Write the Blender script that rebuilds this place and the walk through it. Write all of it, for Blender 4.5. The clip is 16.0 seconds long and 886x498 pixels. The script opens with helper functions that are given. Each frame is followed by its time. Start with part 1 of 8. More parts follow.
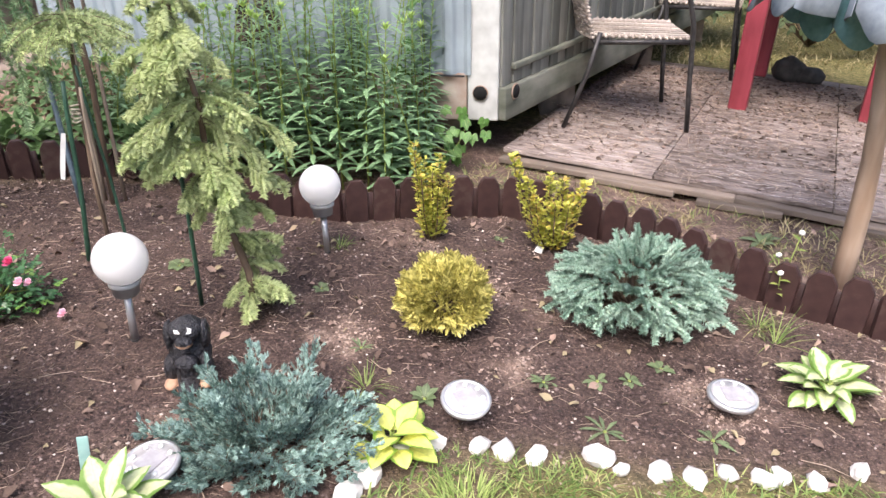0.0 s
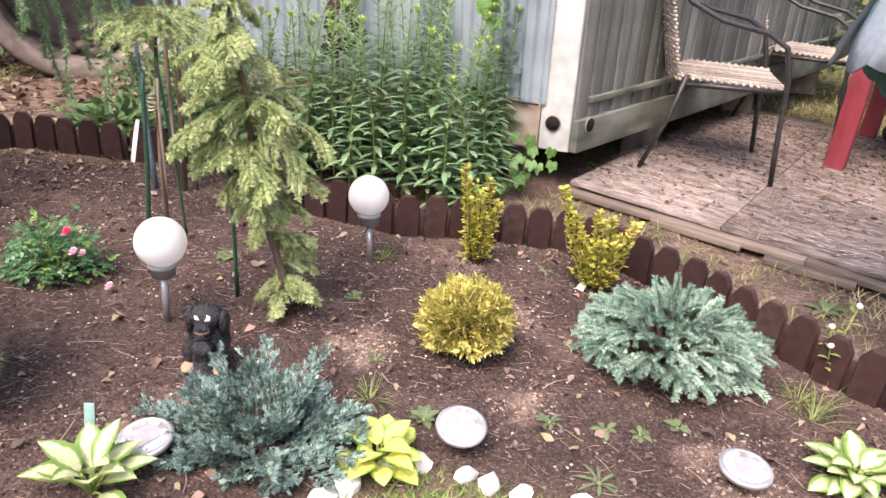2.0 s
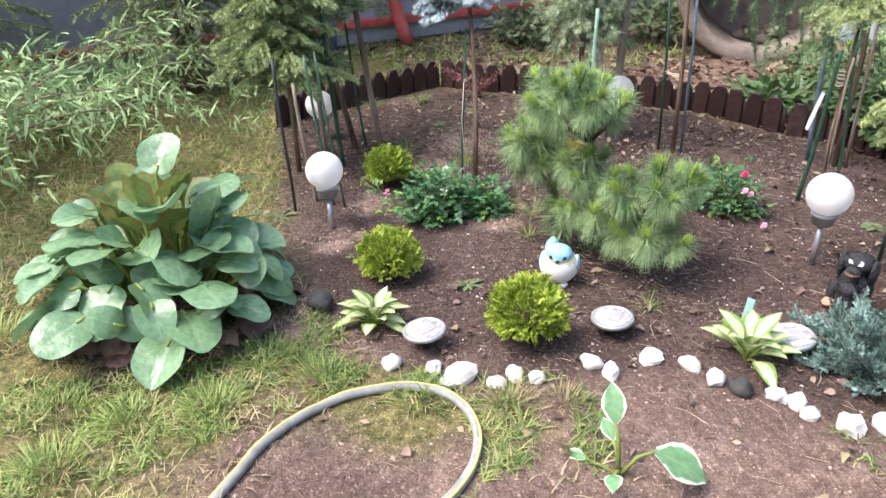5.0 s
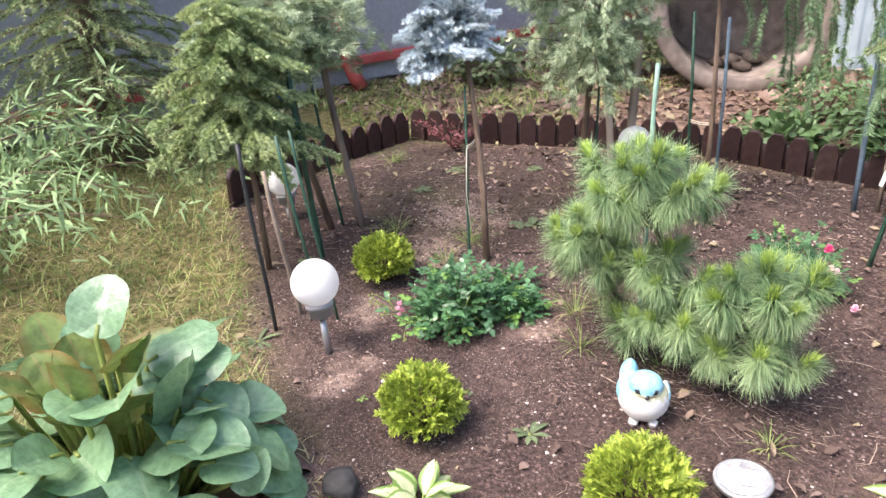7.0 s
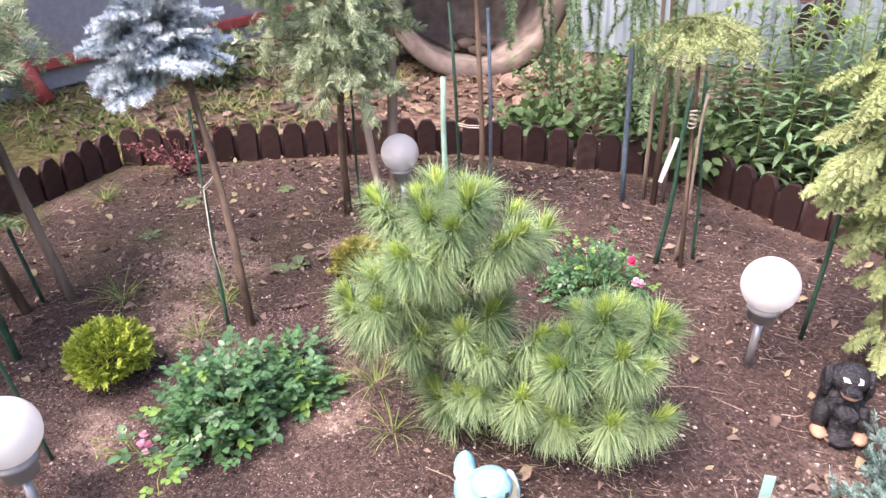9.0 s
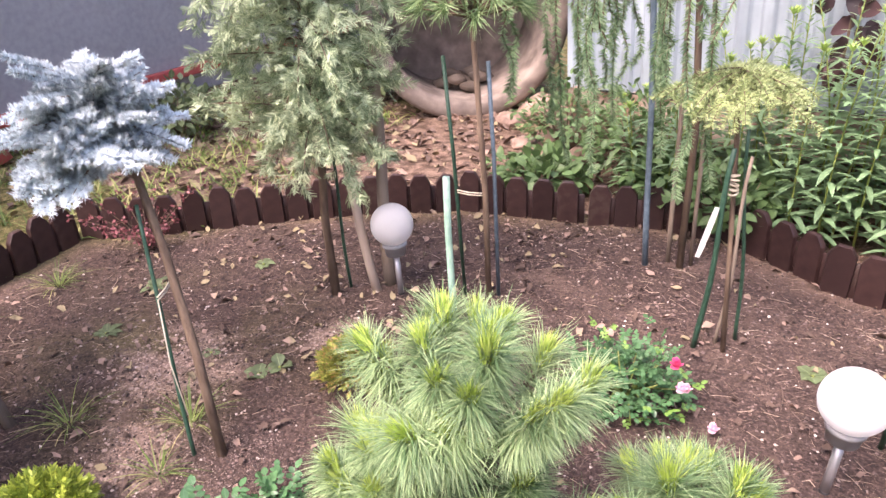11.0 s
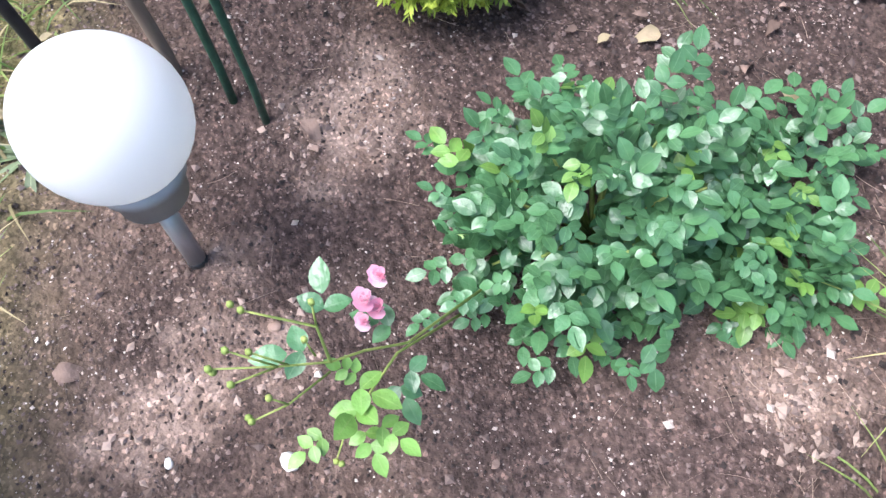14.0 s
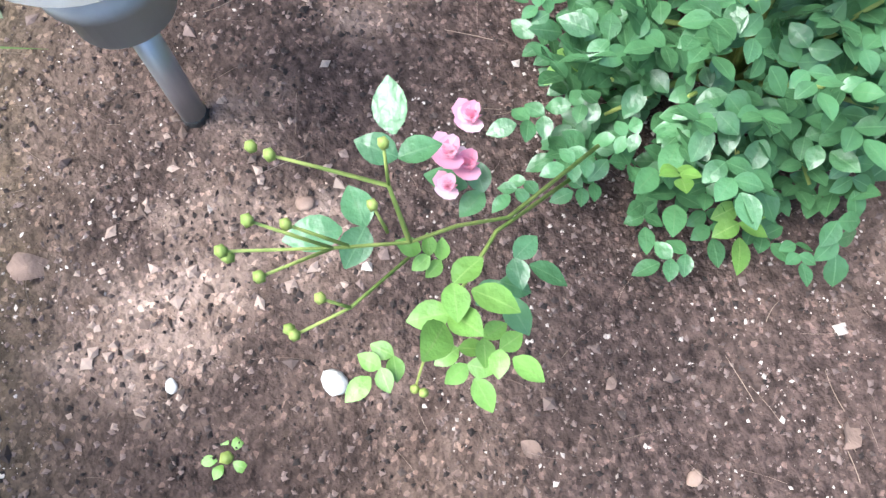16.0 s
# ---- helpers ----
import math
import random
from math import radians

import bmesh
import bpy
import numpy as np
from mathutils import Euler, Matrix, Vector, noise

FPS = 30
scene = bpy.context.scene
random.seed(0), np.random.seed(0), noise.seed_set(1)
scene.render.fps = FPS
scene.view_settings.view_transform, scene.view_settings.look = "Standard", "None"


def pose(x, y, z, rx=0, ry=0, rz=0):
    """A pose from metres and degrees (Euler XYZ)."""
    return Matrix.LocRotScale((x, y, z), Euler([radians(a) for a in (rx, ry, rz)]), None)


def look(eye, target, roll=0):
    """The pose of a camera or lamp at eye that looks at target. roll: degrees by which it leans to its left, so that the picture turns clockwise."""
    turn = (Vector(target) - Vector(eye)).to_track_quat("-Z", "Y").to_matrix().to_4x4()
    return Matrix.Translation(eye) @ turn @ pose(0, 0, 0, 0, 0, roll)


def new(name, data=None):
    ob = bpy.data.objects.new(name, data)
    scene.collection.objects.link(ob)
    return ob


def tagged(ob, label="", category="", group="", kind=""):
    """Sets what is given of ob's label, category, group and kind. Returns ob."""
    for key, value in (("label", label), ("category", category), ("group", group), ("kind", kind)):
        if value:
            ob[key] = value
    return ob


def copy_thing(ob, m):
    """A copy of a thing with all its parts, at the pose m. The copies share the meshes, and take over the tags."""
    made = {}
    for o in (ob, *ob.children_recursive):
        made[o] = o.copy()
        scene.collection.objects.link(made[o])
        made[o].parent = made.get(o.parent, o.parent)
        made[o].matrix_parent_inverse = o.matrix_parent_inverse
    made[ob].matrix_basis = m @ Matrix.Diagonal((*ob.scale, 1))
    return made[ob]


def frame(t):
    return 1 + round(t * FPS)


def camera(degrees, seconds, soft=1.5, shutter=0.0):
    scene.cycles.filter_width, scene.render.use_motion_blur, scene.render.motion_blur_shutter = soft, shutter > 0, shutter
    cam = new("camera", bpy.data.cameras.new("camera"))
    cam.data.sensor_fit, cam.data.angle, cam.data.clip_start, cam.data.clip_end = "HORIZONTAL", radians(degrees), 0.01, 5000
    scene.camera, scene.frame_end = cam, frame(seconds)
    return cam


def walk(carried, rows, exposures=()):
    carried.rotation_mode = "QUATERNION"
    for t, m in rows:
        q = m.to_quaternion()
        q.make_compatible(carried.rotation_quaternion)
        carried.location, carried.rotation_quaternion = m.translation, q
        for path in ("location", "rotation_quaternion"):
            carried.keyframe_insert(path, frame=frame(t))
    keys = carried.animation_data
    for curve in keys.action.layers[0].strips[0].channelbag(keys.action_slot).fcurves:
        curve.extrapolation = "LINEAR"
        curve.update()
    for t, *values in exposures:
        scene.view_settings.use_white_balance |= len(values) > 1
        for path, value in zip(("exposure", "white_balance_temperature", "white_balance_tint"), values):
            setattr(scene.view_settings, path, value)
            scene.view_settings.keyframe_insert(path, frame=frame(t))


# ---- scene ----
cam = camera(63.6, 16.0, soft=1.5)
EXPOSURES = [(0, 1.34, 6400, 14), (2.8, 1.48, 6800, 20), (5, 1.5, 6300, 12), (7.5, 1.7, 6450, 18), (9, 1.72, 6550, 26), (12.3, 1.92, 6850, 28), (13, 1.76, 6000, 13), (14, 1.64, 5700, 10), (16, 1.78, 5700, 4)]
PATH = [
    (0, (0.055, 0.466, 1.196), (-0.015, 2.252, 0.298), 1.9),
    (0.5, (0.143, 0.483, 1.215), (0.185, 2.301, 0.383), 3.0),
    (1, (0.27, 0.537, 1.197), (0.354, 2.356, 0.37), 4.6),
    (1.5, (0.292, 0.543, 1.213), (0.254, 2.355, 0.368), 5.5),
    (2, (0.249, 0.5, 1.203), (-0.09, 2.274, 0.346), 5.5),
    (2.5, (0.178, 0.437, 1.2), (-0.519, 2.082, 0.302), 4.8),
    (3, (0.113, 0.198, 1.203), (-0.894, 1.652, 0.268), 2.2),
    (3.5, (0.107, -0.054, 1.202), (-1.126, 1.159, 0.197), 3.8),
    (4, (0.187, -0.144, 1.195), (-1.235, 0.851, 0.201), 5.1),
    (4.5, (0.336, -0.108, 1.229), (-1.167, 0.787, 0.259), 1.9),
    (5, (0.301, -0.112, 1.232), (-1.209, 0.818, 0.307), -0.8),
    (5.2, (0.213, -0.137, 1.238), (-1.278, 0.854, 0.346), -1.3),
    (7.3, (-0.529, 0.02, 1.249), (-1.916, 1.156, 0.363), -2.5),
    (7.5, (-0.603, 0.003, 1.261), (-1.947, 1.178, 0.36), -2.1),
    (8, (-0.706, 0.037, 1.247), (-1.964, 1.275, 0.306), -0.2),
    (8.5, (-0.787, 0.211, 1.238), (-1.913, 1.57, 0.296), -0.4),
    (9, (-0.846, 0.349, 1.225), (-1.716, 1.885, 0.284), -0.3),
    (9.2, (-0.896, 0.4, 1.241), (-1.686, 1.978, 0.299), -0.6),
    (11.3, (-1.111, 0.706, 1.264), (-2.014, 2.255, 0.378), -3.2),
    (11.5, (-1.154, 0.693, 1.254), (-2.2, 2.152, 0.373), -3.7),
    (12, (-1.304, 0.766, 1.241), (-2.386, 2.102, 0.219), -3.8),
    (12.5, (-1.419, 0.814, 1.152), (-2.37, 1.958, -0.184), 1.0),
    (13, (-1.597, 0.994, 1.025), (-2.549, 1.767, -0.555), 4.3),
    (13.5, (-1.694, 1.063, 0.905), (-2.543, 1.595, -0.825), 6.7),
    (14, (-1.758, 1.011, 0.743), (-2.462, 1.31, -1.106), 2.7),
    (14.5, (-1.78, 0.993, 0.612), (-2.338, 1.193, -1.299), 1.6),
    (15, (-1.813, 0.968, 0.495), (-2.278, 1.137, -1.443), 1.7),
    (15.5, (-1.832, 0.961, 0.471), (-2.26, 1.128, -1.475), 2.6),
    (16, (-1.817, 0.962, 0.537), (-2.279, 1.165, -1.398), 2.9),
]
walk(cam, [(t, look(eye, target, roll)) for t, eye, target, roll in PATH], EXPOSURES)

# ---- world and light: bright overcast day ----
SUN_EL, SUN_ROT = radians(58), radians(200)
world = bpy.data.worlds.new("sky")
scene.world = world
world.use_nodes = True
wn = world.node_tree.nodes
sky = wn.new("ShaderNodeTexSky")
sky.sky_type = "NISHITA"
sky.sun_disc = False
sky.sun_elevation, sky.sun_rotation = SUN_EL, SUN_ROT
sky.air_density, sky.dust_density = 1.0, 4.0
wn["Background"].inputs[1].default_value = 0.15
world.node_tree.links.new(sky.outputs[0], wn["Background"].inputs[0])
sun = new("sun", bpy.data.lights.new("sun", "SUN"))
sun.data.energy, sun.data.angle, sun.data.color = 1.5, radians(40), (1.0, 0.95, 0.88)
sun.matrix_world = look((0, 0, 10), (-10 * math.cos(SUN_EL) * math.sin(SUN_ROT), -10 * math.cos(SUN_EL) * math.cos(SUN_ROT), 10 - 10 * math.sin(SUN_EL)))

# ---- building tools ----
rng = np.random.default_rng(7)
UPRIGHT = -3.0


def unit(a):
    a = np.asarray(a, float)
    return a / np.maximum(np.linalg.norm(a, axis=-1, keepdims=True), 1e-9)


class Geo:
    """Collects vertices, faces and a (u, v) for each vertex."""

    def __init__(self):
        self.v, self.f, self.uv, self.n = [], [], [], 0

    def add(self, v, f, uv=None):
        v = np.asarray(v, float).reshape(-1, 3)
        self.v.append(v)
        self.uv.append(np.zeros((len(v), 2)) if uv is None else np.asarray(uv, float).reshape(-1, 2))
        self.f += [tuple(int(i) + self.n for i in face) for face in f]
        self.n += len(v)

    def tube(self, pts, radii, sides=6, cap=True):
        pts = np.asarray(pts, float)
        radii = np.broadcast_to(np.asarray(radii, float), (len(pts),))
        d = unit(np.gradient(pts, axis=0))
        ref = np.array([0.0, 0, 1]) if abs(d[0][2]) < 0.9 else np.array([1.0, 0, 0])
        s = unit(np.cross(d, ref))
        u = np.cross(s, d)
        a = np.arange(sides) * 2 * math.pi / sides
        ring = pts[:, None] + radii[:, None, None] * (np.cos(a)[None, :, None] * s[:, None] + np.sin(a)[None, :, None] * u[:, None])
        k = sides
        f = [(i * k + j, i * k + (j + 1) % k, (i + 1) * k + (j + 1) % k, (i + 1) * k + j) for i in range(len(pts) - 1) for j in range(k)]
        if cap:
            f += [tuple(range(k))[::-1], tuple((len(pts) - 1) * k + j for j in range(k))]
        uv = np.repeat(np.linspace(0, 1, len(pts)), k)
        self.add(ring, f, np.stack([np.full_like(uv, 0.5), uv], -1))
        return self

    def box(self, c, s, turn=None):
        c, s = np.asarray(c, float), np.asarray(s, float) / 2
        v = np.array([(x, y, z) for x in (-1, 1) for y in (-1, 1) for z in (-1, 1)], float) * s
        if turn is not None:
            v = v @ np.array(turn.to_3x3()).T
        self.add(v + c, [(0, 1, 3, 2), (4, 6, 7, 5), (0, 4, 5, 1), (2, 3, 7, 6), (0, 2, 6, 4), (1, 5, 7, 3)])
        return self

    def lathe(self, profile, sides=24, c=(0, 0, 0)):
        """profile: (radius, height) from bottom to top."""
        a = np.arange(sides) * 2 * math.pi / sides
        ring = np.array([[(r * math.cos(t) + c[0], r * math.sin(t) + c[1], h + c[2]) for t in a] for r, h in profile])
        k, m = sides, len(profile)
        f = [(i * k + j, i * k + (j + 1) % k, (i + 1) * k + (j + 1) % k, (i + 1) * k + j) for i in range(m - 1) for j in range(k)]
        f += [tuple(range(k))[::-1], tuple((m - 1) * k + j for j in range(k))]
        self.add(ring, f)
        return self

    def blob(self, c, r, seed=0, rough=0.12, levels=2, freq=1.6):
        bm = bmesh.new()
        bmesh.ops.create_icosphere(bm, subdivisions=levels, radius=1)
        v = []
        for p in bm.verts:
            q = p.co.copy()
            v.append(q * (1 + rough * noise.noise(q * freq + Vector((seed * 3.1, seed * 1.7, seed)))))
        f = [[p.index for p in face.verts] for face in bm.faces]
        bm.free()
        self.add(np.array(v) * np.asarray(r, float) + np.asarray(c, float), f)
        return self

    def leaves(self, P, D, U, L, W, prof=(0.15, 0.8, 1.0, 0.75, 0.0), bend=0.3, fold=0.25, wave=0.0):
        """Many blades at once: base, way, upper side, length, half width; prof gives the half width along the blade."""
        P, D, U = np.atleast_2d(P).astype(float), unit(np.atleast_2d(D)), np.atleast_2d(U)
        n, m = len(P), len(prof)
        if n == 0:
            return self
        L, W, bend = (np.broadcast_to(np.asarray(a, float), (n,)) for a in (L, W, bend))
        S = unit(np.cross(D, U) + 1e-6)
        N = np.cross(S, D)
        t = np.linspace(0, 1, m)
        mid = P[:, None] + L[:, None, None] * (D[:, None] * (t - 0.15 * bend[:, None] * t**2)[..., None] - N[:, None] * (bend[:, None] * t**2)[..., None])
        half = W[:, None] * np.asarray(prof)[None]
        lift = fold * half
        if wave:
            lift = lift + wave * half * np.sin(t * 9 + rng.uniform(0, 6, (n, 1)))
        left = mid - S[:, None] * half[..., None] + N[:, None] * lift[..., None]
        right = mid + S[:, None] * half[..., None] + N[:, None] * lift[..., None]
        if W.max() < 0.0045:
            # thin blades are one strip wide
            one = [(i * 2, i * 2 + 1, i * 2 + 3, i * 2 + 2) for i in range(m - 1)]
            f = (np.array(one)[None] + (np.arange(n) * 2 * m)[:, None, None]).reshape(-1, 4)
            uv = np.zeros((n, m, 2, 2))
            uv[..., 0] = np.array([0.2, 0.8])
            uv[..., 1] = t[None, :, None]
            self.add(np.stack([left, right], 2), f.tolist(), uv)
            return self
        v = np.stack([left, mid, right], 2)
        one = [(i * 3 + j, i * 3 + j + 1, i * 3 + j + 4, i * 3 + j + 3) for i in range(m - 1) for j in (0, 1)]
        f = (np.array(one)[None] + (np.arange(n) * 3 * m)[:, None, None]).reshape(-1, 4)
        uv = np.zeros((n, m, 3, 2))
        uv[..., 0] = np.array([0, 0.5, 1])
        uv[..., 1] = t[None, :, None]
        self.add(v, f.tolist(), uv)
        return self

    def broad(self, p, d, u, L, W, bend, cup, wave, rows=11, cols=7, round_=False):
        """One broad cupped leaf with a wavy margin and a sunken midrib."""
        p, d = np.asarray(p, float), unit(np.asarray(d, float))
        s = unit(np.cross(d, u))
        nrm = np.cross(s, d)
        ph = rng.uniform(0, 6.28)
        v, uv = [], []
        for i in range(rows):
            t = i / (rows - 1)
            half = W * max(0.10, math.sin(math.pi * min(1.0, 0.06 + 0.94 * t) ** 0.82)) ** 0.62 * (1.0 if t < 0.99 else 0.35)
            if round_:
                t = 0.5 - 0.5 * math.cos(math.pi * (0.02 + 0.98 * t))
                half = W * max(0.06, 1 - abs(2 * t ** 0.85 - 1) ** 2.3) ** 0.5
            for j in range(cols):
                q = j / (cols - 1) * 2 - 1
                lift = cup * half * (abs(q) ** 1.4) + wave * half * q * q * math.sin(t * 8 + ph + (1.3 if q > 0 else 0)) + 0.05 * half * math.sin(t * 16 + abs(q) * 5) * (1 - q * q) - (0.05 * half if j == cols // 2 else 0)
                v.append(p + d * L * (t - 0.15 * bend * t * t) + s * half * q + nrm * (lift - bend * L * t * t))
                uv.append((j / (cols - 1), t))
        self.add(v, [(i * cols + j, i * cols + j + 1, (i + 1) * cols + j + 1, (i + 1) * cols + j) for i in range(rows - 1) for j in range(cols - 1)], uv)
        return self

    def needles(self, P, D, U, L, W):
        """Many fine needles at once, each a folded sliver."""
        D = unit(D)
        n = len(P)
        S = unit(np.cross(D, U) + 1e-6)
        N = np.cross(S, D)
        L, W = (np.broadcast_to(np.asarray(a, float), (n,))[:, None] for a in (L, W))
        v = np.stack([P - S * W, P + N * W * 0.8, P + S * W, P + D * L], 1)
        f = (np.array([(0, 1, 3), (1, 2, 3)])[None] + (np.arange(n) * 4)[:, None, None]).reshape(-1, 3)
        self.add(v, f.tolist())
        return self

    def mesh(self, name, smooth=True):
        me = bpy.data.meshes.new(name)
        me.from_pydata(np.concatenate(self.v).tolist(), [], self.f)
        uv = np.concatenate(self.uv)
        idx = np.empty(len(me.loops), dtype=np.int32)
        me.loops.foreach_get("vertex_index", idx)
        me.uv_layers.new(name="uv").data.foreach_set("uv", uv[idx].ravel())
        if smooth:
            me.shade_smooth()
        return me


def part(name, geo, material, parent=None, label="", smooth=True, at=None):
    me = geo.mesh(name, smooth) if isinstance(geo, Geo) else geo
    if not me.materials:
        me.materials.append(material)
    ob = new(name, me)
    ob.parent = parent
    if at is not None:
        ob.matrix_basis = at
    return tagged(ob, label)


def thing(name, x, y, z, label, category, group="", rz=0.0, kind=""):
    ob = new(name)
    ob.empty_display_size = 0.05
    # the ground slopes a little: what grows or is planted upright leans to -x against it
    lean = UPRIGHT if category in ("tree", "perennial", "shrub", "vine") else 0.0
    ob.matrix_basis = pose(x, y, z, 0, lean, 0) @ pose(0, 0, 0, 0, 0, rz)
    return tagged(ob, label, category, group, kind)


def rounded(w, d, h, r=0.004, segs=2):
    """A box with rounded edges, its base at z = 0, as a mesh."""
    bm = bmesh.new()
    bmesh.ops.create_cube(bm, size=1, matrix=Matrix.Translation((0, 0, h / 2)) @ Matrix.Diagonal((w, d, h, 1)))
    bmesh.ops.bevel(bm, geom=bm.edges[:], offset=r, segments=segs, affect="EDGES", profile=0.6)
    me = bpy.data.meshes.new("box")
    bm.to_mesh(me)
    bm.free()
    me.shade_smooth()
    return me


def shell(n, seed, up=-0.2):
    """n ways spread evenly over a ball, above the height up."""
    k = np.arange(n) + 0.5
    z = 1 - (1 - up) * k / n
    a = math.pi * (1 + 5**0.5) * k + seed
    r = np.sqrt(np.maximum(0, 1 - z * z))
    return np.stack([r * np.cos(a), r * np.sin(a), z], -1)


# ---- materials ----
def mat(name, c1, c2, scale=30.0, rough=0.6, metal=0.0, bump=0.3, bscale=None, island=0.0, each=0.0, spec=0.4, through_light=0.0, stain=0.35, stain_scale=3.0, stretch=None, c3=None):
    if island:
        c1, c2, c3 = (tuple(1.18 * (0.88 * v + 0.12 * sum(c) / 3) for v in c) if c else None for c in (c1, c2, c3))
    m = bpy.data.materials.new(name)
    m.use_nodes = True
    nt = m.node_tree
    N, Lk = nt.nodes, nt.links
    b = N["Principled BSDF"]
    tc = N.new("ShaderNodeTexCoord")
    mp = N.new("ShaderNodeMapping")
    Lk.new(tc.outputs["Object"], mp.inputs[0])
    if stretch:
        mp.inputs["Scale"].default_value = stretch
    n1 = N.new("ShaderNodeTexNoise")
    n1.inputs["Scale"].default_value, n1.inputs["Detail"].default_value = scale, 8
    Lk.new(mp.outputs[0], n1.inputs["Vector"])
    ramp = N.new("ShaderNodeValToRGB")
    ramp.color_ramp.elements[0].position, ramp.color_ramp.elements[1].position = 0.3, 0.7
    ramp.color_ramp.elements[0].color, ramp.color_ramp.elements[1].color = (*c1, 1), (*c2, 1)
    if c3:
        e = ramp.color_ramp.elements.new(0.82)
        e.color = (*c3, 1)
    fac = n1.outputs["Fac"]
    if island or each:
        g = N.new("ShaderNodeNewGeometry") if island else N.new("ShaderNodeObjectInfo")
        mx = N.new("ShaderNodeMath")
        mx.operation = "MULTIPLY_ADD"
        mx.inputs[1].default_value = island or each
        Lk.new(g.outputs["Random Per Island" if island else "Random"], mx.inputs[0])
        sh = N.new("ShaderNodeMath")
        sh.operation = "SUBTRACT"
        sh.inputs[1].default_value = (island or each) / 2
        Lk.new(fac, sh.inputs[0])
        Lk.new(sh.outputs[0], mx.inputs[2])
        fac = mx.outputs[0]
    Lk.new(fac, ramp.inputs[0])
    n2 = N.new("ShaderNodeTexNoise")
    n2.inputs["Scale"].default_value, n2.inputs["Detail"].default_value = stain_scale, 4
    Lk.new(tc.outputs["Object"], n2.inputs["Vector"])
    mr = N.new("ShaderNodeMapRange")
    mr.inputs[1].default_value, mr.inputs[2].default_value = 0.3, 0.7
    mr.inputs[3].default_value, mr.inputs[4].default_value = 1 - stain, 1 + stain * 0.4
    Lk.new(n2.outputs["Fac"], mr.inputs[0])
    mul = N.new("ShaderNodeMix")
    mul.data_type, mul.blend_type = "RGBA", "MULTIPLY"
    mul.inputs["Factor"].default_value = 1
    Lk.new(ramp.outputs[0], mul.inputs["A"])
    Lk.new(mr.outputs[0], mul.inputs["B"])
    Lk.new(mul.outputs["Result"], b.inputs["Base Color"])
    b.inputs["Roughness"].default_value, b.inputs["Metallic"].default_value = rough, metal
    b.inputs["Specular IOR Level"].default_value = spec
    if bump:
        n3 = N.new("ShaderNodeTexNoise")
        n3.inputs["Scale"].default_value, n3.inputs["Detail"].default_value = bscale or scale * 2, 6
        Lk.new(mp.outputs[0], n3.inputs["Vector"])
        bp = N.new("ShaderNodeBump")
        bp.inputs["Strength"].default_value, bp.inputs["Distance"].default_value = bump, 0.01
        Lk.new(n3.outputs["Fac"], bp.inputs["Height"])
        Lk.new(bp.outputs[0], b.inputs["Normal"])
    if through_light:
        tl = N.new("ShaderNodeBsdfTranslucent")
        ms = N.new("ShaderNodeMixShader")
        ms.inputs[0].default_value = through_light
        Lk.new(mul.outputs["Result"], tl.inputs[0])
        Lk.new(b.outputs[0], ms.inputs[1])
        Lk.new(tl.outputs[0], ms.inputs[2])
        Lk.new(ms.outputs[0], N["Material Output"].inputs[0])
    return m


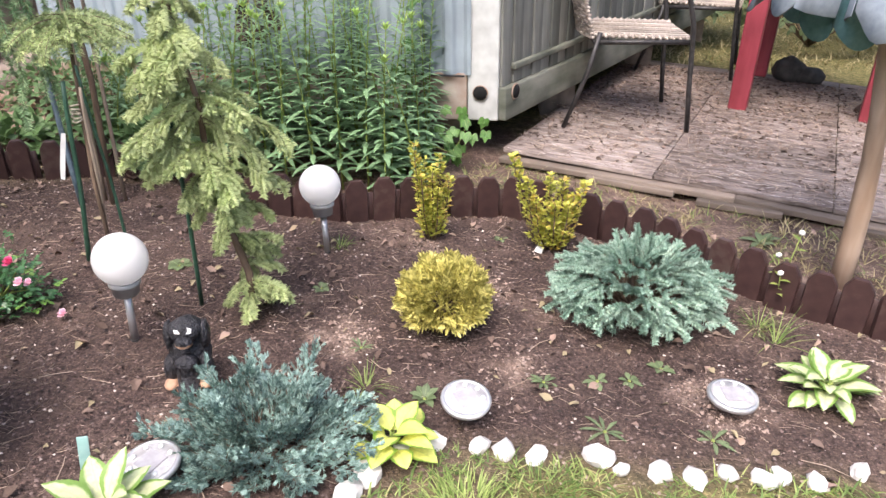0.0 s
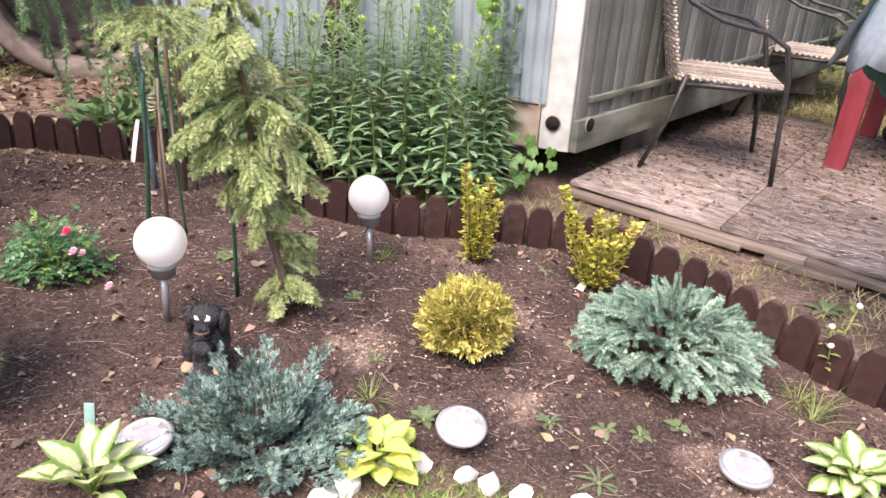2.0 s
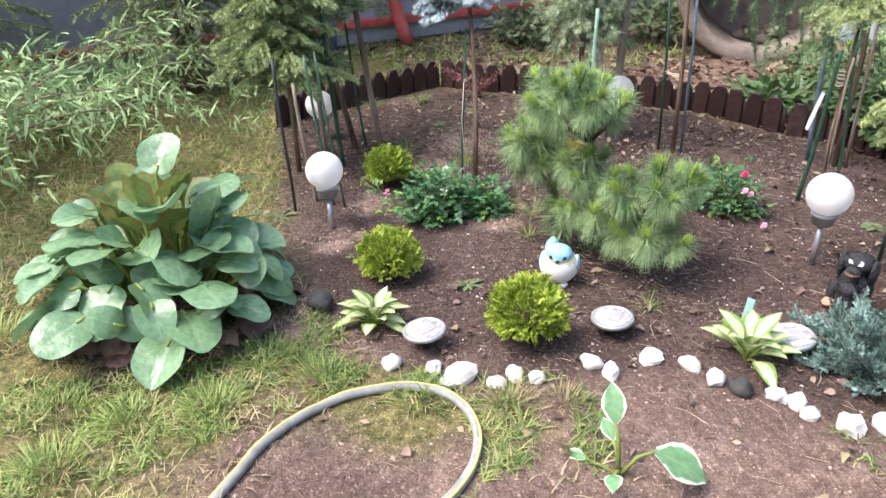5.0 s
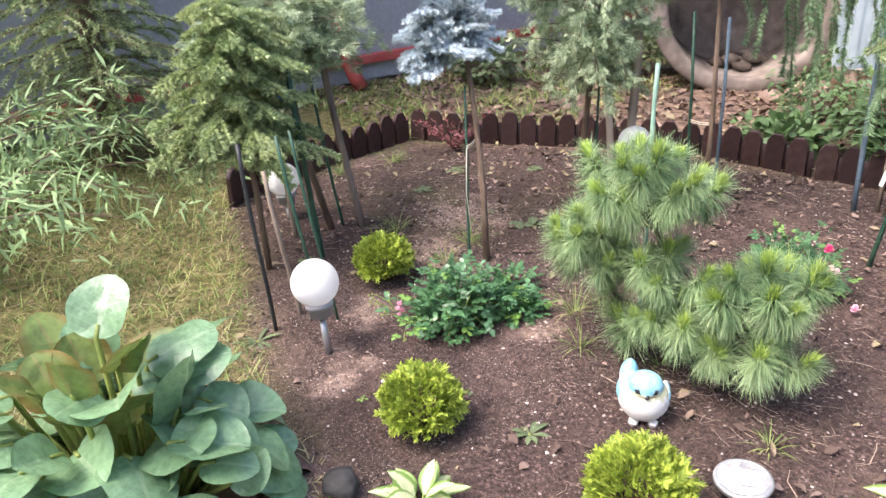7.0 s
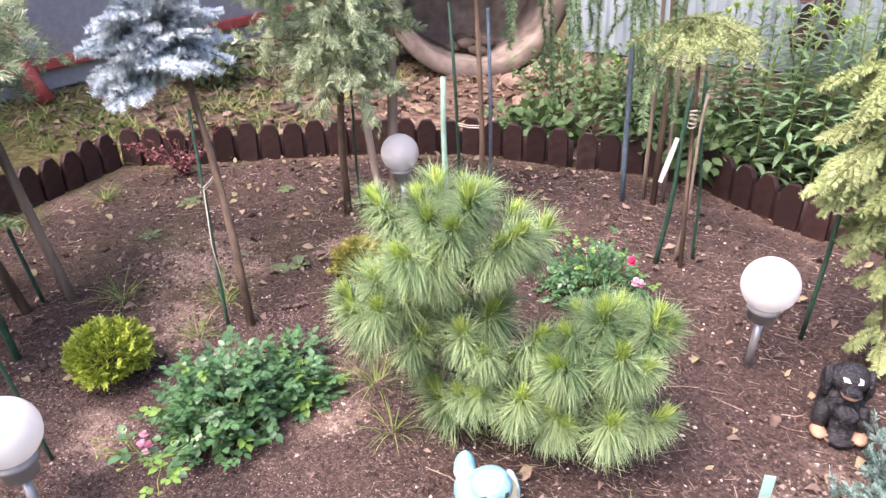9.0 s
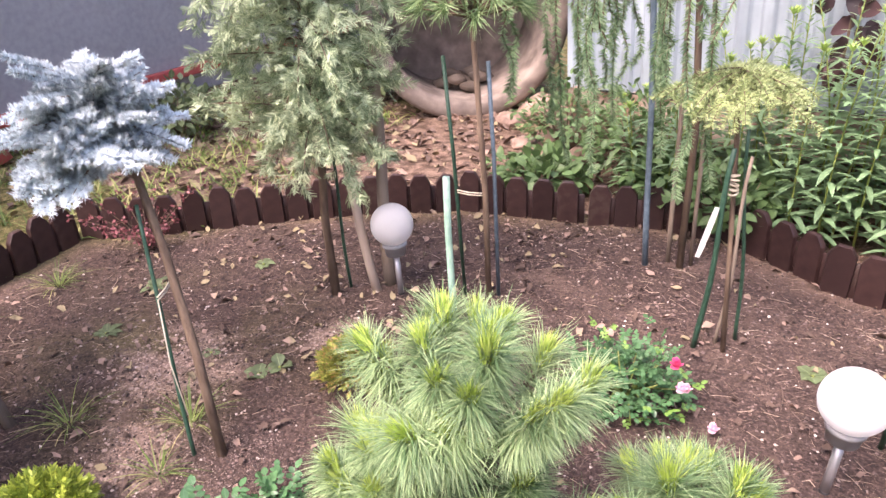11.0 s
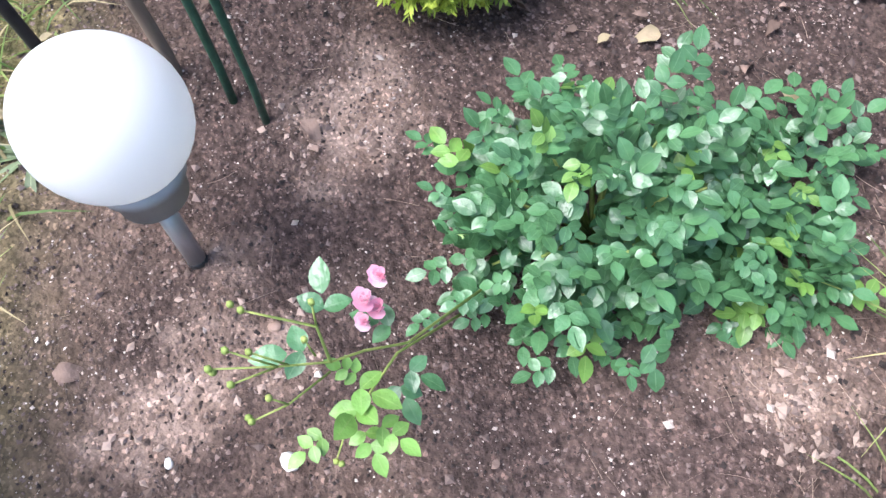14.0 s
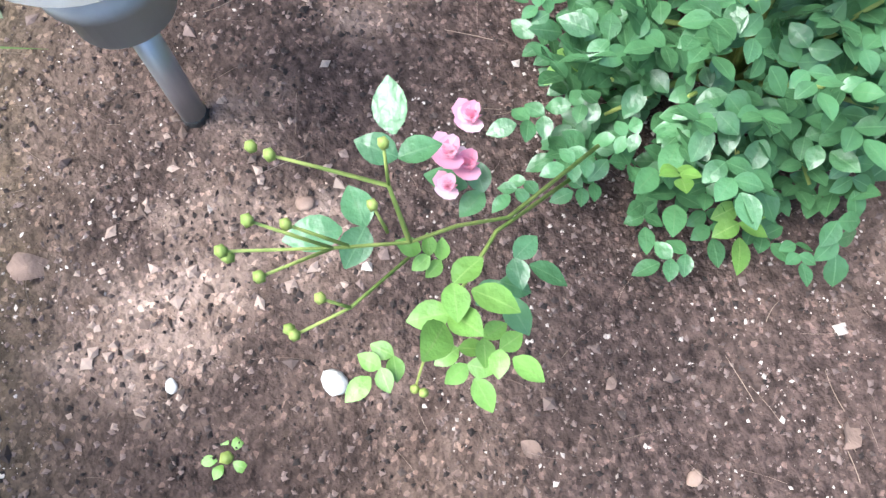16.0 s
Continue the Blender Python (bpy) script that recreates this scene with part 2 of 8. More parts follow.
def leaf_mat(name, base, edge, vein, at=0.6, soft=0.1, rough=0.42, veins=0.0, along=0.0):
    """A leaf with a midrib, side veins and a margin of another colour (u across, v along the blade)."""
    m = mat(name, tuple(c * 0.8 for c in base), tuple(c * 1.2 for c in base), 60, rough, 0, 0.25, 90, island=0.5, through_light=0.2, stain=0.15, spec=0.62 if rough < 0.3 else 0.45)
    nt = m.node_tree
    N, Lk = nt.nodes, nt.links
    mul = next(n for n in N if n.type == "MIX")
    uv = N.new("ShaderNodeUVMap")
    sep = N.new("ShaderNodeSeparateXYZ")
    Lk.new(uv.outputs[0], sep.inputs[0])

    def math_node(op, a, b=None, c=None):
        k = N.new("ShaderNodeMath")
        k.operation = op
        for i, q in enumerate((a, b, c)):
            if q is None:
                continue
            if isinstance(q, (int, float)):
                k.inputs[i].default_value = q
            else:
                Lk.new(q, k.inputs[i])
        return k.outputs[0]

    across = math_node("MULTIPLY", math_node("ABSOLUTE", math_node("SUBTRACT", sep.outputs[0], 0.5)), 2.0)
    wob = N.new("ShaderNodeTexNoise")
    wob.inputs["Scale"].default_value = 40
    tc = next(n for n in N if n.type == "TEX_COORD")
    Lk.new(tc.outputs["Object"], wob.inputs["Vector"])
    a2 = math_node("MULTIPLY_ADD", wob.outputs["Fac"], 0.5, math_node("SUBTRACT", across, 0.25))
    mr = N.new("ShaderNodeMapRange")
    mr.inputs[1].default_value, mr.inputs[2].default_value = at - soft, at + soft
    Lk.new(a2, mr.inputs[0])
    mx = N.new("ShaderNodeMix")
    mx.data_type = "RGBA"
    Lk.new(mr.outputs[0], mx.inputs["Factor"])
    Lk.new(mul.outputs["Result"], mx.inputs["A"])
    mx.inputs["B"].default_value = (*edge, 1)
    rib = math_node("LESS_THAN", across, 0.07)
    side = math_node("LESS_THAN", math_node("FRACT", math_node("SUBTRACT", math_node("MULTIPLY", sep.outputs[1], 7.0), math_node("MULTIPLY", across, 1.6))), 0.1)
    line = math_node("MAXIMUM", rib, math_node("MULTIPLY", side, veins))
    mx2 = N.new("ShaderNodeMix")
    mx2.data_type = "RGBA"
    Lk.new(math_node("MULTIPLY", line, 0.6), mx2.inputs["Factor"])
    Lk.new(mx.outputs["Result"], mx2.inputs["A"])
    mx2.inputs["B"].default_value = (*vein, 1)
    b = N["Principled BSDF"]
    Lk.new(mx2.outputs["Result"], b.inputs["Base Color"])
    tl = next(n for n in N if n.type == "BSDF_TRANSLUCENT")
    Lk.new(mx2.outputs["Result"], tl.inputs[0])
    return m


M_bark = mat("bark", (0.10, 0.065, 0.045), (0.24, 0.17, 0.12), 40, 0.85, bump=0.6, stretch=(1, 1, 0.2))
M_stake = mat("weathered_stake", (0.16, 0.12, 0.095), (0.34, 0.27, 0.21), 30, 0.8, bump=0.4, stretch=(1, 1, 0.08), each=0.4)
M_stake_pale = mat("pale_stake", (0.42, 0.32, 0.25), (0.60, 0.49, 0.40), 30, 0.75, bump=0.3, stretch=(1, 1, 0.08))
M_green_stake = mat("green_coated_stake", (0.022, 0.065, 0.042), (0.045, 0.11, 0.072), 60, 0.45, bump=0.15)
M_mint_stake = mat("pale_green_stake", (0.25, 0.42, 0.33), (0.38, 0.56, 0.45), 60, 0.5, bump=0.15)
M_blue_stake = mat("blue_grey_stake", (0.10, 0.15, 0.19), (0.17, 0.23, 0.28), 60, 0.5, bump=0.15)
M_string = mat("twine", (0.55, 0.48, 0.36), (0.75, 0.68, 0.56), 200, 0.9)
M_tag = mat("white_tag", (0.75, 0.75, 0.73), (0.85, 0.85, 0.83), 40, 0.5, bump=0.05)
M_teal = mat("teal_tag", (0.28, 0.50, 0.46), (0.40, 0.62, 0.57), 40, 0.5, bump=0.05)
M_border = mat("brown_plastic", (0.040, 0.020, 0.019), (0.066, 0.034, 0.031), 25, 0.5, bump=0.12, each=0.5, c3=(0.085, 0.055, 0.047))
M_stone = mat("white_stone", (0.62, 0.58, 0.54), (0.85, 0.83, 0.80), 18, 0.75, bump=0.6, each=0.2, stain=0.3, stain_scale=12)
M_crumb = mat("soil_crumbs", (0.030, 0.021, 0.019), (0.19, 0.132, 0.115), 5, 0.95, bump=0.4, island=1.0)
M_clay = mat("clay_crumbs", (0.12, 0.08, 0.063), (0.36, 0.26, 0.21), 5, 0.95, bump=0.3, island=1.0)
M_chip = mat("pale_chips", (0.22, 0.165, 0.14), (0.56, 0.47, 0.41), 5, 0.85, bump=0.2, island=1.0)
M_straw = mat("straw", (0.12, 0.078, 0.058), (0.42, 0.315, 0.235), 5, 0.8, bump=0, island=1.2)
M_dead = mat("dead_leaves", (0.10, 0.062, 0.046), (0.34, 0.225, 0.175), 8, 0.8, bump=0.5, bscale=70, island=1.0, c3=(0.30, 0.24, 0.13))
M_grass = mat("grass", (0.10, 0.18, 0.03), (0.30, 0.38, 0.09), 3, 0.55, bump=0, island=0.6, through_light=0.25, c3=(0.42, 0.36, 0.15))
M_dry = mat("dry_grass", (0.25, 0.20, 0.08), (0.46, 0.38, 0.20), 3, 0.7, bump=0, island=0.6, through_light=0.2)
M_spruce_y = mat("yellow_green_needles", (0.27, 0.35, 0.12), (0.56, 0.63, 0.29), 6, 0.5, bump=0, island=0.3, through_light=0.15, stain_scale=7)
M_spruce = mat("spruce_needles", (0.17, 0.25, 0.085), (0.52, 0.61, 0.26), 5, 0.5, bump=0, island=0.35, through_light=0.15, c3=(0.30, 0.34, 0.10))
M_spruce_b = mat("blue_needles", (0.36, 0.45, 0.48), (0.70, 0.79, 0.84), 6, 0.5, bump=0, island=0.35, through_light=0.1)
M_nest = mat("blue_green_needles", (0.13, 0.25, 0.18), (0.42, 0.57, 0.45), 6, 0.5, bump=0, island=0.4, through_light=0.1, stain_scale=9)
M_pine = mat("pine_needles", (0.105, 0.21, 0.075), (0.37, 0.50, 0.23), 4, 0.42, bump=0, island=0.5, through_light=0.2, stain_scale=8)
M_pine_tip = mat("young_pine_needles", (0.34, 0.50, 0.06), (0.60, 0.72, 0.16), 4, 0.42, bump=0, island=0.7, through_light=0.25)
M_bud = mat("pine_bud", (0.26, 0.12, 0.05), (0.42, 0.22, 0.10), 60, 0.7)
M_thuja = mat("thuja_scale_leaves", (0.21, 0.30, 0.02), (0.50, 0.60, 0.05), 8, 0.5, bump=0, island=0.9, through_light=0.2, stain_scale=10)
M_thuja_gold = mat("golden_scale_leaves", (0.30, 0.27, 0.04), (0.70, 0.62, 0.16), 8, 0.5, bump=0, island=0.9, through_light=0.2, stain_scale=10)
M_thuja_old = mat("bronzed_scale_leaves", (0.19, 0.22, 0.03), (0.46, 0.48, 0.08), 8, 0.5, bump=0, island=0.9, through_light=0.2, c3=(0.45, 0.26, 0.09))
M_juniper = mat("juniper_scale_leaves", (0.075, 0.15, 0.125), (0.27, 0.40, 0.35), 8, 0.55, bump=0, island=0.5, through_light=0.1, stain_scale=9)
M_juniper_g = mat("green_juniper_leaves", (0.15, 0.23, 0.11), (0.50, 0.59, 0.36), 6, 0.55, bump=0, island=0.45, through_light=0.18)
M_larch = mat("larch_needles", (0.12, 0.24, 0.10), (0.32, 0.46, 0.24), 6, 0.55, bump=0, island=0.6, through_light=0.2)
M_rose = leaf_mat("rose_leaves", (0.073, 0.185, 0.068), (0.085, 0.20, 0.075), (0.13, 0.25, 0.11), 1.1, 0.1, 0.24)
M_rose_new = leaf_mat("young_rose_leaves", (0.15, 0.30, 0.045), (0.19, 0.31, 0.05), (0.25, 0.37, 0.11), 1.1, 0.1, 0.34)
M_stem = mat("green_stem", (0.16, 0.24, 0.05), (0.34, 0.38, 0.10), 40, 0.6)
M_petal = mat("pink_petals", (0.74, 0.34, 0.46), (0.88, 0.66, 0.72), 30, 0.6, bump=0.1, island=0.8, through_light=0.3, stain=0.1)
M_petal_deep = mat("deep_pink_petals", (0.62, 0.03, 0.16), (0.78, 0.12, 0.30), 30, 0.6, bump=0.1, island=0.6, through_light=0.3, stain=0.1)
M_berg = leaf_mat("bergenia_leaves", (0.16, 0.29, 0.14), (0.11, 0.22, 0.09), (0.30, 0.42, 0.25), 1.2, 0.1, 0.24, veins=0.5)
M_berg_red = leaf_mat("reddened_bergenia_leaves", (0.17, 0.235, 0.05), (0.26, 0.15, 0.045), (0.30, 0.26, 0.10), 0.85, 0.3, 0.35, veins=0.4)
M_berg_dead = mat("withered_bergenia_leaves", (0.07, 0.034, 0.027), (0.21, 0.115, 0.085), 22, 0.75, bump=0.9, bscale=60, island=0.8, c3=(0.36, 0.19, 0.11))
M_hosta_w = leaf_mat("white_centred_hosta_leaves", (0.56, 0.59, 0.32), (0.19, 0.32, 0.07), (0.55, 0.62, 0.33), 0.60, 0.12, 0.4)
M_hosta_y = leaf_mat("yellow_centred_hosta_leaves", (0.66, 0.66, 0.12), (0.22, 0.36, 0.05), (0.55, 0.60, 0.14), 0.75, 0.1, 0.4)
M_hosta_g = leaf_mat("white_edged_hosta_leaves", (0.14, 0.30, 0.13), (0.74, 0.76, 0.60), (0.22, 0.38, 0.20), 0.8, 0.06, 0.4)
M_goldenrod = leaf_mat("lance_leaves", (0.18, 0.31, 0.15), (0.12, 0.25, 0.08), (0.24, 0.36, 0.15), 1.1, 0.1, 0.45)
M_goldenrod_tip = mat("young_lance_leaves", (0.26, 0.42, 0.07), (0.40, 0.55, 0.12), 8, 0.45, bump=0, island=0.6, through_light=0.25)
M_barberry = mat("barberry_leaves", (0.36, 0.38, 0.03), (0.74, 0.72, 0.10), 10, 0.45, bump=0, island=0.9, through_light=0.2, c3=(0.66, 0.46, 0.08))
M_vine = leaf_mat("vine_leaves", (0.09, 0.21, 0.035), (0.20, 0.36, 0.08), (0.32, 0.46, 0.16), 1.1, 0.1, 0.45, veins=0.4)
M_weed = leaf_mat("weed_leaves", (0.12, 0.165, 0.07), (0.16, 0.25, 0.08), (0.28, 0.36, 0.18), 1.1, 0.1, 0.5)
M_willow = leaf_mat("willow_leaves", (0.24, 0.36, 0.14), (0.20, 0.30, 0.11), (0.34, 0.43, 0.22), 1.1, 0.1, 0.6)
M_bush = leaf_mat("bush_leaves", (0.095, 0.175, 0.055), (0.08, 0.14, 0.04), (0.15, 0.22, 0.09), 1.1, 0.1, 0.45)
M_maroon = mat("maroon_leaves", (0.035, 0.018, 0.022), (0.10, 0.045, 0.05), 10, 0.5, bump=0.1, island=0.8)
M_red_twig = mat("red_barberry_leaves", (0.16, 0.04, 0.05), (0.38, 0.12, 0.13), 10, 0.5, bump=0, island=0.9, through_light=0.2)
M_globe = mat("frosted_white_plastic", (0.90, 0.895, 0.89), (0.93, 0.925, 0.92), 8, 0.42, bump=0.02, stain=0.03, spec=0.5, through_light=0.5)
M_collar = mat("grey_plastic", (0.34, 0.34, 0.35), (0.44, 0.44, 0.45), 30, 0.45, bump=0.08)
M_steel = mat("brushed_steel", (0.46, 0.46, 0.48), (0.62, 0.62, 0.64), 60, 0.38, metal=0.7, bump=0.05, stretch=(1, 1, 0.1))
M_disc_rim = mat("steel_rim", (0.55, 0.54, 0.54), (0.70, 0.69, 0.69), 40, 0.35, metal=0.6, bump=0.05)
M_disc_top = mat("dusty_clear_cover", (0.44, 0.42, 0.43), (0.62, 0.60, 0.60), 45, 0.3, bump=0.08, stain=0.3, stain_scale=20)
M_cell = mat("solar_cell", (0.36, 0.34, 0.36), (0.48, 0.46, 0.48), 60, 0.3, bump=0.03)
M_led = mat("led_lens", (0.75, 0.75, 0.74), (0.86, 0.86, 0.85), 40, 0.3, bump=0.02)
M_black_plastic = mat("black_plastic", (0.02, 0.02, 0.022), (0.04, 0.04, 0.042), 40, 0.5, bump=0.1)
M_dog = mat("black_glazed_figure", (0.010, 0.010, 0.013), (0.050, 0.048, 0.055), 45, 0.42, bump=0.9, bscale=120, stain=0.3)
M_tan = mat("tan_paint", (0.42, 0.24, 0.15), (0.55, 0.36, 0.25), 30, 0.5, bump=0.2)
M_white_paint = mat("white_figure_paint", (0.78, 0.76, 0.72), (0.86, 0.85, 0.82), 40, 0.5, bump=0.4, bscale=90, stain=0.12)
M_blue_paint = mat("blue_figure_paint", (0.20, 0.52, 0.66), (0.38, 0.68, 0.80), 40, 0.5, bump=0.4, bscale=90, stain=0.12)
M_hose = mat("grey_hose", (0.22, 0.22, 0.21), (0.33, 0.33, 0.31), 30, 0.5, bump=0.1)
M_hose_y = mat("yellow_hose_stripe", (0.60, 0.52, 0.16), (0.72, 0.64, 0.24), 30, 0.5, bump=0.05)
M_metal_wall = mat("galvanised_sheet", (0.25, 0.30, 0.34), (0.37, 0.43, 0.47), 9, 0.5, metal=0.0, bump=0.12, stretch=(1, 1, 0.25), stain=0.25, stain_scale=4)
M_corner = mat("white_flaking_paint", (0.56, 0.57, 0.55), (0.74, 0.75, 0.73), 12, 0.6, bump=0.25, c3=(0.42, 0.24, 0.14), stain=0.2)
M_rust = mat("rusty_white_sheet", (0.26, 0.13, 0.08), (0.48, 0.42, 0.36), 7, 0.8, bump=0.4, stretch=(1, 1, 1.2), stain=0.3)
M_grey_wood = mat("grey_weathered_boards", (0.13, 0.135, 0.12), (0.31, 0.31, 0.28), 16, 0.85, bump=0.5, stretch=(1, 1, 0.07), each=0.5, stain=0.35)
M_beam = mat("mossy_beam", (0.09, 0.10, 0.075), (0.24, 0.24, 0.20), 10, 0.85, bump=0.5, stretch=(0.3, 0.3, 1), stain=0.4)
# near-black that paints shade into the shed's holes and floor slab
M_shade_black = mat("painted_shade_black", (0.006, 0.006, 0.006), (0.012, 0.012, 0.012), 10, 0.9, bump=0)
M_deck = mat("weathered_flaking_board", (0.11, 0.082, 0.07), (0.43, 0.355, 0.325), 24, 0.85, bump=0.9, bscale=60, stretch=(0.35, 1.6, 1), each=0.25, stain=0.35, stain_scale=1.6, c3=(0.58, 0.51, 0.48))
M_deck_litter = mat("brown_leaf_crumbs", (0.07, 0.046, 0.036), (0.24, 0.165, 0.13), 5, 0.9, bump=0.2, island=1.0)
M_flake = mat("wood_flakes", (0.24, 0.16, 0.12), (0.58, 0.50, 0.46), 5, 0.85, bump=0.1, island=1.1)
M_edge_wood = mat("split_edge_boards", (0.085, 0.065, 0.052), (0.24, 0.19, 0.155), 14, 0.85, bump=0.5, stretch=(0.2, 1, 1), each=0.4)
M_red = mat("red_painted_wood", (0.22, 0.028, 0.042), (0.34, 0.058, 0.078), 14, 0.5, bump=0.2, stretch=(1, 1, 0.2), stain=0.25)
M_wicker = mat("pale_wicker", (0.33, 0.27, 0.225), (0.54, 0.465, 0.405), 90, 0.7, bump=0.4, island=0.5)
M_chair_tube = mat("dark_steel_tube", (0.035, 0.034, 0.036), (0.075, 0.07, 0.07), 40, 0.4, metal=0.3, bump=0.08)
M_post = mat("peeled_pole", (0.30, 0.19, 0.12), (0.56, 0.43, 0.33), 14, 0.7, bump=0.3, stretch=(1, 1, 0.12), stain=0.3)
M_cloth_t = mat("teal_cloth", (0.095, 0.205, 0.205), (0.155, 0.295, 0.29), 50, 0.8, bump=0.15, bscale=300, through_light=0.12, stain=0.15)
M_cloth_w = mat("pale_lilac_cloth", (0.27, 0.32, 0.375), (0.355, 0.41, 0.465), 50, 0.8, bump=0.15, bscale=300, through_light=0.12, stain=0.12)
M_iron = mat("brown_cast_iron", (0.05, 0.03, 0.025), (0.11, 0.075, 0.065), 40, 0.5, metal=0.3, bump=0.2)
M_pale_board = mat("pale_painted_board", (0.60, 0.56, 0.52), (0.76, 0.73, 0.69), 12, 0.7, bump=0.2, each=0.3)
M_rock = mat("dark_rock", (0.03, 0.03, 0.03), (0.08, 0.075, 0.07), 20, 0.8, bump=0.6)
M_house = mat("grey_render", (0.33, 0.33, 0.35), (0.40, 0.40, 0.42), 30, 0.9, bump=0.15, stain=0.12, stain_scale=0.8)
M_red_metal = mat("red_painted_metal", (0.42, 0.07, 0.06), (0.58, 0.13, 0.11), 12, 0.5, bump=0.08, stain=0.2)
M_blue_pipe = mat("blue_pipe", (0.05, 0.16, 0.38), (0.09, 0.24, 0.50), 20, 0.4, bump=0.05)
M_concrete = mat("old_concrete", (0.17, 0.135, 0.115), (0.34, 0.28, 0.24), 10, 0.9, bump=0.5, stain=0.35, stain_scale=2.5)
M_tuft = mat("fresh_grass", (0.20, 0.30, 0.05), (0.44, 0.52, 0.14), 3, 0.55, bump=0, island=0.8, through_light=0.25)
M_soil_clod = mat("tan_clods", (0.26, 0.17, 0.13), (0.44, 0.32, 0.26), 20, 0.95, bump=0.5, each=0.3)

# ---- plan (metres, the bed's soil at z = 0) ----
BORDER_RIGHT = [(-1.85, 3.36), (-1.58, 3.42), (-1.25, 3.37), (-0.92, 3.15), (-0.43, 3.06), (0.02, 3.16), (0.22, 3.17), (0.43, 3.09), (0.71, 2.92), (0.97, 2.65), (1.12, 2.53), (1.35, 2.40), (1.62, 2.33)]
BORDER_BACK = [(-3.72, 2.36), (-3.34, 2.62), (-2.96, 2.92), (-2.71, 3.09), (-2.38, 3.27), (-2.08, 3.31), (-1.87, 3.355)]
BORDER_LEFT = [(-3.45, 1.12), (-3.60, 1.40), (-3.65, 1.79), (-3.68, 2.02), (-3.71, 2.34)]
STONE_ARC = [(-1.25, 0.60), (-1.10, 0.70), (-0.95, 0.83), (-0.87, 1.08), (-0.72, 1.30), (-0.52, 1.39), (-0.32, 1.48), (-0.16, 1.63), (0.0, 1.79), (0.25, 1.78), (0.5, 1.74), (0.8, 1.74), (1.1, 1.80), (1.62, 2.30)]
BED = np.array(BORDER_LEFT + BORDER_BACK[1:] + BORDER_RIGHT[1:] + STONE_ARC[::-1] + [(-1.5, 0.58), (-1.78, 0.60), (-2.2, 0.66), (-3.0, 0.98)])


def distance_to(pts, line):
    """The distance of points from a line of points."""
    pts, best = np.asarray(pts, float), None
    for a, b in zip(line[:-1], line[1:]):
        a, b = np.array(a), np.array(b)
        t = np.clip(((pts - a) @ (b - a)) / ((b - a) @ (b - a) + 1e-9), 0, 1)
        d = np.linalg.norm(pts - a - t[:, None] * (b - a), axis=1)
        best = d if best is None else np.minimum(best, d)
    return best


def inside(pts, poly):
    x, y = np.asarray(pts).T
    c = np.zeros(len(x), bool)
    for (x0, y0), (x1, y1) in zip(poly, np.roll(poly, -1, axis=0)):
        k = (y0 > y) != (y1 > y)
        c ^= k & (x < (x1 - x0) * (y - y0) / (y1 - y0 + 1e-12) + x0)
    return c


def fbm(pts, scale, seed=0.0):
    return np.array([noise.fractal(Vector((x * scale + seed, y * scale - seed, seed)), 1.0, 2.0, 4) for x, y in pts])


def height(x, y):
    """The soil's height."""
    p = Vector((x * 2.2, y * 2.2, 1.0))
    return 0.016 * noise.fractal(p, 1.0, 2.0, 3) + 0.006 * noise.noise(Vector((x * 17, y * 17, 3.0))) - 0.006


# ---- ground: one sheet to the horizon ----
def axis_steps(lo, hi, fine, far):
    a = list(np.arange(lo, hi + 1e-6, fine))
    step, x = fine, hi
    while x < far:
        step *= 1.5
        x += step
        a.append(x)
    step, x, left = fine, lo, []
    while x > -far:
        step *= 1.5
        x -= step
        left.append(x)
    return np.array(left[::-1] + a)


xs, ys = axis_steps(-4.2, 2.2, 0.028, 300), axis_steps(-0.6, 4.2, 0.028, 300)
gx, gy = np.meshgrid(xs, ys, indexing="ij")
flat_xy = np.stack([gx.ravel(), gy.ravel()], -1)
near = (np.abs(flat_xy[:, 0] + 1) < 6) & (np.abs(flat_xy[:, 1] - 2) < 6)
gz = np.zeros(len(flat_xy))
gz[near] = [height(x, y) for x, y in flat_xy[near]]
bed_in = inside(flat_xy, BED)
edge_d = distance_to(flat_xy, np.vstack([BED, BED[:1]]))
wob = np.zeros(len(flat_xy))
wob[near] = fbm(flat_xy[near], 3.0, 5.0)
bed_mask = 1 / (1 + np.exp(-(np.where(bed_in, edge_d, -edge_d) + 0.07 * wob) / 0.035))
bed_mask *= 1 - 0.5 * np.exp(-((flat_xy[:, 0] + 2.75) ** 2 + (flat_xy[:, 1] - 1.9) ** 2) / 0.16) * (0.6 + np.clip(wob, -0.6, 0.4))
lawn_core = np.maximum.reduce([
    1 - distance_to(flat_xy, [(-1.35, 0.42), (-1.05, 0.55), (-0.85, 0.75)]) / 0.15,
    1 - distance_to(flat_xy, [(-1.5, -0.45), (-1.25, -0.15), (-1.3, 0.15)]) / 0.26,
    1 - distance_to(flat_xy, [(-2.6, -0.9), (-3.1, 0.4), (-4.0, 0.9), (-6, 1.0)]) / 0.9,
    1 - distance_to(flat_xy, [(0.2, 1.62), (0.55, 1.6), (0.9, 1.58)]) / 0.22,
    np.clip((np.hypot((flat_xy[:, 0] - 0.3) / 2.2, (flat_xy[:, 1] - 1.6) / 2.6) - 1) * 2.5, -1, 0.8),
])
lawn = np.clip(0.45 + 1.1 * lawn_core + 1.0 * wob, 0, 1) * (1 - bed_mask)
litter_zone = np.clip((distance_to(flat_xy, [(-6, 4.5), (-3.6, 3.7), (-2.3, 3.9), (-1.2, 3.8)]) < 1.0) * 1.0, 0, 1) * (1 - bed_mask) * (flat_xy[:, 1] > 2.3)
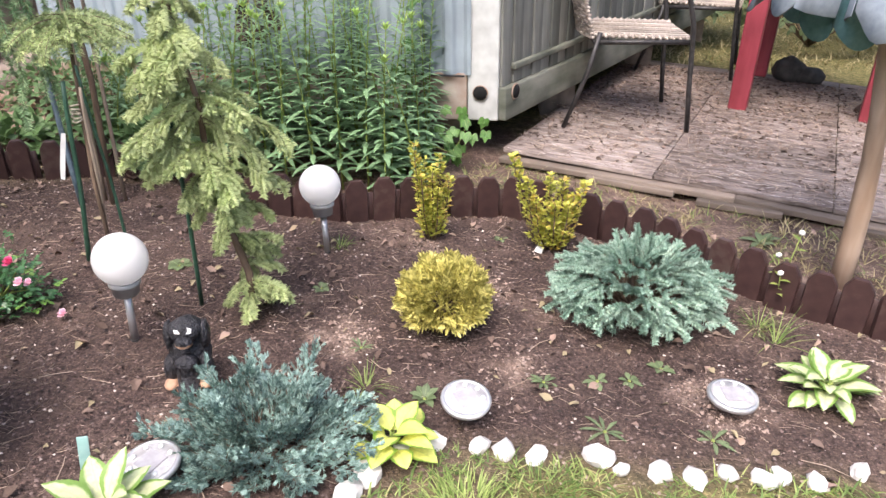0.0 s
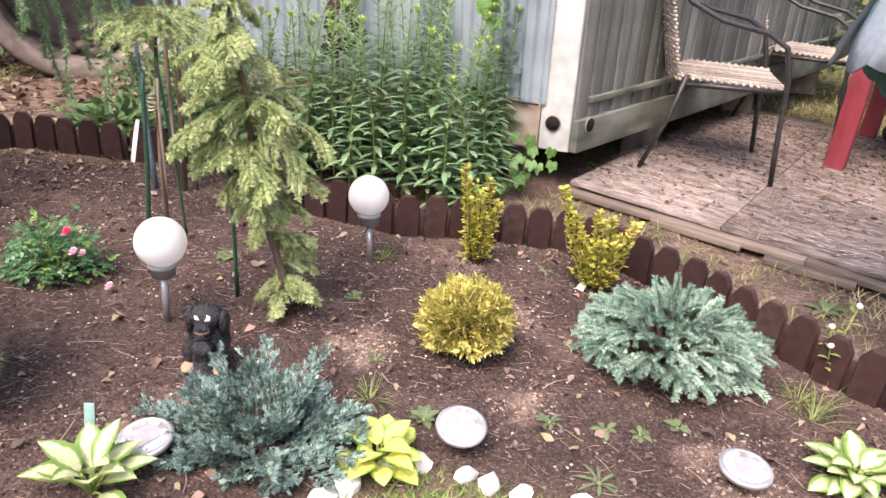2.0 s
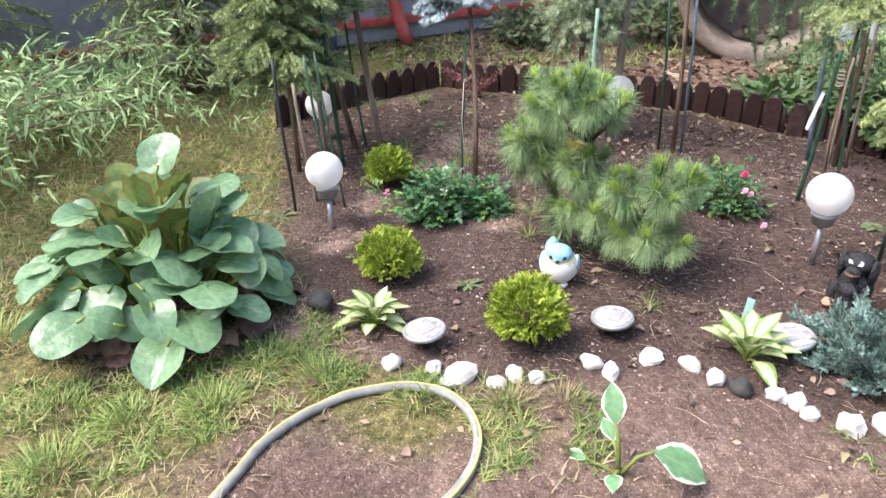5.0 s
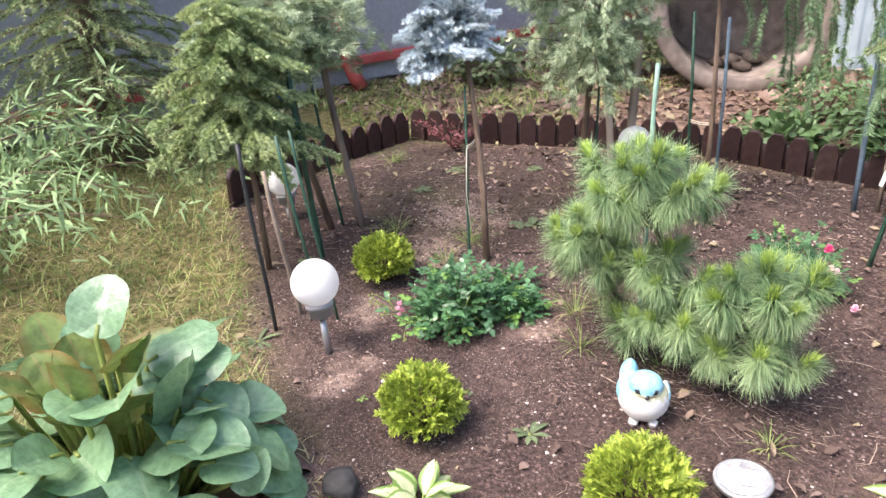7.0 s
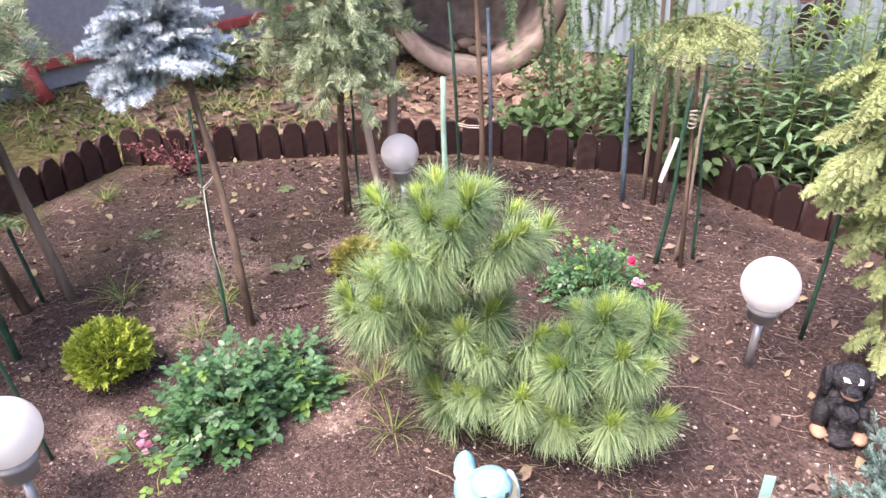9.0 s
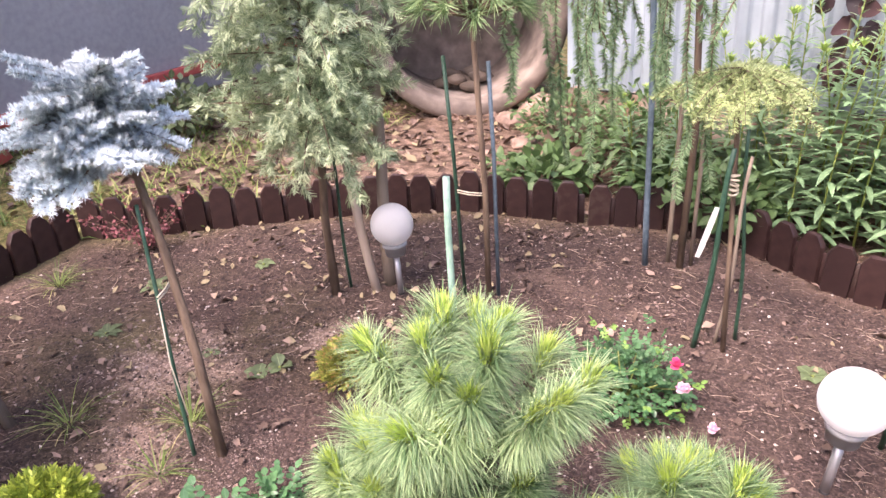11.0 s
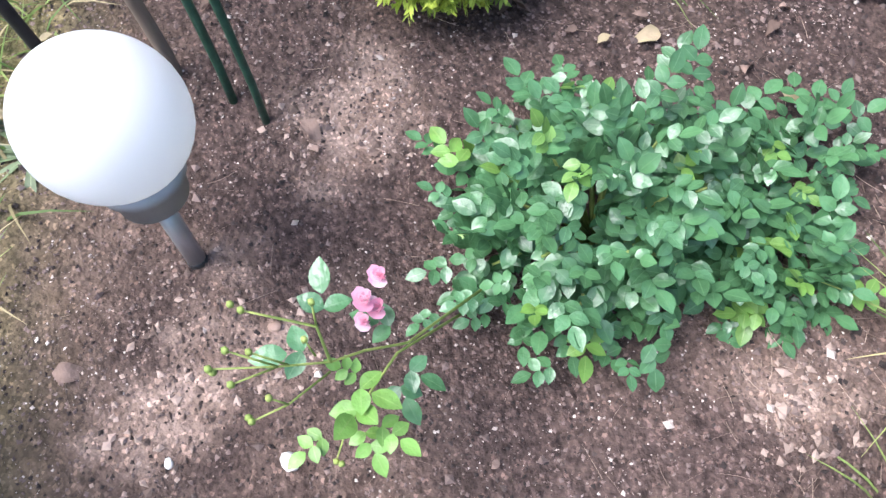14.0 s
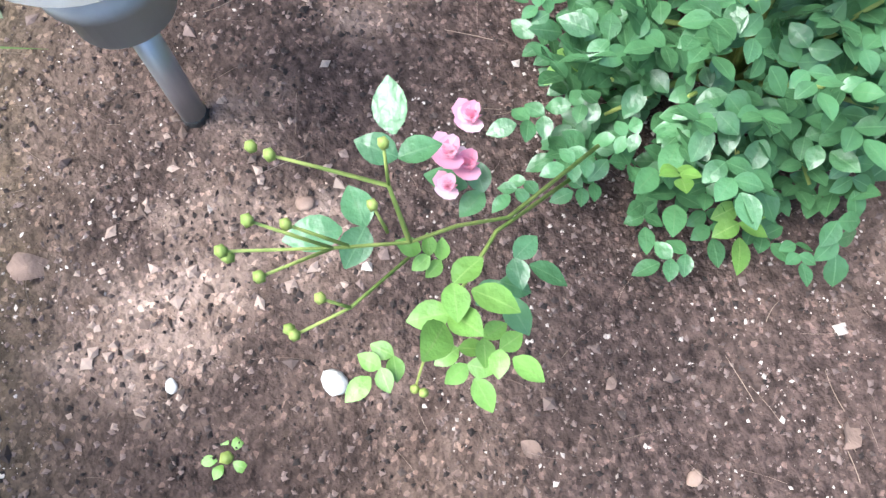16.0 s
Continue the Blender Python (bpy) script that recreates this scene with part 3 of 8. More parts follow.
CLAY = [(-0.60, 1.80, 0.13), (-0.42, 1.98, 0.10), (-0.70, 1.68, 0.12), (-2.66, 1.86, 0.24), (-2.45, 1.55, 0.16), (-2.05, 0.86, 0.10), (-1.97, 0.80, 0.09), (-2.0, 0.93, 0.06), (-2.25, 1.10, 0.12), (1.30, 2.10, 0.16), (0.75, 2.02, 0.14), (-1.15, 1.20, 0.10), (-0.3, 2.25, 0.12), (0.2, 2.15, 0.10), (-2.3, 2.2, 0.15), (-1.75, 1.42, 0.08), (0.1, 2.6, 0.12), (-0.1, 2.85, 0.08)]


def clay_at(pts):
    """How much dry clay shows through the soil."""
    pts = np.asarray(pts, float)
    best = np.zeros(len(pts))
    for x, y, r in CLAY:
        best = np.maximum(best, 1.15 - np.hypot(pts[:, 0] - x, pts[:, 1] - y) / r)
    return best


clay = np.zeros(len(flat_xy))
clay[near] = np.clip((clay_at(flat_xy[near]) + 0.75 * fbm(flat_xy[near], 9.0, 8.0) - 0.25) * 1.6, 0, 1) * (clay_at(flat_xy[near]) > 0)
g = Geo()
nx, ny = len(xs), len(ys)
ii, jj = np.meshgrid(np.arange(nx - 1), np.arange(ny - 1), indexing="ij")
q = (ii * ny + jj).ravel()
g.add(np.column_stack([flat_xy, gz]), np.stack([q, q + ny, q + ny + 1, q + 1], -1).tolist())
ground_mesh = g.mesh("ground")
for key, values in (("bed", bed_mask), ("lawn", lawn), ("litter", litter_zone), ("clay", clay)):
    ground_mesh.attributes.new(key, "FLOAT", "POINT").data.foreach_set("value", values.astype(np.float32))


def ground_material():
    m = mat("garden_soil", (0.030, 0.0205, 0.0185), (0.125, 0.085, 0.074), 85, 0.95, 0, 1.0, 110, stain=0.3, stain_scale=1.3, spec=0.15)
    nt = m.node_tree
    N, Lk = nt.nodes, nt.links
    b = N["Principled BSDF"]
    soil = next(n for n in N if n.type == "MIX").outputs["Result"]
    tc = next(n for n in N if n.type == "TEX_COORD")

    def tone(c1, c2, scale, detail=8):
        n = N.new("ShaderNodeTexNoise")
        n.inputs["Scale"].default_value, n.inputs["Detail"].default_value = scale, detail
        Lk.new(tc.outputs["Object"], n.inputs["Vector"])
        r = N.new("ShaderNodeValToRGB")
        r.color_ramp.elements[0].position, r.color_ramp.elements[1].position = 0.35, 0.68
        r.color_ramp.elements[0].color, r.color_ramp.elements[1].color = (*c1, 1), (*c2, 1)
        Lk.new(n.outputs["Fac"], r.inputs[0])
        return r.outputs[0]

    def mix(f, a, c):
        k = N.new("ShaderNodeMix")
        k.data_type = "RGBA"
        Lk.new(f, k.inputs["Factor"])
        Lk.new(a, k.inputs["A"])
        Lk.new(c, k.inputs["B"])
        return k.outputs["Result"]

    def att(key):
        a = N.new("ShaderNodeAttribute")
        a.attribute_name = key
        return a.outputs["Fac"]

    def blotch(scale, lo, hi, most, detail=9):
        n = N.new("ShaderNodeTexNoise")
        n.inputs["Scale"].default_value, n.inputs["Detail"].default_value, n.inputs["Roughness"].default_value = scale, detail, 0.62
        Lk.new(tc.outputs["Object"], n.inputs["Vector"])
        r = N.new("ShaderNodeMapRange")
        r.inputs[1].default_value, r.inputs[2].default_value, r.inputs[4].default_value = lo, hi, most
        Lk.new(n.outputs["Fac"], r.inputs[0])
        return r.outputs[0]

    tan = tone((0.125, 0.083, 0.066), (0.245, 0.172, 0.140), 42)
    pale = tone((0.19, 0.130, 0.102), (0.36, 0.262, 0.215), 30)
    brown = tone((0.055, 0.038, 0.031), (0.135, 0.093, 0.078), 60)
    turf = tone((0.07, 0.075, 0.025), (0.24, 0.20, 0.09), 30)
    leafy = tone((0.085, 0.055, 0.04), (0.27, 0.185, 0.14), 18)
    bed_col = mix(blotch(5.5, 0.47, 0.66, 0.75), soil, brown)
    bed_col = mix(blotch(2.3, 0.53, 0.68, 0.7), bed_col, tan)
    path_col = mix(blotch(1.7, 0.40, 0.58, 0.9), tan, brown)
    path_col = mix(blotch(3.4, 0.49, 0.66, 0.75), path_col, pale)
    col = mix(att("bed"), path_col, bed_col)
    col = mix(att("lawn"), col, turf)
    col = mix(att("litter"), col, leafy)
    col = mix(att("clay"), col, pale)
    vo = N.new("ShaderNodeTexVoronoi")
    vo.inputs["Scale"].default_value = 260
    Lk.new(tc.outputs["Object"], vo.inputs["Vector"])
    sp = N.new("ShaderNodeSeparateColor")
    Lk.new(vo.outputs["Color"], sp.inputs[0])
    rp = N.new("ShaderNodeValToRGB")
    el = rp.color_ramp.elements
    el[0].position, el[0].color = 0.0, (0.55, 0.55, 0.55, 1)
    el[1].position, el[1].color = 1.0, (2.4, 2.3, 2.2, 1)
    for pos, val in ((0.3, 0.9), (0.82, 1.05), (0.93, 1.7)):
        e = el.new(pos)
        e.color = (val, val, val, 1)
    Lk.new(sp.outputs[0], rp.inputs[0])
    mm = N.new("ShaderNodeMix")
    mm.data_type, mm.blend_type = "RGBA", "MULTIPLY"
    mm.inputs["Factor"].default_value = 0.75
    Lk.new(col, mm.inputs["A"])
    Lk.new(rp.outputs[0], mm.inputs["B"])
    Lk.new(mm.outputs["Result"], b.inputs["Base Color"])
    return m


M_ground = ground_material()
ground_mesh.materials.append(M_ground)
tagged(new("ground", ground_mesh), "dark brown garden soil with tan earth and patchy lawn", "ground", kind="structure")


# ---- shed: corrugated front, board side, raised off the ground ----
SHED = Matrix.Translation((0.177, 3.87, 0.0)) @ Matrix.Rotation(radians(-2.5), 4, "Y")
FRONT, SIDE = Vector((-0.985, 0.17, 0)).normalized(), Vector((0.50, 0.866, 0)).normalized()
shed = thing("shed", 0, 0, 0, "old raised garden shed with corrugated metal front and grey boarded side", "shed")
shed.matrix_basis = SHED
g = Geo()
span, ribs = 2.45, 340
for row, z in enumerate((0.44, 1.2, 2.05)):
    pass
cols = np.linspace(0.13, span, ribs)
wave = 0.011 * np.tanh(2.2 * np.sin(cols * 2 * math.pi / 0.105)) + 0.004 * np.sin(cols * 7)
n_front = np.array((FRONT.y, -FRONT.x, 0)) * -1
n_front = n_front if n_front[1] < 0 else -n_front
base = np.array(FRONT)[None] * cols[:, None] + n_front[None] * (wave[:, None] + 0.012)
v = np.concatenate([base + (0, 0, 0.42), base + (0, 0, 2.05), base - n_front * 0.004 + (0, 0, 2.05), base - n_front * 0.004 + (0, 0, 0.42)])
f = [(k * ribs + i, k * ribs + i + 1, ((k + 1) % 4) * ribs + i + 1, ((k + 1) % 4) * ribs + i) for k in range(4) for i in range(ribs - 1)]
g.add(v, f)
part("front_wall", g, M_metal_wall, shed, "blue-grey corrugated metal sheet", smooth=False)
turn_front = Matrix(((FRONT.x, -FRONT.y, 0), (FRONT.y, FRONT.x, 0), (0, 0, 1))).to_4x4()
part("corner_post", rounded(0.15, 0.05, 1.86, 0.008), M_corner, shed, "white flaking corner sheet with rust", at=Matrix.Translation(FRONT * 0.072 + Vector((0, 0.012, 0.2))) @ turn_front)
part("base_beam", rounded(span - 0.15, 0.05, 0.23, 0.008), M_rust, shed, "rusty white lower sheet", at=Matrix.Translation(FRONT * (span / 2 + 0.075) + Vector((0, 0.016, 0.195))) @ turn_front)
g = Geo()
g.tube([Vector(FRONT) * 0.16 + Vector(n_front * 0.03) + Vector((0, 0, 0.415)), Vector(FRONT) * 1.2 + Vector(n_front * 0.03) + Vector((0, 0, 0.425)), Vector(FRONT) * 2.3 + Vector(n_front * 0.03) + Vector((0, 0, 0.42))], 0.005, 6)
part("cable", g, M_black_plastic, shed, "thin black cable along the lower sheet")
n_side = Vector((SIDE.y, -SIDE.x, 0))
turn_side = Matrix(((SIDE.x, n_side.x, 0), (SIDE.y, n_side.y, 0), (0, 0, 1))).to_4x4()
part("side_beam", rounded(4.4, 0.07, 0.16, 0.01), M_beam, shed, "mossy grey bottom beam", at=Matrix.Translation(SIDE * 2.2 + n_side * 0.005 + Vector((0, 0, 0.2))) @ turn_side)
part("upper_beam", rounded(4.3, 0.03, 0.03, 0.006), M_beam, shed, at=Matrix.Translation(SIDE * 2.25 + n_side * 0.022 + Vector((0, 0, 0.43))) @ turn_side)
board = rounded(0.094, 0.022, 1.62, 0.004)
for i in range(42):
    part("board", board, M_grey_wood, shed, at=Matrix.Translation(SIDE * (0.06 + 0.104 * i) + n_side * (0.0 + 0.006 * (i % 2)) + Vector((0, 0, 0.36))) @ turn_side)
g = Geo()
g.lathe([(0.034, 0), (0.038, 0.0), (0.038, 0.006), (0.034, 0.006)], 20)
hole = g.mesh("hole")
# solid disc laid on the wall, its black paints the shade of a hole
g = Geo()
g.lathe([(0.001, 0.002), (0.034, 0.002), (0.034, 0.0075), (0.001, 0.0075)], 20)
shade_disc = g.mesh("shade_disc")
for where, turn in ((Vector(FRONT) * 0.085 + Vector(n_front * 0.016) + Vector((0, 0, 0.335)), Vector(n_front)), (SIDE * 0.09 + n_side * 0.042 + Vector((0, 0, 0.33)), n_side)):
    at = Matrix.Translation(where) @ turn.to_track_quat("Z", "Y").to_matrix().to_4x4()
    part("hole_rim", hole, M_rust, shed, at=at)
    part("hole", shade_disc, M_shade_black, shed, "black disc painted as shade in a round hole", at=at)
g = Geo()
for d in (0.3, 1.3, 2.2):
    p = FRONT * d + Vector((0, 0.3, 0.09))
    part("foundation_block", Geo().box(p, (0.2, 0.2, 0.24)), M_concrete, shed, "concrete block under the shed", smooth=False)
for d in (1.0, 2.4, 3.8):
    p = SIDE * d - n_side * 0.15 + Vector((0, 0, 0.09))
    part("foundation_block", Geo().box(p, (0.2, 0.2, 0.24)), M_concrete, shed, "concrete block under the shed", smooth=False)
# floor slab; its near-black colour stands in for shade under the shed
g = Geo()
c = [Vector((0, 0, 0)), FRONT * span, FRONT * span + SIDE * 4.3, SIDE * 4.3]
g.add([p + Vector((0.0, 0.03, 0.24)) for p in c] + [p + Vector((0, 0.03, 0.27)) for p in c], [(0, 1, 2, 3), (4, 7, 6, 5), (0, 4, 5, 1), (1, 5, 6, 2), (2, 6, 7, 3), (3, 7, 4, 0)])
part("shed_floor", g, M_shade_black, shed, "floor slab painted near-black as shade under the shed", smooth=False)
g = Geo()
g.add([p + Vector((0, 0, 2.04)) for p in c] + [p + Vector((0, 0, 2.1)) for p in c], [(3, 2, 1, 0), (5, 6, 7, 4), (1, 5, 4, 0), (2, 6, 5, 1), (3, 7, 6, 2), (0, 4, 7, 3)])
part("roof", g, M_metal_wall, shed, smooth=False)
part("back_wall", rounded(4.2, 0.04, 1.8, 0.01), M_grey_wood, shed, at=Matrix.Translation(FRONT * (span + 0.02) + SIDE * 2.15 + Vector((0, 0, 0.24))) @ turn_side)

# ---- house behind: grey rendered wall, red plinth and downpipe ----
A, B = Vector((-5.35, -0.6, 0)), Vector((-4.95, 7.0, 0))
along = (B - A).normalized()
turn_h = Matrix(((along.x, -along.y, 0), (along.y, along.x, 0), (0, 0, 1))).to_4x4()
mid = (A + B) / 2
house = thing("house", 0, 0, 0, "grey rendered house wall with red plinth strip and red downpipe", "house")
part("wall", rounded((B - A).length, 0.25, 2.9, 0.02), M_house, house, at=Matrix.Translation(mid + Vector((-0.13, 0, 0))) @ turn_h)
part("plinth_strip", rounded((B - A).length, 0.05, 0.07, 0.008), M_red_metal, house, "red metal plinth strip", at=Matrix.Translation(mid + Vector((0.02, 0, 0.14))) @ turn_h)
part("roof", rounded((B - A).length + 0.6, 1.2, 0.12, 0.02), M_red_metal, house, at=Matrix.Translation(mid + Vector((-0.1, 0.05, 2.9))) @ turn_h)
g = Geo()
foot = A + along * 3.38 + Vector((0.10, 0, 0))
g.tube([foot + Vector((0.10, 0.06, 0.0)), foot + Vector((0.05, 0.03, 0.12)), foot + Vector((0.0, 0, 0.3)), foot + Vector((0.0, -0.13, 1.1)), foot + Vector((0.0, -0.3, 2.85))], 0.055, 12)
part("downpipe", g, M_red_metal, house, "round red downpipe")
g = Geo()
q0 = A + along * 2.85 + Vector((0.06, 0, 0))
g.tube([q0, q0 + Vector((0, -0.06, 1.4)), q0 + Vector((0, -0.1, 2.8))], 0.022, 8)
part("pipe", g, M_blue_pipe, house, "thin blue pipe")

# ---- concrete ring standing on its edge ----
ring = thing("concrete_ring", -2.98, 4.60, 0.58, "large weathered concrete well ring standing on edge", "concrete ring")
g = Geo()
R, r, Lr = 0.62, 0.51, 0.8
ax = Vector((0.62, -0.78, 0)).normalized()
sd = Vector((ax.y, -ax.x, 0))
k = 56
prof = [(r, 0.0), (r + 0.02, -0.015), (R - 0.02, -0.015), (R, 0.0), (R, Lr), (r, Lr)]
v = [tuple(Vector(-ax * h) + sd * (rr * math.cos(a)) + Vector((0, 0, rr * math.sin(a) + 0.01))) for rr, h in prof for a in np.arange(k) * 2 * math.pi / k]
f = [(i * k + j, i * k + (j + 1) % k, ((i + 1) % 6) * k + (j + 1) % k, ((i + 1) % 6) * k + j) for i in range(6) for j in range(k)]
g.add(v, f)
part("ring", g, M_concrete, ring)
slab = Geo()
slab.add([tuple(Vector(-ax * 0.55) + sd * (rr * math.cos(a)) + Vector((0, 0, rr * math.sin(a) + 0.01))) for rr in (0.51, 0.25, 0.02) for a in np.arange(k) * 2 * math.pi / k], [(i * k + j, i * k + (j + 1) % k, (i + 1) * k + (j + 1) % k, (i + 1) * k + j) for i in range(2) for j in range(k)])
part("back_slab", slab, M_concrete, ring, "weathered concrete slab closing the ring")
g = Geo()
for i in range(9):
    part("rubble", Geo().blob((-0.1 - 0.1 * (i % 3), 0.2 + 0.12 * (i // 3), -0.46 + 0.04 * (i % 2)), (0.08, 0.06, 0.04), i, 0.3, 1), M_edge_wood, ring, "broken brick inside the ring")

# ---- deck of flaking boards ----
D0, D1 = Vector((0.20, 3.86, 0)), Vector((2.45, 2.86, 0))
dx = (D1 - D0).normalized()
dy = Vector((-dx.y, dx.x, 0))
turn_d = Matrix(((dx.x, dy.x, 0), (dx.y, dy.y, 0), (0, 0, 1))).to_4x4()
deck = thing("deck", 0, 0, 0, "low deck of weathered flaking chipboard sheets strewn with needles", "deck")
for i in range(4):
    for j in range(3):
        if j == 2 and i > 2:
            continue
        w, d = 0.74, 0.86
        part("sheet", rounded(w - 0.006, d - 0.006, 0.022, 0.004), M_deck, deck, at=Matrix.Translation(D0 + dx * (i * w + w / 2) + dy * (0.0 + j * d + d / 2) + Vector((0, 0, 0.045 + 0.003 * ((i + 2 * j) % 2)))) @ turn_d)
for i, (a, b2, off, z) in enumerate(((0.0, 1.1, -0.01, 0.012), (0.45, 0.85, -0.035, 0.004), (1.1, 2.0, -0.012, 0.014), (0.95, 1.3, -0.05, 0.0), (1.55, 2.1, -0.045, 0.002), (2.0, 3.0, -0.01, 0.012))):
    part("edge_board", rounded(b2 - a, 0.07, 0.028, 0.005), M_edge_wood, deck, at=Matrix.Translation(D0 + dx * (a + b2) / 2 + dy * off + Vector((0, 0, z))) @ turn_d @ pose(0, 0, 0, 0, 1.2 * (i % 3 - 1), 1.5 * (i % 2)))
for j in range(4):
    part("bearer", rounded(2.9, 0.08, 0.05, 0.006), M_edge_wood, deck, at=Matrix.Translation(D0 + dx * 1.5 + dy * (0.1 + 0.75 * j) + Vector((0, 0, -0.006))) @ turn_d)
g = Geo()
n = 2600
uu, vv = rng.uniform(0, 2.9, n), rng.uniform(0, 2.3, n) ** 1.0
P = np.array(D0)[None] + np.array(dx)[None] * uu[:, None] + np.array(dy)[None] * vv[:, None] + (0, 0, 0.0715)
a = math.atan2(dx.y, dx.x) + rng.normal(0, 0.35, n)
g.leaves(P, np.column_stack([np.cos(a), np.sin(a), rng.uniform(-0.02, 0.1, n)]), np.tile((0, 0, 1.0), (n, 1)), rng.uniform(0.02, 0.08, n), rng.uniform(0.0012, 0.004, n), (0.3, 1, 0.3), 0.03, 0.1)
tagged(part("wood_flakes", g, M_flake), "lifted wood flakes lying on the deck sheets", "wood flakes", kind="stuff")
# ---- garden border of plastic pickets ----
def picket_mesh():
    w, h, t = 0.0445, 0.19, 0.006
    half = [(w, h - 0.040), (w * 0.94, h - 0.032), (w * 0.55, h - 0.005), (w * 0.42, h)]
    out = [(-w, -0.02), (w, -0.02)] + half + [(-x, z) for x, z in half[::-1]]
    g = Geo()
    n = len(out)
    v = [(x, -t - 0.004 * (1 - (x / w) ** 2), z) for x, z in out] + [(x * 0.93, -t - 0.009, z * 0.985 + 0.001) for x, z in out] + [(x, t, z) for x, z in out]
    f = [(i, (i + 1) % n, n + (i + 1) % n, n + i) for i in range(n)] + [tuple(range(n, 2 * n))]
    f += [((i + 1) % n, i, 2 * n + i, 2 * n + (i + 1) % n) for i in range(n)] + [tuple(range(2 * n, 3 * n))[::-1]]
    g.add(v, f)
    return g.mesh("picket", smooth=False)


PICKET = picket_mesh()
LINK = rounded(0.03, 0.009, 0.155, 0.002, 1)


def border(line, label, gap_end=False):
    ob = thing("garden_border", 0, 0, 0, label, "garden border", "plastic garden borders round the bed")
    pts = [np.array(p) for p in line]
    seg = [np.linalg.norm(b - a) for a, b in zip(pts[:-1], pts[1:])]
    total = sum(seg)
    count = round(total / 0.106)
    step = total / count
    cum = np.r_[0, np.cumsum(seg)]
    r = random.Random(len(line))
    for i in range(count):
        s = (i + 0.5) * step
        k = min(int(np.searchsorted(cum, s) - 1), len(seg) - 1)
        d = (pts[k + 1] - pts[k]) / seg[k]
        p = pts[k] + d * (s - cum[k])
        turn = math.degrees(math.atan2(d[1], d[0]))
        m = pose(p[0], p[1], height(*p) - 0.012 + r.uniform(-0.008, 0.006), r.uniform(-3, 3), r.uniform(-1.5, 1.5), turn + r.uniform(-3, 3))
        part("picket", PICKET, M_border, ob, at=m)
        part("link", LINK, M_border, ob, at=m @ Matrix.Translation((step / 2, 0.004, -0.02)))
    return ob


border(BORDER_RIGHT, "dark brown plastic picket border beside tall green stems and the deck")
border(BORDER_BACK, "dark brown plastic picket border before ground with fallen leaves")
border([p for p in BORDER_LEFT[::-1]][::-1], "dark brown plastic picket border beside the lawn")


# ---- solar globe lamps ----
def globe_lamp(x, y, top, label, tilt=(0, 0)):
    """top: height of the globe's centre."""
    ob = thing("globe_lamp", x, y, height(x, y), label, "garden lamp", "solar globe lamps in the bed")
    ob.matrix_basis = pose(x, y, height(x, y), tilt[0], tilt[1] + UPRIGHT, 0)
    R = 0.073
    g = Geo()
    g.lathe([(R * math.sin(a), top - R * math.cos(a)) for a in np.linspace(0.35, math.pi - 0.02, 22)], 36)
    part("globe", g, M_globe, ob, "frosted white globe")
    b0 = top - R * math.cos(0.35)
    g = Geo()
    g.lathe([(0.016, b0 - 0.045), (0.035, b0 - 0.040), (0.037, b0 - 0.010), (0.043, b0 - 0.009), (0.043, b0 + 0.004), (0.031, b0 + 0.006)], 28)
    part("collar", g, M_collar, ob, "grey plastic collar")
    g = Geo()
    g.lathe([(0.0108, -0.01), (0.0108, b0 - 0.05)], 16)
    part("stem", g, M_steel, ob, "grey steel stem")
    g = Geo()
    g.lathe([(0.003, -0.09), (0.010, -0.01), (0.0118, -0.004), (0.0118, 0.004), (0.0108, 0.006)], 12)
    part("spike", g, M_black_plastic, ob, "plastic ground spike")


globe_lamp(-0.90, 2.16, 0.275, "white solar globe lamp on a grey stem in dark soil", (3, 5))
globe_lamp(-0.46, 2.785, 0.262, "white solar globe lamp beside the brown border", (-2, -1))
globe_lamp(-2.255, 2.535, 0.265, "white solar globe lamp among fallen leaves", (0, -1))
globe_lamp(-2.128, 0.868, 0.238, "white solar globe lamp beside a rose bush", (0, -6))
globe_lamp(-3.15, 1.275, 0.185, "white solar globe lamp under a weeping spruce", (0, -3))


# ---- flat solar disc lights ----
def disc_parts():
    rim, top, cell, led, spike = Geo(), Geo(), Geo(), Geo(), Geo()
    rim.lathe([(0.056, -0.008), (0.063, -0.006), (0.065, 0.0), (0.064, 0.006), (0.055, 0.009), (0.054, 0.005)], 40)
    top.lathe([(0.0, 0.004), (0.055, 0.004), (0.055, 0.0065), (0.0, 0.0075)], 40)
    cell.box((0, 0, 0.0085), (0.052, 0.052, 0.003), Matrix.Rotation(0.5, 4, "Z"))
    led.lathe([(0.006, 0.006), (0.006, 0.010), (0.004, 0.0125), (0.0005, 0.013)], 12)
    spike.lathe([(0.004, -0.13), (0.010, -0.05), (0.016, -0.045), (0.022, -0.008)], 12)
    return rim.mesh("rim"), top.mesh("cover"), cell.mesh("cell", False), led.mesh("led"), spike.mesh("spike")


RIM, COVER, CELL, LED, SPIKE = disc_parts()


def disc_light(x, y, z, tx, ty, label):
    ob = thing("disc_light", x, y, z, label, "solar light", "flat solar disc lights along the stones")
    ob.matrix_basis = pose(x, y, z, tx, ty, x * 90)
    part("rim", RIM, M_disc_rim, ob, "steel rim")
    part("cover", COVER, M_disc_top, ob, "dusty clear cover")
    part("solar_cell", CELL, M_cell, ob)
    for i in range(8):
        part("led", LED, M_led, ob, at=pose(0.043 * math.cos(i * math.pi / 4), 0.043 * math.sin(i * math.pi / 4), 0))
    part("spike", SPIKE, M_black_plastic, ob, "black plastic spike")


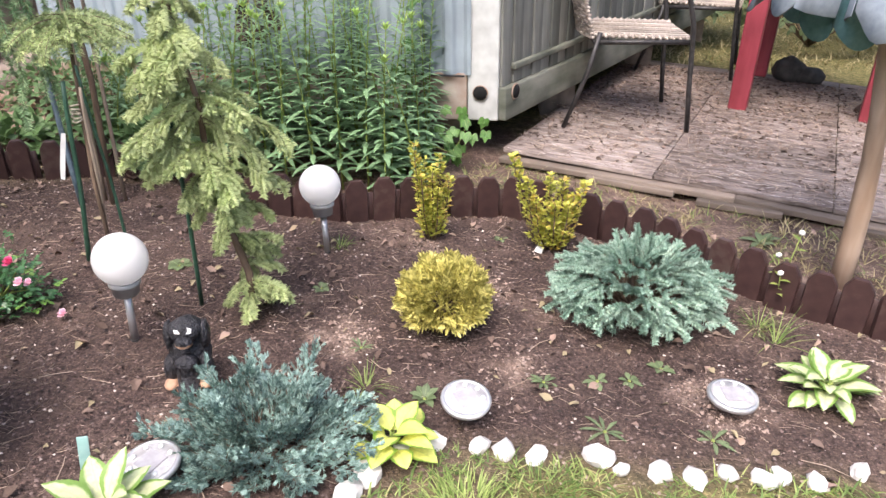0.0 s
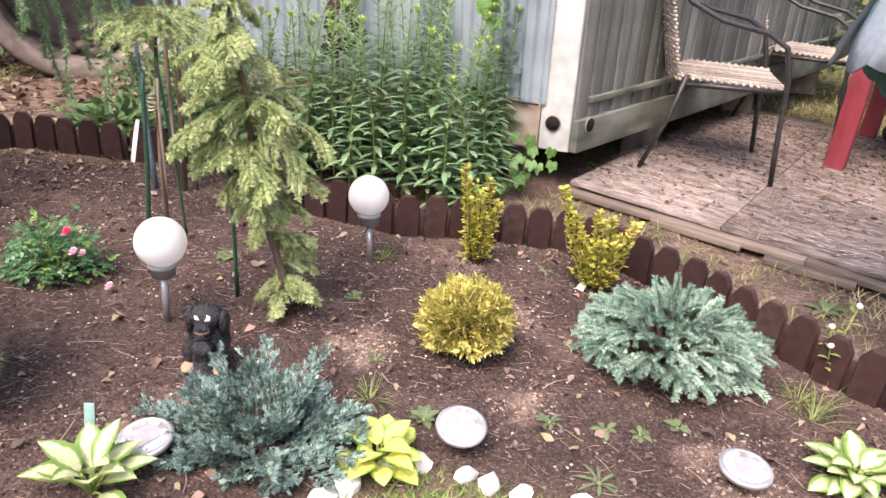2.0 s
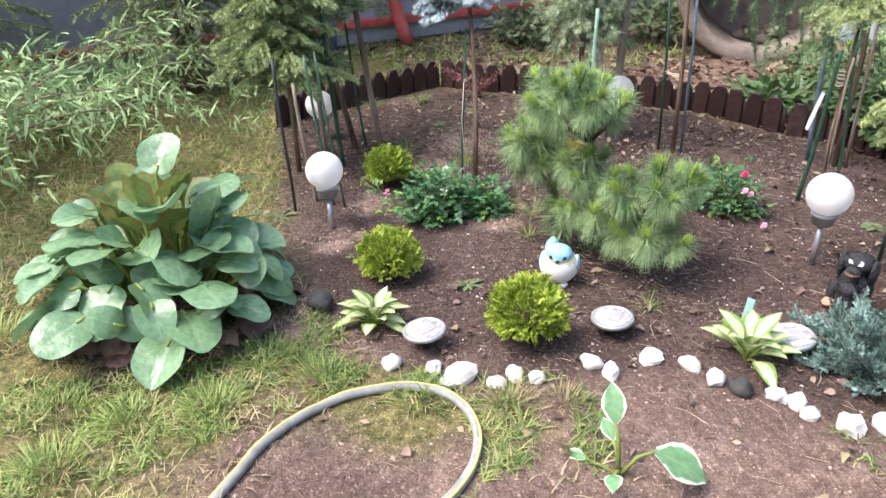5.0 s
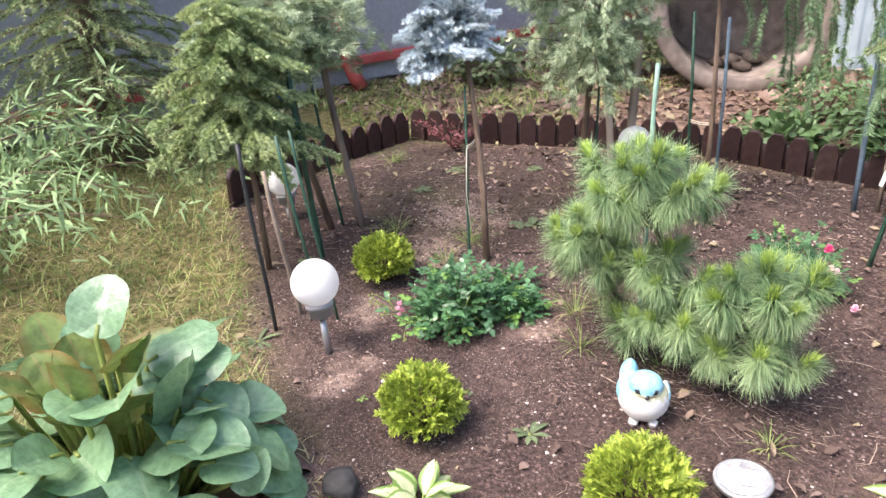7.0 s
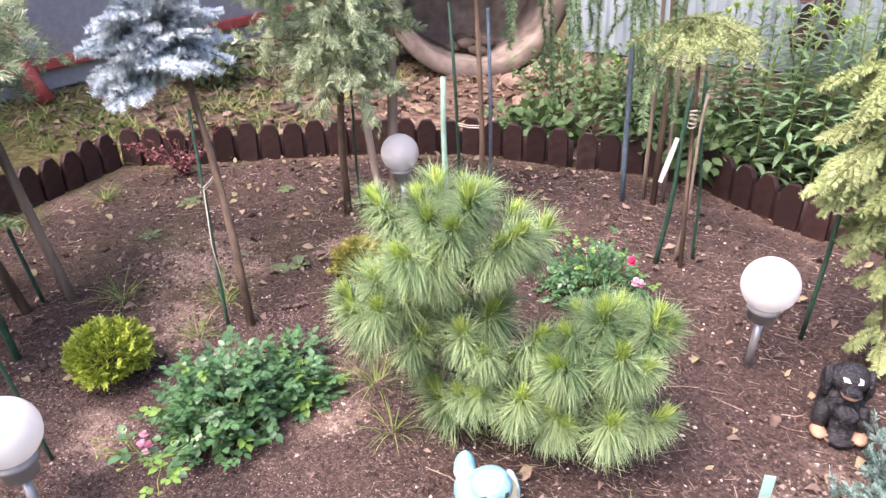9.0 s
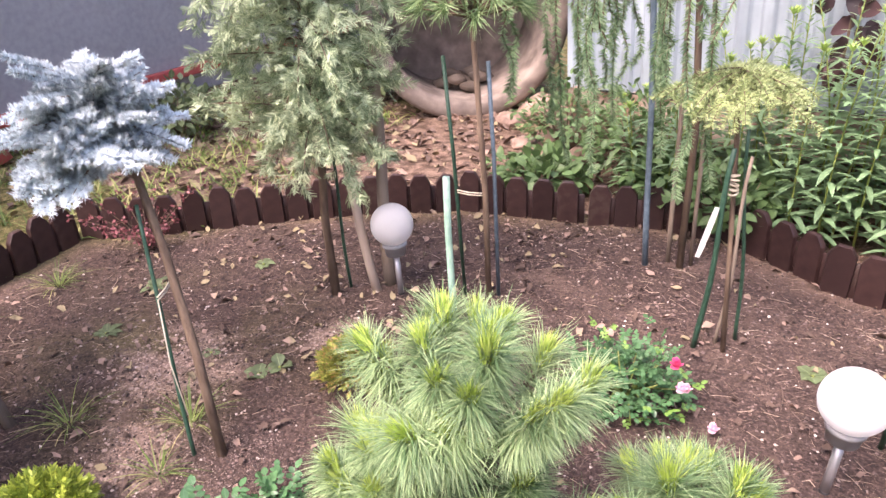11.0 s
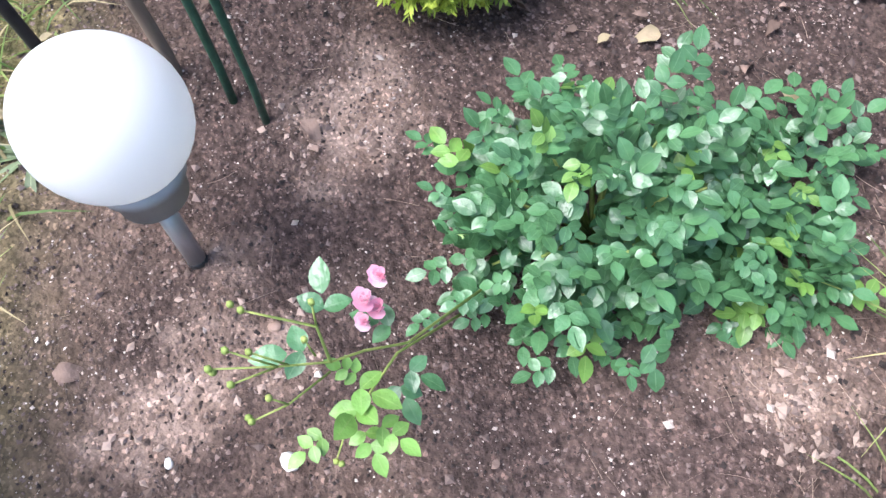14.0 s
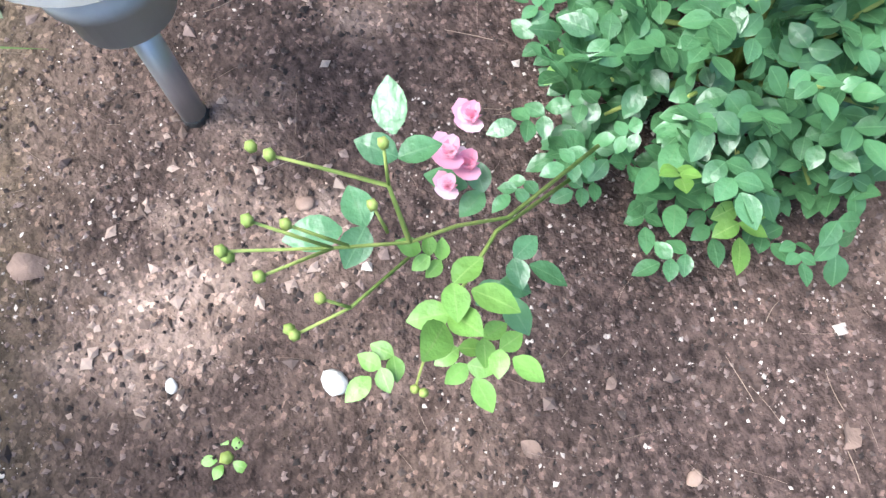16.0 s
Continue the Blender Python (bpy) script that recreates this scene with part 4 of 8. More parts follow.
disc_light(-1.22, 0.757, 0.05, 3, 5, "round steel solar disc light beside a pale hosta")
disc_light(-0.977, 1.273, 0.042, 3, 3, "round steel solar disc light beside a thuja ball")
disc_light(-0.62, 1.63, 0.045, 6, 4, "round steel solar disc light behind the blue juniper")
disc_light(0.069, 1.908, 0.050, 10, 2, "round steel solar disc light tilted behind white stones")
disc_light(0.759, 1.99, 0.045, 2, -2, "round steel solar disc light beside a white hosta")


# ---- white stones along the bed's edge ----
STONES = [(-1.188, 0.63, 3.4), (-1.11, 0.72, 2.8), (-1.035, 0.755, 5.0), (-0.951, 0.826, 3.0), (-0.96, 0.893, 3.6), (-0.915, 0.935, 2.6), (-0.878, 1.106, 3.3), (-0.82, 1.12, 3.6), (-0.804, 1.262, 3.8),
          (-0.715, 1.32, 3.8), (-0.635, 1.33, 3.3), (-0.506, 1.411, 3.2), (-0.465, 1.44, 3.2), (-0.416, 1.424, 2.8), (-0.335, 1.468, 4.6), (-0.27, 1.55, 4.8), (-0.182, 1.616, 4.0), (-0.146, 1.68, 3.8), (-0.075, 1.75, 3.2),
          (-0.012, 1.795, 3.8), (0.106, 1.803, 2.9), (0.165, 1.793, 3.7), (0.244, 1.78, 3.1), (0.39, 1.785, 3.7), (0.44, 1.75, 2.3), (0.527, 1.745, 3.4), (0.60, 1.724, 3.6), (0.68, 1.74, 2.8), (0.755, 1.728, 3.4), (0.805, 1.745, 2.8), (0.885, 1.74, 3.3), (1.005, 1.79, 3.2)]
for i, (x, y, s) in enumerate(STONES):
    r = random.Random(i)
    g = Geo()
    g.blob((0, 0, 0), (s / 100 * r.uniform(0.85, 1.1), s / 100 * r.uniform(0.65, 0.85), s / 100 * r.uniform(0.55, 0.75)), i, 0.42, 2, 1.3)
    ob = part("white_stone", g, M_stone, None, smooth=(i % 3 == 0), at=pose(x, y, height(x, y) + 0.009, r.uniform(-15, 15), r.uniform(-15, 15), r.uniform(0, 360)))
    tagged(ob, "large white broken stone at the bed's edge" if s >= 4.4 else "white broken stone at the bed's edge", "stone", "white stones edging the bed")
ob = part("grey_stone", Geo().blob((0, 0, 0), (0.035, 0.03, 0.025), 71, 0.4, 2), M_rock, at=pose(-0.576, 1.357, 0.012))
tagged(ob, "dark grey stone under a pale hosta", "stone")
ob = part("grey_stone", Geo().blob((0, 0, 0), (0.05, 0.04, 0.035), 73, 0.4, 2), M_rock, at=pose(-1.59, 0.585, 0.018))
tagged(ob, "dark grey stone beside large-leaved bergenia", "stone")

# ---- hose ----
HOSE = [(-1.20, -0.52), (-1.08, -0.358), (-1.0, -0.25), (-0.935, -0.18), (-0.905, -0.099), (-0.925, 0.003), (-0.979, 0.102), (-1.05, 0.20), (-1.10, 0.31), (-1.122, 0.446), (-1.09, 0.582), (-1.017, 0.667), (-0.919, 0.698), (-0.811, 0.667), (-0.728, 0.592), (-0.678, 0.494), (-0.65, 0.382), (-0.64, 0.28), (-0.65, 0.1), (-0.7, -0.15)]
hose = thing("garden_hose", 0, 0, 0, "grey garden hose with yellow stripe looped on the grass", "hose")
fine = []
for a, b, c, d in zip([HOSE[0]] + HOSE, HOSE, HOSE[1:], HOSE[2:] + [HOSE[-1]]):
    a, b, c, d = map(np.array, (a, b, c, d))
    for t in (0, 0.25, 0.5, 0.75):
        p = 0.5 * (2 * b + (c - a) * t + (2 * a - 5 * b + 4 * c - d) * t * t + (3 * b - a - 3 * c + d) * t**3)
        fine.append((p[0], p[1], height(*p) + 0.011))
part("tube", Geo().tube(fine, 0.0118, 12), M_hose, hose)
off = unit(np.gradient(np.array(fine), axis=0))
part("stripe", Geo().tube(np.array(fine) + np.column_stack([off[:, 1] * -0.0062, off[:, 0] * 0.0062, np.full(len(fine), 0.0085)]), 0.0042, 6), M_hose_y, hose, "yellow stripe")

# ---- figures ----
g = Geo()
g.blob((0, 0, 0.075), (0.062, 0.056, 0.078), 3, 0.08, 3)
g.blob((0, -0.020, 0.168), (0.050, 0.046, 0.040), 4, 0.14, 3)
g.blob((-0.050, -0.012, 0.146), (0.015, 0.030, 0.048), 5, 0.25, 3, 2.6)
g.blob((0.050, -0.012, 0.146), (0.015, 0.030, 0.048), 6, 0.25, 3, 2.6)
g.blob((0, -0.064, 0.152), (0.026, 0.026, 0.019), 7, 0.08, 3)
g.blob((0, -0.088, 0.160), (0.009, 0.007, 0.007), 17, 0.0, 2)
g.blob((-0.048, -0.040, 0.05), (0.024, 0.026, 0.05), 8, 0.1, 2)
g.blob((0.048, -0.040, 0.05), (0.024, 0.026, 0.05), 9, 0.1, 2)
g.blob((-0.050, -0.065, 0.012), (0.022, 0.030, 0.014), 10, 0.1, 2)
g.blob((0.050, -0.065, 0.012), (0.022, 0.030, 0.014), 11, 0.1, 2)
g.lathe([(0.038, 0.0), (0.040, 0.012), (0.030, 0.016), (0.032, 0.06), (0.026, 0.075), (0.034, 0.085), (0.030, 0.100), (0.008, 0.112)], 16, (0, -0.072, 0))
dog = g.mesh("dog_figurine")
for m_ in (M_dog, M_tan, M_white_paint):
    dog.materials.append(m_)
for poly in dog.polygons:
    c = poly.center
    if c.z < 0.03 and abs(c.x) > 0.03 and c.y < -0.045:
        poly.material_index = 1
    elif c.y < -0.05 and 0.132 < c.z < 0.153 and abs(c.x) < 0.025:
        poly.material_index = 1
    elif c.y < -0.048 and abs(abs(c.x) - 0.016) < 0.005 and 0.180 < c.z < 0.190:
        poly.material_index = 2
    elif c.y < -0.066 and 0.140 < c.z < 0.150 and abs(c.x) < 0.014:
        poly.material_index = 2
dog_ob = part("dog_figurine", dog, M_dog, at=pose(-0.675, 2.02, 0.0, 0, 0, 12) @ Matrix.Scale(0.90, 4))
tagged(dog_ob, "black and tan glazed dog figurine holding a small lantern", "figurine")

g = Geo()
g.blob((0, 0, 0.062), (0.066, 0.066, 0.062), 2, 0.03, 3)
g.blob((0, -0.012, 0.108), (0.045, 0.045, 0.038), 3, 0.03, 3)
g.blob((-0.034, 0.070, 0.086), (0.024, 0.026, 0.042), 4, 0.1, 3)
g.blob((-0.056, 0.016, 0.070), (0.013, 0.036, 0.026), 5, 0.1, 3)
g.blob((0.056, 0.016, 0.070), (0.013, 0.036, 0.026), 6, 0.1, 3)
g.blob((0, -0.056, 0.104), (0.008, 0.012, 0.007), 7, 0, 1)
g.blob((-0.022, -0.049, 0.116), (0.005, 0.004, 0.005), 8, 0, 2)
g.blob((0.022, -0.049, 0.116), (0.005, 0.004, 0.005), 9, 0, 2)
g.blob((-0.024, -0.034, 0.006), (0.016, 0.022, 0.010), 10, 0.1, 1)
g.blob((0.024, -0.034, 0.006), (0.016, 0.022, 0.010), 11, 0.1, 1)
bird = g.mesh("bird_figurine")
M_cream = mat("pale_yellow_paint", (0.66, 0.64, 0.40), (0.80, 0.79, 0.62), 30, 0.5, bump=0.3, bscale=90)
M_grey_paint = mat("grey_feet_paint", (0.20, 0.18, 0.17), (0.34, 0.31, 0.29), 30, 0.6)
for m_ in (M_white_paint, M_blue_paint, M_cream, M_black_plastic, M_grey_paint):
    bird.materials.append(m_)
for poly in bird.polygons:
    c = poly.center
    eye_d = min((c - Vector((sx * 0.022, -0.050, 0.116))).length for sx in (-1, 1))
    if c.z < 0.012:
        poly.material_index = 4
    elif eye_d < 0.0062 or (c.y < -0.058 and abs(c.z - 0.104) < 0.007 and abs(c.x) < 0.009):
        poly.material_index = 3
    elif c.z > 0.106 or c.y > 0.05 and c.z > 0.09 or abs(c.x) > 0.060 and c.y > -0.02 and c.z > 0.06:
        poly.material_index = 1
    elif c.z > 0.088 and c.y < 0:
        poly.material_index = 2
bird_ob = part("bird_figurine", bird, M_white_paint, at=pose(-1.295, 1.33, 0.0, 0, 0, 42) @ Matrix.Scale(1.0, 4))
tagged(bird_ob, "round white bird figurine with pale blue head and tail", "figurine")

# ---- parasol, half closed, on a peeled wooden pole ----
parasol = thing("parasol", 1.365, 2.735, -0.02, "half-closed teal and pale lilac parasol on a peeled wooden pole", "parasol")
LEAN_TOP = Vector((-0.15, -0.02, 2.05))
g = Geo()
ts = np.linspace(0, 1, 14)
part("pole", g.tube([tuple(LEAN_TOP * t + Vector((0.02 * math.sin(9 * t), 0.01 * math.sin(7 * t), 0))) for t in ts], 0.034 - 0.006 * ts + 0.003 * np.sin(ts * 17), 12), M_post, parasol, "peeled wooden pole")
panels = 16
for i in range(panels):
    g = Geo()
    rows, cols_n = 14, 9
    v = []
    for a_i in range(rows):
        t = a_i / (rows - 1)
        z = 1.95 - 0.98 * t
        rad = 0.06 + 0.315 * t**0.8 + 0.03 * max(0, t - 0.8) * 5 * (0.4 + 0.6 * math.sin(i * 2.3))
        axis = LEAN_TOP * (z / 2.05)
        for j in range(cols_n):
            s = j / (cols_n - 1)
            ang = (i + s) * 2 * math.pi / panels
            pleat = 1 - 0.34 * t * math.cos((s - 0.5) * math.pi) ** 2 * (1 if i % 2 else -0.25) + 0.02 * math.sin(9 * s + 5 * t + i)
            drop = -0.07 * t * math.cos((s - 0.5) * math.pi) * (1 if i % 2 == 0 else 0.4)
            v.append((axis.x + rad * pleat * math.cos(ang), axis.y + rad * pleat * math.sin(ang), z + drop + 0.02 * math.sin(i * 4.1) * t))
    n = rows * cols_n
    v2 = [(x * 0.985 + axis.x * 0.015, y * 0.985 + axis.y * 0.015, z - 0.002) for x, y, z in v]
    f = [(r_ * cols_n + c_, r_ * cols_n + c_ + 1, (r_ + 1) * cols_n + c_ + 1, (r_ + 1) * cols_n + c_) for r_ in range(rows - 1) for c_ in range(cols_n - 1)]
    edge = [(rows - 1) * cols_n + c_ for c_ in range(cols_n)]
    f2 = [tuple(k + n for k in q_[::-1]) for q_ in f] + [(edge[c_], edge[c_ + 1], edge[c_ + 1] + n, edge[c_] + n) for c_ in range(cols_n - 1)]
    g.add(v + v2, f + f2)
    part("panel", g, M_cloth_w if i % 4 != 3 else M_cloth_t, parasol, "pale lilac cloth panel" if i % 4 != 3 else "teal cloth panel")

g = Geo()
k = 160
rows_z = [(0.07, 1.88), (0.17, 1.45), (0.26, 1.08), (0.30, 0.90), (0.296, 0.90), (0.25, 1.08)]
v = []
for r0_, z in rows_z:
    ax_ = LEAN_TOP * (z / 2.05)
    for j in range(k):
        a = j * 2 * math.pi / k
        rr = r0_ * (1 + 0.09 * math.sin(12 * a) + 0.04 * math.sin(5 * a + 1))
        v.append((ax_.x + rr * math.cos(a), ax_.y + rr * math.sin(a), z + (0.03 * math.sin(12 * a + 1.2) + 0.02 * math.sin(3 * a) if z < 1 else 0)))
g.add(v, [(i * k + j, i * k + (j + 1) % k, (i + 1) * k + (j + 1) % k, (i + 1) * k + j) for i in range(len(rows_z) - 1) for j in range(k)])
part("lining", g, M_cloth_t, parasol, "teal inner cloth with scalloped hem")

# ---- red table on the deck ----
LEGS = [(1.64, 4.81), (2.08, 5.75), (2.33, 4.63), (2.79, 5.44)]
tx, ty = np.mean(LEGS, axis=0)
table = thing("red_table", tx, ty, 0.068, "red painted wooden table with stout square legs on the deck", "table")
turn_t = Matrix.Rotation(radians(-25), 4, "Z")
for x, y in LEGS:
    lean = Vector((tx - x, ty - y, 0)) * 0.08
    part("leg", rounded(0.105, 0.105, 0.70, 0.008), M_red, table, at=Matrix.Translation((x - tx, y - ty, 0)) @ turn_t @ pose(0, 0, 0, 4 if y < ty else -4, 0, 0))
part("tabletop", rounded(1.0, 1.2, 0.04, 0.008), M_red, table, at=Matrix.Translation((0, 0, 0.70)) @ turn_t)
rock = tagged(part("dark_rock", Geo().blob((-0.06, 0, 0.07), (0.10, 0.085, 0.095), 31, 0.3, 3).blob((0.07, 0, 0.045), (0.10, 0.075, 0.06), 33, 0.35, 3), M_rock, at=pose(2.29, 5.6, 0.066, 0, 0, -25)), "dark rough rock lying under the red table", "rock")


# ---- wicker armchairs ----
def chair_parts(ob):
    W, Dp = 0.31, 0.32
    for s in (-1, 1):
        y = s * W
        pts = [(0.32, y, 0.0), (0.29, y, 0.25), (0.26, y * 0.99, 0.55), (0.22, y * 0.98, 0.68), (0.12, y * 0.97, 0.735), (-0.10, y * 0.97, 0.77), (-0.26, y * 0.95, 0.84), (-0.33, y * 0.85, 0.93)]
        part("arm_leg_tube", Geo().tube(pts, 0.0135, 10), M_chair_tube, ob)
        part("back_leg", Geo().tube([(-0.34, y, 0.0), (-0.24, y * 0.96, 0.30), (-0.20, y * 0.94, 0.50)], 0.0125, 10), M_chair_tube, ob)
    part("seat_frame", Geo().tube([(0.27, -0.29, 0.47), (0.27, 0.29, 0.47), (-0.22, 0.29, 0.45), (-0.22, -0.29, 0.45), (0.27, -0.29, 0.47)], 0.013, 8), M_chair_tube, ob)
    g = Geo()
    n = 30
    for i in range(n):
        x = -0.22 + 0.50 * i / (n - 1)
        pts = [(x, yy, 0.486 - 0.02 * math.cos(yy * 5) + 0.005 * math.sin(yy * 60 + i * math.pi)) for yy in np.linspace(-0.29, 0.29, 22)]
        g.tube(pts, 0.0085, 5)
    for y in np.linspace(-0.26, 0.26, 9):
        g.tube([(-0.23, y, 0.484), (0.27, y, 0.488), (0.285, y, 0.47), (0.28, y, 0.44)], 0.006, 5)
    tagged(part("seat", g, M_wicker, ob, "pale woven wicker seat"), kind="stuff")
    g = Geo()
    for i in range(26):
        z = 0.47 + 0.46 * i / 25
        x0 = -0.23 - 0.13 * i / 25
        g.tube([(x0 - 0.05 * (1 - (yy / 0.28) ** 2) + 0.004 * math.sin(yy * 60 + i * math.pi), yy, z) for yy in np.linspace(-0.28, 0.28, 20)], 0.0085, 5)
    for y in np.linspace(-0.25, 0.25, 8):
        g.tube([(-0.23 - 0.05 * (1 - (y / 0.28) ** 2), y, 0.46), (-0.36 - 0.05 * (1 - (y / 0.28) ** 2), y, 0.94)], 0.006, 5)
    tagged(part("backrest", g, M_wicker, ob, "pale woven wicker backrest"), kind="stuff")


chair = thing("wicker_armchair", 0.875, 4.56, 0.068, "pale wicker armchair with dark tubular arms and legs on the deck", "chair", "wicker armchairs on the deck", rz=0)
chair_parts(chair)
copy_thing(chair, pose(1.62, 5.93, 0.068, 0, 0, -20))

# ---- cast-iron bench end ----
bench = thing("garden_bench", 2.35, 3.88, 0.068, "brown cast-iron garden bench with scrolled arms and pale slats", "bench")
for off in (0.0, 0.95):
    g = Geo()
    g.tube([(0.0, off, 0.0), (0.03, off, 0.02), (0.10, off, 0.10), (0.17, off, 0.24), (0.20, off, 0.36), (0.26, off, 0.42), (0.60, off, 0.42)], [0.02, 0.03, 0.028, 0.025, 0.025, 0.028, 0.02], 8)
    g.tube([(0.10, off, 0.575), (0.03, off, 0.585), (0.04, off, 0.62), (0.13, off, 0.635), (0.25, off, 0.60), (0.45, off, 0.61), (0.62, off, 0.66)], [0.015, 0.024, 0.028, 0.028, 0.025, 0.022, 0.02], 8)
    g.tube([(0.22, off, 0.40), (0.20, off, 0.46), (0.24, off, 0.53), (0.20, off, 0.60)], 0.016, 8)
    g.tube([(0.60, off, 0.42), (0.62, off, 0.2), (0.70, off, 0.0)], 0.022, 8)
    g.tube([(0.60, off, 0.40), (0.66, off, 0.7), (0.72, off, 0.95)], 0.02, 8)
    part("side_frame", g, M_iron, bench, "scrolled cast-iron side frame")
for i in range(5):
    part("slat", rounded(0.06, 1.05, 0.022, 0.004), M_pale_board, bench, at=pose(0.27 + 0.075 * i, 0.475, 0.452))
for i in range(4):
    part("slat", rounded(0.022, 1.05, 0.07, 0.004), M_pale_board, bench, at=pose(0.655 + 0.022 * i, 0.475, 0.55 + 0.1 * i, 0, 12, 0))
fence_b = thing("pale_board_fence", 4.1, 5.6, 0, "pale painted upright boards behind the bench", "fence")
for i in range(12):
    part("board", rounded(0.13, 0.02, 1.0, 0.004), M_pale_board, fence_b, at=pose(-0.5 + 0.15 * i, 0.05 * i, 0, 0, 0, 15))
# ---- plants: growth functions ----
def twig_needles(geo, pts, length, width, per_m, spread=1.0, up=0.25):
    """Needles all round a twig, pointing forward."""
    pts = np.asarray(pts, float)
    seg = np.linalg.norm(np.diff(pts, axis=0), axis=1)
    total = seg.sum()
    n = max(4, int(total * per_m))
    s = np.sort(rng.uniform(0, total, n))
    cum = np.r_[0, np.cumsum(seg)]
    k = np.clip(np.searchsorted(cum, s) - 1, 0, len(seg) - 1)
    d = unit(np.diff(pts, axis=0))[k]
    P = pts[k] + d * (s - cum[k])[:, None]
    side = unit(np.cross(d, rng.normal(size=(n, 3))))
    D = unit(d * 0.75 + side * spread + np.array((0, 0, up)))
    geo.needles(P, D, np.cross(D, side) + 1e-3, length * rng.uniform(0.75, 1.15, n), width)


def drooping(p0, d, L, droop, n=6):
    p, d = np.asarray(p0, float), unit(d)
    out = [p]
    for i in range(n):
        d = unit(d + np.array((0, 0, -droop)) / n)
        p = p + d * L / n
        out.append(p)
    return np.array(out)


def bough(wood, needles, p0, d, L, droop, nl, nw, per_m, side_n=5, side_len=0.45, spread=1.0, r0=0.004, flat=True, up=0.25):
    """A branch with side twigs, all needled."""
    main = drooping(p0, d, L, droop)
    wood.tube(main, np.linspace(r0, r0 * 0.35, len(main)), 5)
    twig_needles(needles, main, nl, nw, per_m, spread, up)
    dd = unit(np.gradient(main, axis=0))
    for i in range(side_n):
        t = (i + 1) / (side_n + 1)
        k = min(int(t * (len(main) - 1)), len(main) - 2)
        s = unit(np.cross(dd[k], (0, 0, 1.0))) * (1 if i % 2 else -1)
        q = drooping(main[k], dd[k] * 0.8 + s * rng.uniform(0.5, 0.9) + rng.normal(0, 0.12, 3), L * side_len * (1.1 - 0.6 * t), droop * 0.9, 4)
        wood.tube(q, np.linspace(r0 * 0.5, r0 * 0.25, len(q)), 4, cap=False)
        twig_needles(needles, q, nl, nw, per_m, spread, up)


def spray(geo, P, D, L, n=7, w=0.006, fan=1.0):
    """Flat fans of scale leaves, one from each base."""
    P, D = np.atleast_2d(P), unit(np.atleast_2d(D))
    m = len(P)
    side = unit(np.cross(D, rng.normal(size=(m, 3))))
    up = np.cross(side, D)
    L = np.broadcast_to(L, (m,))
    geo.leaves(P, D, up, L, w * 0.55, (0.7, 1.0, 0.15), rng.uniform(-0.1, 0.25, m), 0.3)
    for i in range(n):
        t = 0.15 + 0.7 * i / n
        s = 1 if i % 2 else -1
        d2 = unit(D + side * s * fan * rng.uniform(0.6, 1.1, (m, 1)) + rng.normal(0, 0.15, (m, 3)))
        geo.leaves(P + D * (L * t)[:, None], d2, up + rng.normal(0, 0.3, (m, 3)), L * (0.55 - 0.25 * t), w, (0.5, 1.0, 0.2), 0.1, 0.3)


# ---- thuja balls ----
def thuja(x, y, r, h, label, material=M_thuja, n=430, name="thuja", fray=0.10):
    ob = thing(name, x, y, height(x, y), label, "shrub", "small thuja balls" if name == "thuja" else "")
    leaf, wood = Geo(), Geo()
    ways = shell(n, x * 7, -0.55)
    bump_ = np.array([1 + 0.16 * noise.noise(Vector(w) * 2.2 + Vector((x * 5, y * 5, 0))) for w in ways])
    R = np.array((r, r, h * 0.5))
    C = np.array((0, 0, h * 0.52))
    for depth, k in ((1.0, 1.0), (0.8, 0.9)):
        pick = rng.random(n) < k
        P = C + ways[pick] * R * (bump_[pick] * depth * rng.uniform(0.72, 0.9, pick.sum()))[:, None]
        D = unit(ways[pick] + np.array((0, 0, 0.45)) + rng.normal(0, 0.28, (pick.sum(), 3)))
        spray(leaf, P, D, r * rng.uniform(0.22, 0.42, pick.sum()), 9, r * 0.025)
    for w in ways[::14]:
        wood.tube([(0, 0, -0.01), tuple(w * R * 0.4 + (0, 0, h * 0.25)), tuple(C + w * R * 0.8)], [0.004, 0.003, 0.0012], 5)
    part("branchwork", wood, M_bark, ob)
    part("foliage", leaf, material, ob)
    return ob


thuja(-1.08, 1.03, 0.108, 0.185, "bright green thuja ball behind the white stones")
thuja(-1.65, 0.872, 0.102, 0.165, "bright green thuja ball beside a globe lamp")
thuja(-2.40, 1.27, 0.098, 0.165, "bright yellow-green thuja ball beside a rose bush")
thuja(-2.11, 2.04, 0.10, 0.13, "bronzed yellow-green young thuja in leafy soil", M_thuja_old, 260)
thuja(-0.005, 2.33, 0.130, 0.21, "golden yellow thread-leaved cypress mound", M_thuja_gold, 520, "golden_cypress")

